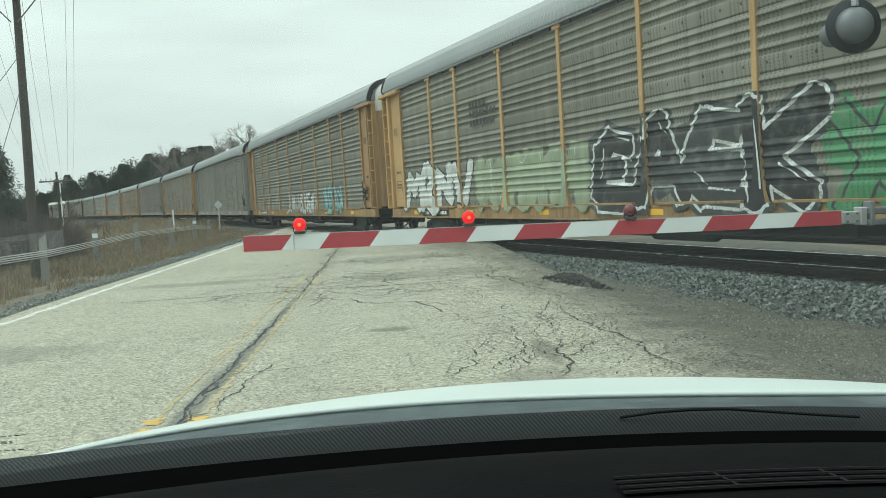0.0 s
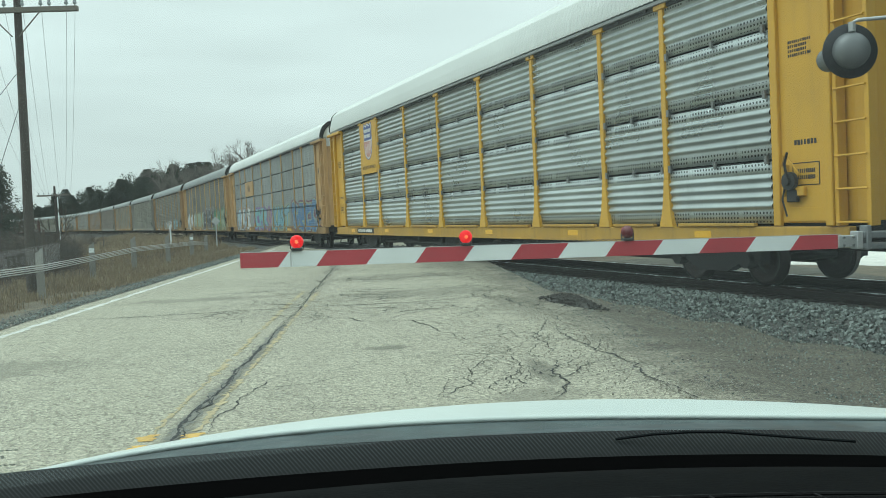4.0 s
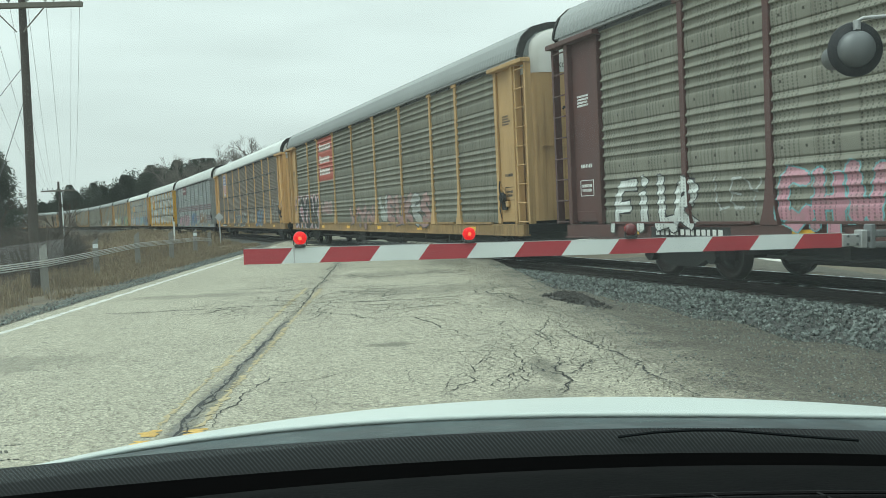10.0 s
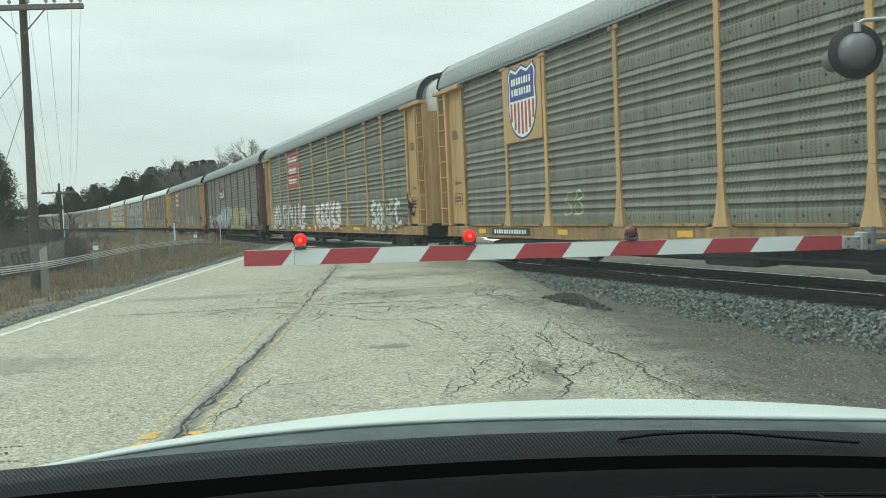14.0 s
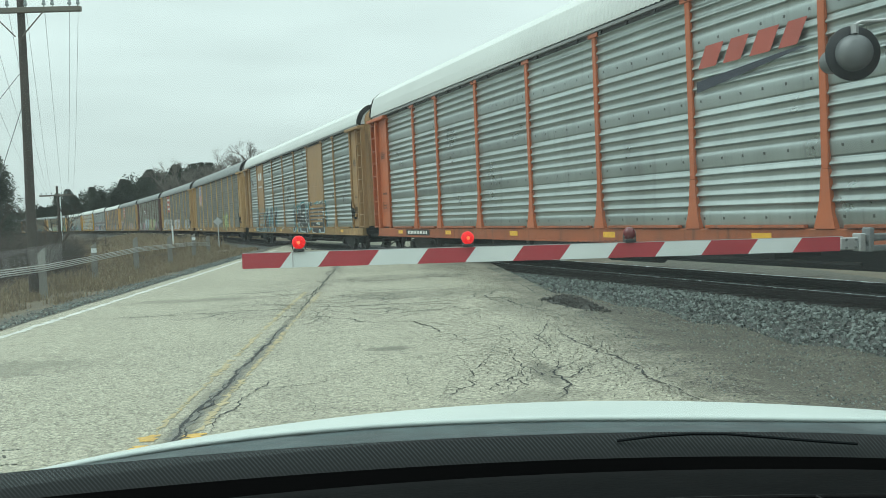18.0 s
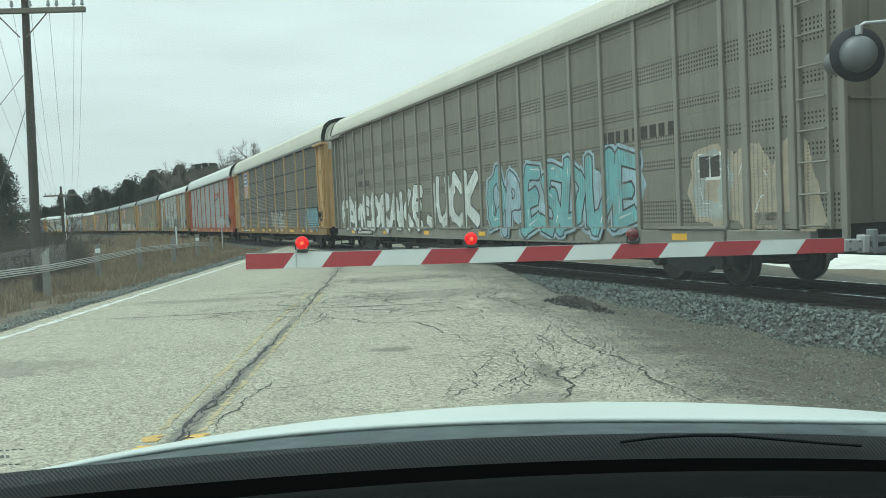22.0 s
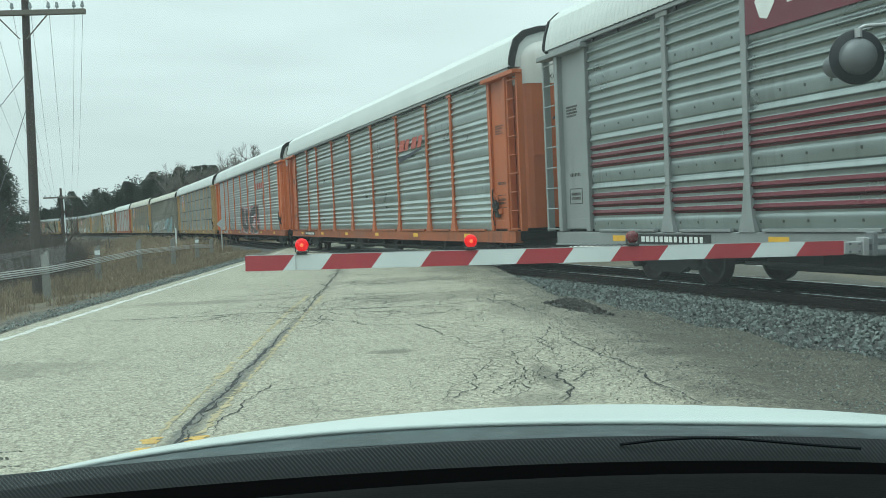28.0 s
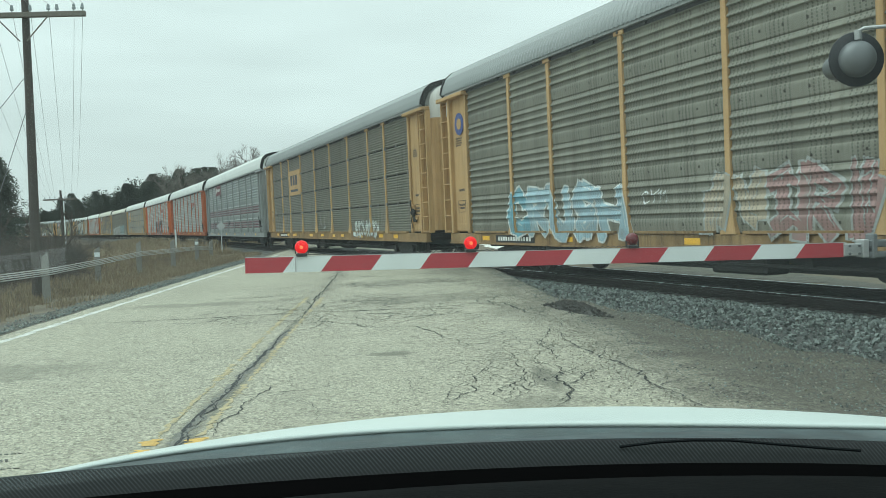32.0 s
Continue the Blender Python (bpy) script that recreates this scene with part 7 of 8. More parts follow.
# ---- paint and marks on the cars ----
def flat_paint(name, c, rough=0.55):
    """Spray paint on punched sheet: the holes and worn patches of the sheet show through."""
    m = mat(name, c, rough, 0, 0.2, 1.6, 30, 0.0, 0.35, tuple(k * 0.45 for k in c))
    nt = m.node_tree
    b = nt.nodes["Principled BSDF"]
    col = b.inputs["Base Color"].links[0].from_socket
    v = coords(nt, (1, 1, 1), False)
    sp = nt.nodes.new("ShaderNodeSeparateXYZ")
    nt.links.new(v, sp.inputs[0])
    x, z = sp.outputs["X"], sp.outputs["Z"]
    worn = ramp(nt, noise_at(nt, v, 2.8, 6.0, 0.7), 0.50, 0.68, 0.0, 0.55)
    col = mixc(nt, worn, col, (0.19, 0.19, 0.165))
    fx = mathn(nt, "ABSOLUTE", mathn(nt, "SUBTRACT", mathn(nt, "FRACT", mathn(nt, "MULTIPLY", x, 11.0)), 0.5))
    fz = mathn(nt, "ABSOLUTE", mathn(nt, "SUBTRACT", mathn(nt, "FRACT", mathn(nt, "MULTIPLY", z, 20.0)), 0.5))
    dot = mathn(nt, "MULTIPLY", mathn(nt, "LESS_THAN", fx, 0.17), mathn(nt, "LESS_THAN", fz, 0.3))
    grp = mathn(nt, "GREATER_THAN", mathn(nt, "FRACT", mathn(nt, "ADD", mathn(nt, "MULTIPLY", x, 1.35), 0.2)), 0.35)
    col = mixc(nt, mathn(nt, "MULTIPLY", mathn(nt, "MULTIPLY", dot, grp), 0.5), col, (0.03, 0.03, 0.03))
    nt.links.new(col, b.inputs["Base Color"])
    return m


SPRAY = {n: flat_paint("spray_" + n, c) for n, c in {
    "black": (0.012, 0.013, 0.016), "white": (0.60, 0.63, 0.61), "greyw": (0.34, 0.36, 0.34), "pink": (0.46, 0.23, 0.28), "rose": (0.30, 0.18, 0.17),
    "green": (0.06, 0.22, 0.09), "lime": (0.36, 0.46, 0.16), "palegreen": (0.30, 0.36, 0.24), "cyan": (0.17, 0.38, 0.40), "teal": (0.05, 0.23, 0.27), "blue": (0.07, 0.16, 0.30),
    "paleblue": (0.30, 0.42, 0.48), "purple": (0.16, 0.09, 0.27), "yellow": (0.50, 0.47, 0.25), "orange": (0.42, 0.26, 0.15), "red": (0.36, 0.03, 0.04),
    "peach": (0.44, 0.27, 0.21), "wine": (0.12, 0.03, 0.06), "sky": (0.16, 0.34, 0.42), "ink": (0.035, 0.04, 0.042), "rust": (0.24, 0.10, 0.075), "brown": (0.24, 0.135, 0.06), "tan": (0.36, 0.31, 0.23)}.items()}
# outline, fill, second fill, shine, cloud behind
PALETTES = {
    "enue": ("black", "white", "paleblue", "white", "peach"), "chro": ("purple", "cyan", "rose", "white", "purple"), "kast": ("black", "sky", "sky", "paleblue", "palegreen"),
    "ecp": ("palegreen", "blue", "blue", "white", "wine"), "kani": ("ink", "brown", "brown", None, "white"), "bluescrawl": ("paleblue", "blue", "blue", "paleblue", None),
    "wes": ("white", "pink", "pink", "white", "ink"), "octo": ("white", "ink", "ink", None, None), "kybk": ("white", "black", "black", "yellow", "pink"),
    "welk": ("ink", "rose", "greyw", "greyw", None), "filer": ("black", "white", "white", None, None), "multi": ("lime", "orange", "palegreen", "blue", "lime"),
    "vuc": ("cyan", "pink", "rose", None, None), "anuf": ("black", "paleblue", "white", "black", "greyw"), "recks": ("red", "white", "white", None, None),
    "menes": ("white", "black", "ink", "white", "teal"), "sida": ("rust", "sky", "sky", "white", "sky"), "jam": ("ink", "white", "white", "greyw", None),
    "ope": ("ink", "cyan", "paleblue", "white", "paleblue"), "camo": (None, "tan", "greyw", "white", "tan"), "rsez": ("white", "black", "black", "red", "red"),
    "crush": ("white", "sky", "paleblue", "white", None), "eaek": ("white", "black", "ink", "white", "ink"), "greenk": ("ink", "green", "palegreen", "palegreen", "green"),
    "tagwhite": (None, "white", None, None, None), "tagred": (None, "red", None, None, None), "outsid": (None, "palegreen", "palegreen", "white", "palegreen"),
    "bw": ("black", "white", "greyw", "white", None), 
    "green": ("black", "green", "green", "palegreen", None), 
    "cyan": ("black", "cyan", "paleblue", "white", None), 
    "pink": ("purple", "pink", "rose", "white", None), "blue": ("blue", "paleblue", "white", "blue", None),
    "black": (None, "black", "black", None, None), "whiteblack": ("black", "white", "white", "black", None),
    "paleblue": ("greyw", "paleblue", "cyan", "white", None), "chalk": (None, "greyw", None, None, None), "rose": ("greyw", "rose", "tan", "greyw", None),
    "yellow": ("purple", "yellow", "lime", "white", "yellow"), 
    "greyw": (None, "greyw", "greyw", None, None), "white": ("black", "white", "white", "greyw", None),
    "lime": ("black", "lime", "lime", "yellow", None), "tan": (None, "tan", "greyw", None, None), 
    "limeline": (None, "lime", None, None, None), "rustline": (None, "brown", None, None, None), }
LINES = ("chalk", "limeline", "black", "tagwhite", "tagred")


def bent(run):
    """A polyline with its corners rounded off once."""
    if len(run) < 3:
        return run
    done = [run[0]]
    for p, q in zip(run, run[1:]):
        for k in (0.27, 0.73):
            done.append((p[0] + (q[0] - p[0]) * k, p[1] + (q[1] - p[1]) * k))
    return done[:1] + done[2:-1] + [run[-1]]


def stroke_quad(a, b, w, grow=1.0):
    """The four corners of a thick stroke, a little longer than its line."""
    d = Vector((b[0] - a[0], b[1] - a[1]))
    if d.length < 1e-6:
        d = Vector((0.01, 0))
    d.normalize()
    n = Vector((-d.y, d.x)) * w / 2
    a, b = Vector(a) - d * w * 0.32, Vector(b) + d * w * 0.32
    return [a + n, a - n, b - n * grow, b + n * grow]


POST_Z, POST_W, POST_Y = (0.975, 1.045, 1.205, 1.435, 1.785, 4.8), (0.185, 0.17, 0.125, 0.092, 0.065, 0.062), (1.567, 1.564, 1.554, 1.544, 1.538, 1.536)


def raster(quads, kind, lift, z0, z1, step=0.016):
    """Fills convex shapes row by row so that the paint lies on the ribs of the sheet."""
    prof = PROFILES[kind]
    pz, py = [p[0] for p in prof], [p[1] for p in prof]

    def spans_at(zm):
        spans = []
        for qd in quads:
            xs = []
            for i in range(len(qd)):
                p, q = qd[i], qd[(i + 1) % len(qd)]
                if (p[1] - zm) * (q[1] - zm) < 0:
                    xs.append(p[0] + (q[0] - p[0]) * (zm - p[1]) / (q[1] - p[1]))
            if len(xs) >= 2:
                spans.append((min(xs), max(xs)))
        spans.sort()
        joined = []
        for a, b in spans:
            if joined and a <= joined[-1][1] + 0.004:
                joined[-1][1] = max(joined[-1][1], b)
            else:
                joined.append([a, b])
        return joined

    vs, fs = [], []
    z, low = z0, spans_at(z0 + 1e-4)
    while z < z1:
        high = spans_at(z + step + 1e-4)
        if len(low) == len(high) and all(abs(p[0] - q[0]) + abs(p[1] - q[1]) < 0.25 for p, q in zip(low, high)):
            pairs = list(zip(low, high))
        else:
            pairs = [(p, p) for p in spans_at(z + step / 2)]
        if z < HP:
            ya = yb = 1.586
        else:
            ya, yb = float(np.interp(z, pz, py)), float(np.interp(z + step, pz, py))
        for (a, b), (c, d) in pairs:
            n = len(vs)
            vs += [(a, ya + lift, z), (b, ya + lift, z), (d, yb + lift, z + step), (c, yb + lift, z + step)]
            fs.append((n, n + 1, n + 2, n + 3))
            if kind == "flat" or z < HP:
                continue
            half, face = float(np.interp(z, POST_Z, POST_W)), float(np.interp(z, POST_Z, POST_Y))
            for p in POSTS[1:-1]:
                u, v = max(a, p - half), min(b, p + half)
                if v - u > 0.01:
                    n = len(vs)
                    vs += [(u, face + lift, z), (v, face + lift, z), (v, face + lift, z + step), (u, face + lift, z + step)]
                    fs.append((n, n + 1, n + 2, n + 3))
        z += step
        low = high
    return vs, fs


GLYPHS = {
    "A": [[(0.0, 0), (0.42, 1), (0.6, 1), (1, 0)], [(0.22, 0.32), (0.8, 0.32)]], "B": [[(0.1, 0), (0.1, 1), (0.72, 0.95), (0.82, 0.72), (0.2, 0.53), (0.95, 0.32), (0.8, 0.03), (0.1, 0)]],
    "C": [[(0.95, 0.85), (0.5, 1), (0.1, 0.75), (0.1, 0.25), (0.5, 0), (0.95, 0.15)]], "D": [[(0.1, 0), (0.1, 1), (0.65, 0.95), (0.95, 0.55), (0.7, 0.05), (0.1, 0)]],
    "E": [[(0.9, 0.95), (0.15, 0.95), (0.15, 0.05), (0.9, 0.05)], [(0.15, 0.5), (0.75, 0.5)]], "F": [[(0.95, 0.95), (0.15, 0.95), (0.1, 0)], [(0.15, 0.5), (0.75, 0.5)]],
    "G": [[(0.95, 0.85), (0.5, 1), (0.1, 0.75), (0.1, 0.25), (0.5, 0), (0.95, 0.15), (0.95, 0.48), (0.6, 0.48)]], "H": [[(0.1, 0), (0.1, 1)], [(0.9, 0), (0.9, 1)], [(0.1, 0.5), (0.9, 0.5)]],
    "I": [[(0.5, 0), (0.5, 0.65)], [(0.5, 0.9), (0.5, 1.0)]], "J": [[(0.75, 1), (0.78, 0.25), (0.5, 0), (0.1, 0.2)]], "K": [[(0.1, 0), (0.12, 1)], [(0.95, 1), (0.2, 0.5), (1.0, 0)]],
    "L": [[(0.3, 1), (0.3, 0.05), (0.95, 0.05)]], "M": [[(0.05, 0), (0.1, 1), (0.5, 0.35), (0.9, 1), (0.95, 0)]], "N": [[(0.1, 0), (0.1, 1), (0.9, 0), (0.9, 1)]],
    "O": [[(0.5, 1), (0.1, 0.75), (0.1, 0.25), (0.5, 0), (0.9, 0.25), (0.9, 0.75), (0.5, 1)]], "P": [[(0.15, 0), (0.1, 1), (0.75, 0.95), (0.85, 0.65), (0.2, 0.45)]],
    "R": [[(0.12, 0), (0.1, 1), (0.75, 0.95), (0.85, 0.68), (0.2, 0.48), (0.98, 0.0)]], "S": [[(0.92, 0.85), (0.5, 1), (0.12, 0.78), (0.25, 0.55), (0.8, 0.42), (0.88, 0.18), (0.5, 0), (0.05, 0.12)]],
    "T": [[(0.0, 0.92), (1.0, 0.95)], [(0.5, 0.9), (0.5, 0)]], "U": [[(0.1, 1), (0.12, 0.25), (0.5, 0), (0.88, 0.25), (0.9, 1)]], "V": [[(0.0, 1), (0.45, 0), (1.0, 1)]],
    "W": [[(0.0, 1), (0.25, 0), (0.5, 0.6), (0.75, 0), (1.0, 1)]], "X": [[(0.05, 0), (0.95, 1)], [(0.05, 1), (0.95, 0)]], "Y": [[(0.0, 1), (0.5, 0.5), (1.0, 1)], [(0.5, 0.5), (0.45, 0)]],
    "Z": [[(0.05, 0.95), (0.92, 0.95), (0.1, 0.05), (0.95, 0.05)]], "0": [[(0.5, 1), (0.15, 0.75), (0.15, 0.25), (0.5, 0), (0.85, 0.25), (0.85, 0.75), (0.5, 1)]],
    "8": [[(0.5, 1), (0.2, 0.8), (0.8, 0.4), (0.7, 0.05), (0.3, 0.05), (0.2, 0.4), (0.8, 0.8), (0.5, 1)]],
    "5": [[(0.9, 1), (0.2, 1), (0.15, 0.6), (0.7, 0.6), (0.9, 0.3), (0.6, 0), (0.1, 0.1)]], " ": []}
# letter-like forms that spell nothing
FORMS = [[[(0.9, 0), (0.85, 1), (0.2, 0.8), (0.3, 0.5), (0.9, 0.45)], [(0.55, 0.4), (0.0, -0.1)]], [[(0.1, 0.9), (0.8, 1.0), (0.95, 0.55), (0.15, 0.4), (0.25, 0.0), (1.0, 0.15)]],
         [[(0.0, 0.2), (0.3, 1), (0.55, 0.3), (1.0, 0.9)], [(0.3, 0.1), (0.8, 0.2)]], [[(0.85, 0), (0.8, 1)], [(0.0, 1), (0.75, 0.45), (0.1, -0.05), (-0.1, 0.3)]],
         [[(0.1, 0.7), (0.3, 1.0), (0.9, 0.8), (0.7, 0.35), (0.2, 0.3), (0.1, 0.0), (0.9, 0.05)]], [[(0.05, 0.6), (0.25, 0.0), (0.45, 0.9), (0.7, 0.1), (1.0, 1)]],
         [[(0.9, 0), (0.95, 0.95), (0.1, 0.15), (0.0, 1)], [(0.3, 1), (0.6, 0.8)]], [[(0.0, 0.8), (0.6, 1.0), (1.0, 0.7)], [(0.5, 0.95), (0.6, 0.3), (0.2, 0)], [(0.6, 0.3), (1.0, 0.0)]],
         [[(0.1, 0.8), (0.5, 1), (0.9, 0.7), (0.8, 0.25), (0.4, 0), (0.05, 0.35), (0.4, 0.5)]]]


def spray(index, x0, x1, z0, z1, palette, text=""):
    """A run of illegible spray-painted shapes on a car's side, x0 the end nearer its front."""
    car, kind = CARS[index]
    out, fill, fill2, shine, cloud = PALETTES[palette]
    rng = random.Random(int(abs(x0 * 77) + abs(z1 * 131) + index * 7 + 500))
    h = z1 - z0
    wide = x0 - x1
    n = len(text) or max(1, round(wide / (h * 0.68)))
    lean = rng.uniform(-0.22, 0.22)
    thin = palette in ("chalk", "black", "greyw", "limeline", "rustline") and h < 1.6
    cell = wide / n
    w = h * (0.05 if thin else 0.22)
    if text:
        w = min(h, cell) * (0.09 if palette in LINES else 0.31)
    rim = w * 0.26 if text else h * 0.085
    back, outl, body, body2, light, light2 = [], [], [], [], [], []
    for k in range(n):
        ox = x0 - k * cell
        if thin and not text:
            runs = []
            for j in range(rng.randint(1, 2)):
                ax, az = rng.uniform(-0.2, 1.2), rng.uniform(0.0, 1.0)
                run = [(ax, az)]
                turn, bend = rng.uniform(0, 6.283), rng.uniform(-1.3, 1.3)
                for i in range(rng.randint(3, 5)):
                    turn += bend * rng.uniform(0.4, 1.1)
                    ax, az = min(1.3, max(-0.3, ax + 0.33 * math.cos(turn))), min(1.0, max(0.0, az + 0.30 * math.sin(turn)))
                    run.append((ax, az))
                runs.append(run)
        else:
            runs = GLYPHS[text[k]] if text else FORMS[rng.randrange(len(FORMS))]
            flip = not text and rng.random() < 0.5
            runs = [[((1 - px if flip else px) * 0.8 + 0.1, pz) for px, pz in run] for run in runs]
            jog = 0.04 if palette in LINES else 0.095 if text else 0.12
            if text:
                stretch, lift = rng.uniform(1.0, 1.2), rng.uniform(-0.06, 0.06)
                runs = [bent([((px - 0.5) * stretch + 0.5, pz + lift) for px, pz in run]) for run in runs]
            runs = [[(px + lean * (pz - 0.5) + rng.uniform(-jog, jog), min(1.05, max(-0.05, pz + rng.uniform(-jog, jog)))) for px, pz in run] for run in runs]
        second_cell = fill2 and rng.random() < 0.4
        for pts in runs:
            world = [(ox - cell * p[0], z0 + 0.12 * h + h * 0.76 * p[1]) for p in pts]
            if not text:
                world = [(min(x0 - 0.1, max(x1 + 0.1, p[0])), p[1]) for p in world]
            second = second_cell
            g = 1.0
            for i, (pa, pb) in enumerate(zip(world, world[1:])):
                g = rng.uniform(0.12, 0.5) if i == len(world) - 2 and rng.random() < 0.5 else rng.uniform(0.8, 1.15)
                ww = w * rng.uniform(0.75, 1.15)
                if text:
                    g = rng.uniform(0.8, 1.25)
                    for r, into, on in ((ww / 2 + rim / 2, outl, out), (ww / 2, body2 if second else body, True), (ww / 2 + rim * 1.3, back, cloud)):
                        if on:
                            for p, q in ((pa, 1.0), (pb, g)):
                                into.append([Vector((p[0] + r * q * math.cos(a * 0.524), p[1] + r * q * math.sin(a * 0.524))) for a in range(12)])
                    if cloud:
                        back.append(stroke_quad(pa, pb, ww + rim * 2.6, g))
                if out:
                    outl.append(stroke_quad(pa, pb, ww + rim, g))
                (body2 if second else body).append(stroke_quad(pa, pb, ww, g))
                if shine and not thin and rng.random() < (0.35 if text else 0.7):
                    off = Vector((-0.22, 0.24)) * ww
                    light.append(stroke_quad(Vector(pa) + off, Vector(pa).lerp(Vector(pb), 0.8) + off, h * rng.uniform(0.014, 0.03), 0.6))
                if not thin and out and not text and rng.random() < 0.35:
                    c = Vector(pa).lerp(Vector(pb), rng.random())
                    light2.append(stroke_quad(c, c + Vector((rng.uniform(-0.2, 0.2), rng.uniform(-0.2, 0.2))) * h, h * 0.03, 0.3))
        if cloud:
            for j in range(3):
                cx, cz, r = ox - cell * rng.uniform(0, 1), z0 + h * rng.uniform(0.3, 0.75), h * rng.uniform(0.2, 0.36)
                back.append([Vector((cx + r * rng.uniform(0.8, 1.2) * math.cos(a * 0.785), cz + r * 0.9 * math.sin(a * 0.785))) for a in range(8)])
    vs, fs, ms, mats = [], [], [], []
    for layer, (quads, colour) in enumerate(((back, cloud), (outl, out), (body, fill), (body2, fill2), (light2, out), (light, shine))):
        if not quads or not colour:
            continue
        a, b = raster(quads, kind, 0.004 + 0.002 * layer, max(z0 - 0.08, 0.76), z1 + 0.14)
        ms += [len(mats)] * len(b)
        mats.append(SPRAY[colour])
        fs += [tuple(len(vs) + i for i in f) for f in b]
        vs += a
    me = bpy.data.meshes.new("spray_paint")
    me.from_pydata(vs, [], fs)
    for mt in mats:
        me.materials.append(mt)
    me.polygons.foreach_set("material_index", ms)
    o = new("spray_paint", me)
    o.parent = car
    o["label"] = "spray-painted shapes in %s on the car side" % " and ".join(dict.fromkeys([c for c in (fill, out, fill2) if c]))


spray(0, 11.7, 6.4, 0.80, 2.27, "bw", "MRNV")
spray(0, 6.2, 0.5, 0.95, 2.25, "outsid", "OUTSIDE")
spray(0, 0.4, -5.6, 0.88, 2.51, "eaek", "EAEK")
spray(0, -5.9, -12.0, 0.80, 2.35, "greenk", "XXNAX")
spray(1, 11.0, 6.0, 0.90, 2.14, "enue", "ENUE")
spray(1, 4.2, -1.0, 0.87, 2.05, "chro", "CHRO")
spray(1, -1.5, -5.7, 0.87, 2.08, "kast", "KAST")
spray(1, -6.5, -12.0, 0.85, 2.2, "ecp", "SECO")
spray(3, 11.6, 8.0, 0.80, 1.75, "wes", "WES")
spray(3, 7.6, 3.6, 0.80, 1.95, "wes", "VIDA")
spray(3, 3.3, 2.1, 1.35, 1.8, "tagwhite", "DWA")
spray(3, 1.6, -2.2, 0.80, 2.06, "bluescrawl", "OMCRS")
spray(3, -1.9, -2.7, 2.15, 2.5, "tagred", "GUS")
spray(3, -4.6, -8.8, 0.90, 1.95, "kani", "KANI")
spray(4, 11.5, 8.3, 0.94, 1.78, "black")
spray(4, 4.3, -0.6, 0.80, 1.60, "octo", "OCTDO")
spray(4, -2.2, -4.3, 0.95, 1.75, "chalk", "MEN")
spray(4, -4.6, -7.1, 0.80, 1.90, "bluescrawl", "CRIEL")
spray(4, -7.5, -8.9, 1.25, 1.8, "chalk", "SSK")
spray(4, -9.4, -11.8, 1.0, 2.5, "chalk", "AMA")
spray(5, 12.3, 7.3, 0.80, 2.20, "kybk", "KYBK")
spray(5, 6.9, 5.0, 1.4, 1.95, "rose", "WEO")
spray(5, 2.1, -1.2, 0.80, 1.64, "welk", "VYN")
spray(5, -1.8, -7.0, 0.94, 1.95, "welk", "WELKES")
spray(6, 11.4, 8.9, 0.80, 1.87, "filer", "FILR")
spray(6, 8.6, 7.4, 1.1, 1.8, "chalk", "LEY")
spray(6, 7.1, 4.6, 0.85, 1.8, "vuc", "CHWZ")
spray(6, 4.6, -0.2, 0.80, 2.30, "anuf", "ANUF")
spray(6, -0.6, -4.4, 0.80, 2.15, "multi", "TKR")
spray(6, -4.4, -7.4, 0.80, 2.05, "multi", "NT")
spray(6, -7.4, -9.1, 0.95, 1.85, "vuc", "VUC")
spray(6, -9.3, -11.6, 1.05, 2.20, "chalk", "SER")
spray(7, 11.9, 7.6, 0.80, 2.15, "bw", "HOOKEB")
spray(7, 7.3, 3.3, 0.84, 2.12, "white", "MILE")
spray(7, 1.2, -3.3, 0.80, 2.0, "recks", "RECKS")
spray(7, -3.6, -4.5, 1.3, 1.8, "black", "V")
spray(7, -7.6, -11.0, 0.82, 1.9, "bw", "SOBEC")
spray(7, -11.1, -11.8, 1.0, 1.8, "black", "SZ")
spray(8, 6.6, 5.7, 1.11, 1.79, "limeline", "SB")
spray(8, -3.8, -6.5, 0.80, 2.15, "lime")
spray(9, 9.8, 3.6, 0.80, 2.0, "menes", "KDAIK")
spray(9, 2.5, -0.6, 1.42, 1.85, "tagwhite", "HIGH CARDS")
spray(9, 2.2, -0.6, 0.85, 1.38, "tagwhite", "UTL")
spray(9, -1.0, -7.6, 0.80, 2.10, "menes", "MENES")
spray(11, 11.7, 8.9, 0.90, 2.05, "chalk", "SAME")
spray(11, 11.5, 9.0, 0.95, 1.95, "tagwhite", "SAWE")
spray(11, 8.6, 7.4, 1.25, 1.95, "black")
spray(11, 6.8, 4.6, 1.05, 1.6, "limeline")
spray(11, 4.0, 1.1, 1.2, 1.63, "tagwhite", "BREAKS 05")
spray(11, 0.1, -1.5, 0.98, 2.00, "tan")
spray(11, -1.5, -4.2, 0.80, 1.9, "tan", "KNEE")
spray(11, -4.5, -5.7, 0.87, 1.75, "chalk")
spray(11, -9.2, -11.7, 0.91, 2.0, "sida", "SIDA")
spray(12, 12.6, 8.5, 0.92, 2.20, "jam", "FAME")
spray(12, 8.3, 2.7, 0.89, 2.25, "jam", "DRAKE")
spray(12, 2.5, -1.5, 0.87, 2.55, "jam", "JUCK")
spray(12, -2.2, -9.0, 0.80, 2.50, "ope", "OPESDUE")
spray(12, -10.6, -13.3, 1.04, 2.21, "camo", "OOA")
spray(13, 0.6, -0.6, 1.07, 1.93, "chalk")
spray(14, 8.9, 7.6, 0.80, 2.0, "greyw", "8")
spray(14, 7.3, 4.5, 0.9, 1.9, "black", "OSF")
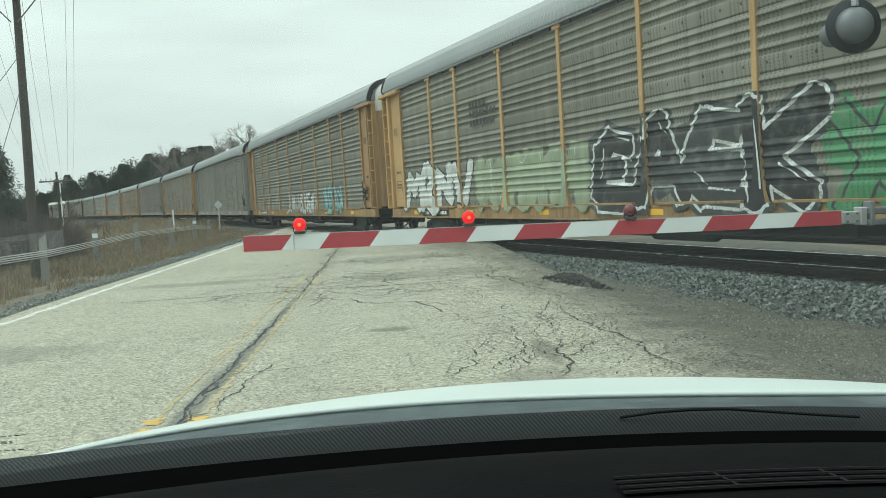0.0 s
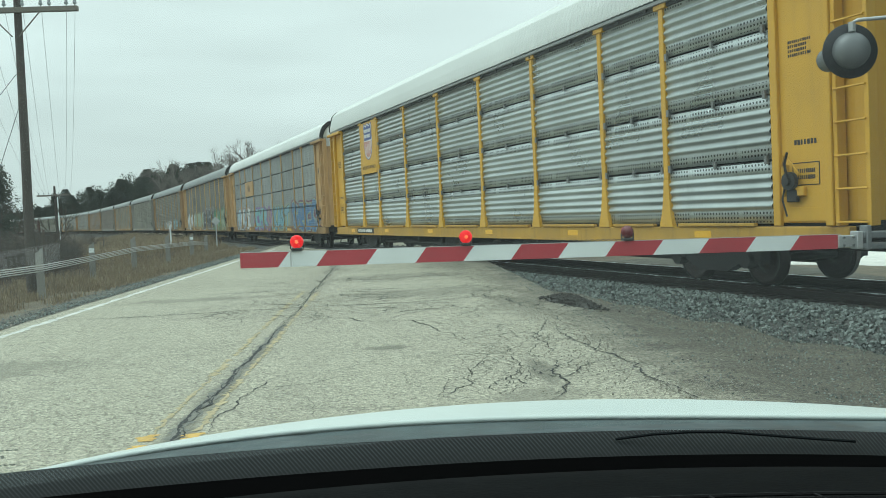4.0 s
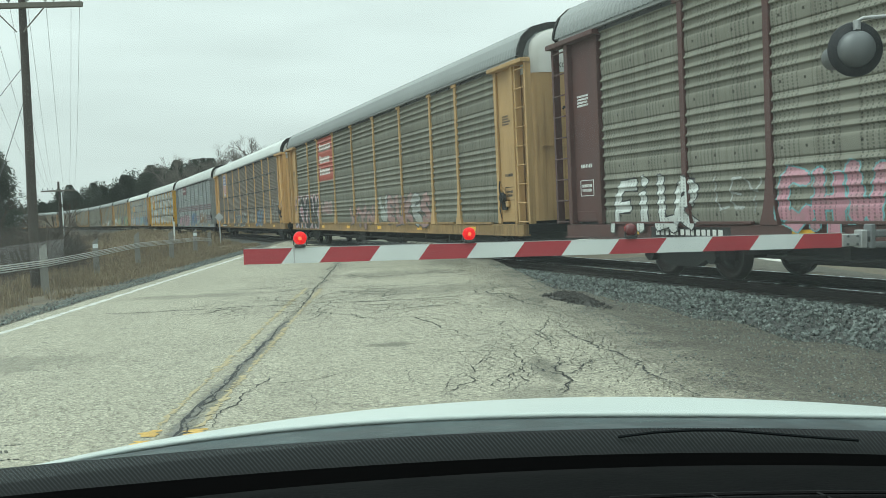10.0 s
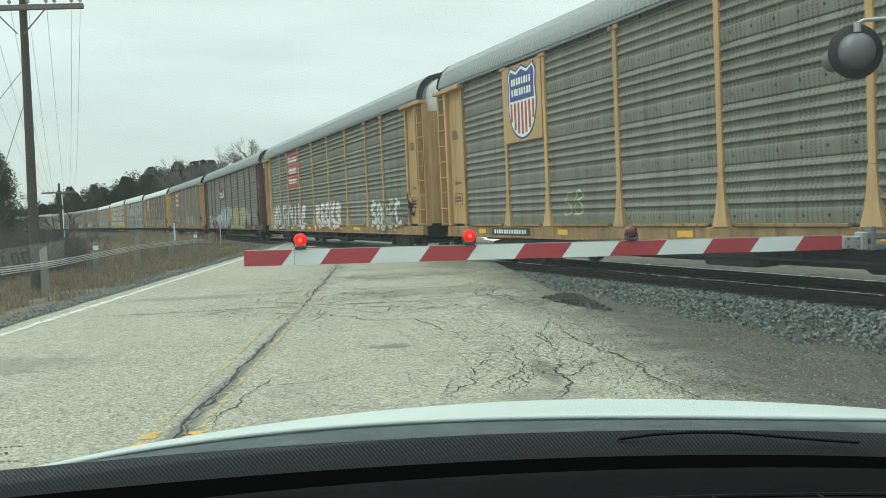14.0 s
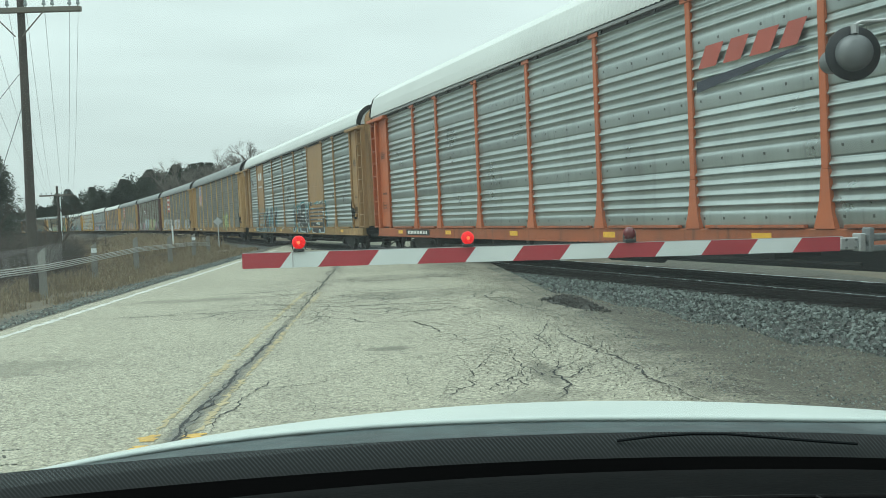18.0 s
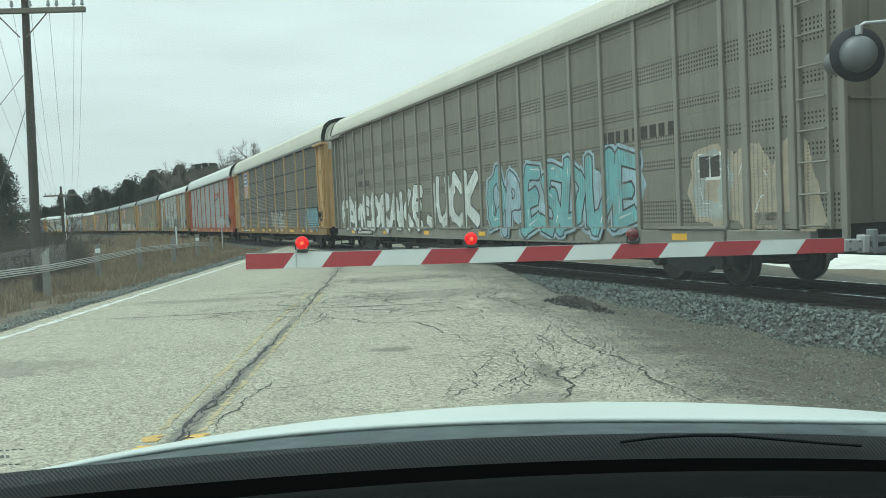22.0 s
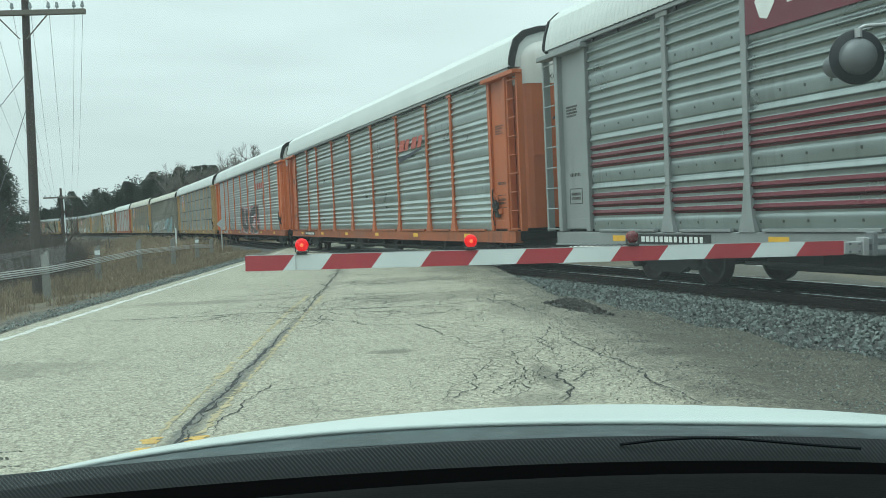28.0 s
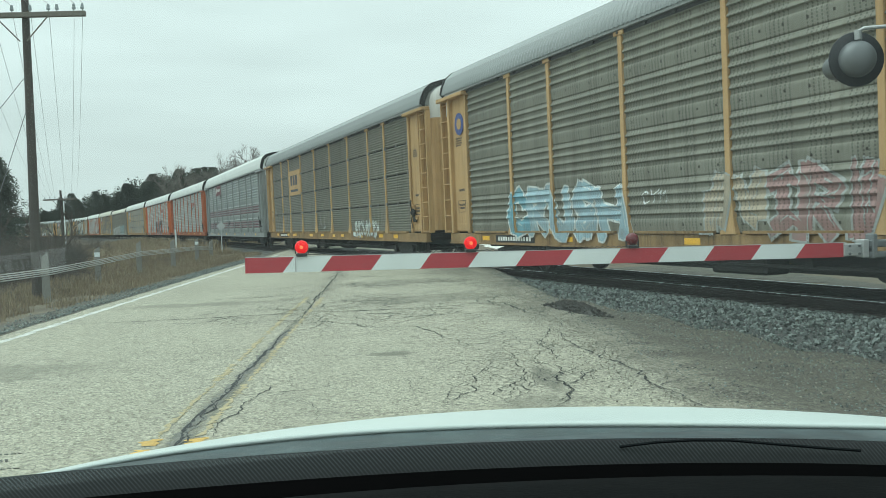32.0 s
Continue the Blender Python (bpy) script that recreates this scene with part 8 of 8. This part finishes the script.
spray(14, 1.9, -5.4, 0.85, 2.42, "rsez", "RSEZ")
spray(17, 1.1, -0.5, 1.08, 1.94, "chalk")
spray(17, -5.0, -8.3, 0.80, 1.46, "whiteblack")
spray(18, 9.5, 4.4, 0.87, 2.0, "crush", "CRUSH")
spray(18, 3.9, 3.1, 1.5, 1.8, "tagwhite", "CYM")
spray(18, 2.1, -1.5, 0.87, 2.03, "rose")
spray(-1, 11.7, 2.6, 0.80, 1.87, "chalk")
spray(-1, 2.0, -4.3, 0.80, 1.85, "bw")
spray(-1, -5.4, -8.7, 0.80, 2.00, "cyan")
spray(5, 12.8, 12.15, 2.7, 3.5, "black", "SWZ")
spray(5, 12.8, 12.15, 1.6, 2.2, "black", "VEX")
spray(4, -12.0, -12.85, 1.05, 2.3, "chalk", "DB")
spray(4, 12.75, 12.15, 1.35, 1.75, "black", "SS")
spray(11, 12.8, 12.2, 2.2, 2.75, "black", "AF")
spray(9, -5.2, -6.6, 1.5, 2.1, "black", "OBEX")
spray(0, -12.0, -12.8, 0.9, 2.1, "paleblue", "BV")
spray(13, 11.4, 4.6, 0.95, 1.95, "rustline")
spray(13, 4.0, -3.5, 0.90, 1.7, "chalk")
spray(13, -4.6, -9.0, 0.95, 2.0, "chalk")


def lettering(index, words, size, at):
    """Words painted on the near side of a car."""
    cu = bpy.data.curves.new("lettering", "FONT")
    cu.body, cu.size, cu.extrude, cu.align_x = words, size, 0.001, "CENTER"
    t = new("lettering", cu)
    bpy.context.view_layer.update()
    me = bpy.data.meshes.new_from_object(t)
    bpy.data.objects.remove(t)
    me.materials.clear()
    me.materials.append(STENCIL_DARK)
    o = new("lettering", me)
    o.parent = CARS[index][0]
    o.matrix_basis = pose(at[0], at[1], at[2], 90, 0, 180)


def plate(index, x0, x1, z0, z1, material, name="sign_panel", lift=0.02, y=1.525, label=""):
    """A flat painted plate on the side of a car."""
    return part(name, slab(min(x0, x1), max(x0, x1), y, y + lift, z0, z1, 0.004), material, CARS[index][0], label)


def bars(index, x0, x1, z0, z1, rows, material, y, cells=9, seed=0, name="stencil", slant=0.0):
    """Lines of lettering too small or too specific to read, as short plain bars."""
    rng = random.Random(seed)
    bm = bmesh.new()
    h = (z1 - z0) / rows
    for r in range(rows):
        x = max(x0, x1)
        end = min(x0, x1) + (abs(x1 - x0) * rng.uniform(0, 0.3) if rows > 2 else 0)
        step = abs(x1 - x0) / cells
        while x - step * 0.8 > end - 0.01:
            w = step * rng.uniform(0.55, 0.85)
            zb, zt = z0 + r * h + h * 0.2, z0 + r * h + h * 0.85
            s = slant * (zt - zb)
            vs = [bm.verts.new(p) for p in ((x, y, zb), (x - w, y, zb), (x - w - s, y, zt), (x - s, y, zt))]
            bm.faces.new(vs)
            x -= step
    return part(name, bm, material, CARS[index][0])


def polygon(index, pts, y, material, name="emblem", label=""):
    bm = bmesh.new()
    lo = [bm.verts.new((x, y, z)) for x, z in pts]
    hi = [bm.verts.new((x, y + 0.003, z)) for x, z in pts]
    bm.faces.new(lo)
    bm.faces.new(hi)
    for k in range(len(pts)):
        bm.faces.new((lo[k], lo[(k + 1) % len(pts)], hi[(k + 1) % len(pts)], hi[k]))
    return part(name, bm, material, CARS[index][0], label)


def shield(index, cx, cz, w, h, y):
    """A shield emblem: blue chief with white bars, red and white stripes below."""
    low = [(0.5 * math.cos(math.pi * k / 14), 0.02 - 0.52 * math.sin(math.pi * k / 14) ** 0.85) for k in range(15)]
    out = [(-0.47, 0.2), (-0.5, 0.40), (-0.41, 0.5), (-0.2, 0.44), (0.0, 0.5), (0.2, 0.44), (0.41, 0.5), (0.5, 0.40), (0.47, 0.2)] + low
    polygon(index, [(cx + a * w * 1.07, cz + b * h * 1.06) for a, b in out], y - 0.001, LOGO_BLUE, label="blue rim of the shield")
    polygon(index, [(cx + a * w, cz + b * h) for a, b in out], y + 0.003, STENCIL_WHITE, label="white shield emblem")
    top = [(-0.45, 0.03), (-0.44, 0.2), (-0.46, 0.40), (-0.40, 0.46), (-0.2, 0.40), (0.0, 0.46), (0.2, 0.40), (0.40, 0.46), (0.46, 0.40), (0.44, 0.2), (0.45, 0.03)]
    polygon(index, [(cx + a * w, cz + b * h) for a, b in top], y + 0.007, LOGO_BLUE, label="blue upper part of the shield")
    for k in range(7):
        a = -0.405 + 0.135 * k
        foot = 0.06 - 0.52 * math.sqrt(max(0.0, 1 - (abs(a) / 0.49) ** 2)) ** 0.85
        polygon(index, [(cx + (a - 0.036) * w, cz), (cx + (a + 0.036) * w, cz), (cx + (a + 0.036) * w, cz + foot * h), (cx + (a - 0.036) * w, cz + foot * h)], y + 0.007, LOGO_RED, "stripe")
    bars(index, cx + 0.38 * w, cx - 0.38 * w, cz + 0.07 * h, cz + 0.37 * h, 2, STENCIL_WHITE, y + 0.013, 8, index)


for i, z0 in ((2, 2.90), (13, 2.92)):
    plate(i, 9.17, 7.33, z0, 4.74, CAR_SPECS[i][0], label="yellow sign panel")
    shield(i, 8.25, 4.05, 0.95, 1.25, 1.548)
    lettering(i, "BUILDING AMERICA", 0.175, (8.25, 1.549, z0 + 0.17))
for i in (4, 8, 11):
    plate(i, 9.17, 7.33, 2.95, 4.74, TAN, label="tan sign panel")
    shield(i, 8.25, 3.85, 1.35, 1.62, 1.548)
def painted(index, shapes, z0, z1, material, lift, name, label=""):
    """Shapes painted straight onto the ribs of a car's sheets."""
    vs, fs = raster(shapes, CARS[index][1], lift, z0, z1)
    me = bpy.data.meshes.new(name)
    me.from_pydata(vs, [], fs)
    me.materials.append(material)
    o = new(name, me)
    o.parent = CARS[index][0]
    if label:
        o["label"] = label
    return o


for i in (5, 7):
    painted(i, [[Vector(p) for p in ((7.17, 2.86), (4.48, 2.86), (4.48, 4.74), (7.17, 4.74))]], 2.86, 4.73, LOGO_RED, 0.004, "sign_panel", "faded red sign painted on the ribbed sheets")
    for k, n in enumerate((8, 7, 7)):
        shapes, x = [], 6.95
        for c in range(n):
            w, tall = (0.22, 0.34) if c == 0 else (0.19, 0.26)
            zb = 4.16 - k * 0.52
            shapes.append([Vector(p) for p in ((x, zb), (x - w, zb), (x - w - 0.05, zb + tall), (x - 0.05, zb + tall))])
            x -= w + 0.07
        painted(i, shapes, 4.16 - k * 0.52, 4.52 - k * 0.52, STENCIL_WHITE, 0.009, "sign_mark", "white marks on the red sign")
plate(1, 7.17, 4.48, 2.95, 3.85, TAN, label="tan sign panel")
bars(1, 6.2, 5.4, 3.15, 3.65, 1, STENCIL_DARK, 1.548, 2, 3)
plate(17, 7.17, 4.48, 2.88, 4.12, TAN, label="tan sign panel")
bars(17, 6.75, 5.0, 3.22, 4.0, 1, LOGO_NAVY, 1.548, 3, 5)
plate(17, 6.75, 5.0, 3.05, 3.17, LOGO_NAVY, "underline", 0.004, 1.546)
for i in (3, 16):
    plate(i, 7.17, 4.48, 3.95, 4.70, LOGO_WINE, label="wine red sign panel")
    bars(i, 6.3, 4.75, 4.18, 4.5, 1, STENCIL_WHITE, 1.548, 8, i)
    polygon(i, [(6.85, 4.15), (6.95, 4.4), (6.75, 4.58), (6.5, 4.5), (6.55, 4.3), (6.7, 4.1)], 1.548, STENCIL_WHITE)
plate(6, 4.32, 1.55, 2.98, 3.85, MAROON, label="brown sign panel")
bars(6, 4.1, 2.7, 3.32, 3.58, 1, STENCIL_WHITE, 1.548, 7, 6)
for k in range(2):
    polygon(6, [(4.1, 3.12 + 0.09 * k), (2.3, 3.12 + 0.09 * k), (2.0, 3.45), (1.95, 3.72), (2.05, 3.72), (2.12, 3.45), (2.4, 3.17 + 0.09 * k), (4.1, 3.17 + 0.09 * k)], 1.548 + 0.004 * k, STENCIL_WHITE)
for i in (10, 15):
    bars(i, -4.65, -7.05, 3.45, 3.98, 1, LOGO_RED, 1.534, 4, i, slant=0.6)
    polygon(i, [(-4.6, 3.18), (-4.6, 3.36), (-6.8, 3.52), (-7.0, 3.5)], 1.534, LOGO_NAVY, label="dark swoosh under the lettering")
bars(14, -4.65, -7.05, 3.45, 3.98, 1, LOGO_RED, 1.534, 4, 14, slant=0.6)
bars(9, 8.9, 7.6, 3.7, 4.35, 1, STENCIL_WHITE, 1.500, 2, 9)
bars(9, 8.9, 7.6, 3.35, 3.5, 1, STENCIL_WHITE, 1.500, 6, 9)
bars(0, 6.3, 4.6, 3.05, 3.75, 3, STENCIL_DARK, 1.532, 8, 1)
plate(12, -10.72, -11.3, 1.78, 2.22, STENCIL_WHITE, "placard", 0.006, 1.4955, "white framed black placard")
plate(12, -10.76, -11.0, 1.83, 2.17, STENCIL_DARK, "placard_field", 0.004, 1.502)
plate(12, -11.04, -11.26, 1.83, 2.17, STENCIL_DARK, "placard_field", 0.004, 1.502)
bars(12, 9.7, 9.1, 3.0, 3.3, 1, STENCIL_DARK, 1.4965, 3, 1)
bars(12, 9.9, 8.4, 2.5, 2.82, 1, STENCIL_DARK, 1.4965, 7, 2)
bars(12, -7.7, -10.2, 2.55, 2.9, 1, STENCIL_DARK, 1.4965, 9, 2)
bm = bmesh.new()
disc(bm, (12.35, 1.515, 3.95), (0, 1, 0), 0.30, 0.012, 28)
part("round_emblem", bm, LOGO_BLUE, CARS[18][0], "round blue emblem")
bm = bmesh.new()
disc(bm, (12.35, 1.522, 3.95), (0, 1, 0), 0.16, 0.012, 8)
part("emblem_centre", bm, TAN, CARS[18][0])

# lettering on the corner sheets, consolidated stencils, and numbers on the sills
for i in CARS:
    if i < -3:
        continue
    dark = STENCIL_DARK if CAR_SPECS[i][0] not in (MAROON, TAUPE) else STENCIL_WHITE
    if CAR_SPECS[i][2] != "flat":
        for side in (1, -1):
            a, b = (12.75, 12.1) if side == 1 else (-12.1, -12.75)
            bars(i, a - 0.12, b + 0.1, 2.10, 2.21, 1, dark, 1.489, 7, i)
            bars(i, a - 0.05, b + 0.12, 3.35, 3.60, 4, dark, 1.489, 12, i + 1)
            bm = bmesh.new()
            for zz in (1.55, 1.86):
                box(bm, min(a, b) + 0.08, max(a, b) - 0.08, 1.486, 1.490, zz, zz + 0.014)
            for xx in (max(a, b) - 0.08, min(a, b) + 0.08):
                box(bm, xx - 0.008, xx + 0.008, 1.486, 1.490, 1.55, 1.874)
            part("stencil_frame", bm, dark, CARS[i][0])
            bars(i, a - 0.14, b + 0.14, 1.62, 1.80, 2, dark, 1.489, 10, i + 2)
    plate(i, 10.2, 8.1, 0.755, 0.935, BLACK_STEEL, "number_board", 0.004, 1.546, "black board with pale marks")
    bars(i, 10.05, 8.25, 0.768, 0.918, 1, STENCIL_WHITE, 1.5515, 13, i + 3)
    for k in range(6):
        x = 11.0 - 4.2 * k
        plate(i, x, x - 0.42, 0.80, 0.91, YELLOW_TAPE, "reflector", 0.004, 1.5465)
# upper warning on the white end caps
for i in (0, 4, 5, 6, 7, 8, 10, 14, 15, 16):
    cu = bpy.data.curves.new("lettering", "FONT")
    cu.body, cu.size, cu.extrude, cu.align_x = "EXCESS HEIGHT CAR", 0.17, 0.002, "CENTER"
    t = new("lettering", cu)
    bpy.context.view_layer.update()
    me = bpy.data.meshes.new_from_object(t)
    bpy.data.objects.remove(t)
    me.materials.clear()
    me.materials.append(STENCIL_DARK)
    for s in (-1,):
        o = new("lettering", me)
        o.parent = CARS[i][0]
        o.matrix_basis = pose(-13.585, 0.0, HE - 0.24, 90, 0, -90)


# ---- what moves ----
def motions():
    times = sorted(set(list(LEAD) + [k for k in range(33)] + [0.5, 1.5, 2.5, 4.5]))
    for index, (car, kind) in CARS.items():
        walk(car, [(t, car_pose(index, t)) for t in times])
    # the wheels turn while their bogies are in view
    for index, sets in WHEELSETS.items():
        front = [t for t in np.arange(0, 32.01, 0.1) if -45 < car_mid(index, float(t)) < 30]
        if index < 0 or not front:
            continue
        t0, t1 = float(front[0]), float(front[-1])
        for ws in sets:
            at = ws.matrix_basis.copy()
            back = -1 if abs(ws.parent.matrix_basis.to_euler().z) > 1 else 1
            rows, n = [], int(round((t1 - t0) * 30))
            for k in range(n + 1):
                t = t0 + (t1 - t0) * k / max(1, n)
                rows.append((t, at @ Matrix.Rotation(back * k * radians(72), 4, "Y")))
            if t0 > 0.05:
                rows.insert(0, (0.0, rows[0][1]))
            if t1 < 31.95:
                rows.append((32.0, rows[-1][1]))
            walk(ws, rows)
    # the two flashing lamps of the gate take turns
    for drum, kind in FLASHERS:
        at = drum.matrix_basis.copy()
        lit = kind == 1
        rows = [(0.0, at @ Matrix.Rotation(0 if lit else math.pi, 4, "Z"))]
        angle = 0.0 if lit else math.pi
        t = 0.17 + 0.2474
        while t < 31.9:
            for k in range(4):
                rows.append((t - 0.05 + k / 30, at @ Matrix.Rotation(angle + math.pi * k / 3, 4, "Z")))
            angle += math.pi
            t += 0.49475
        rows.append((32.0, rows[-1][1]))
        walk(drum, rows)


motions()
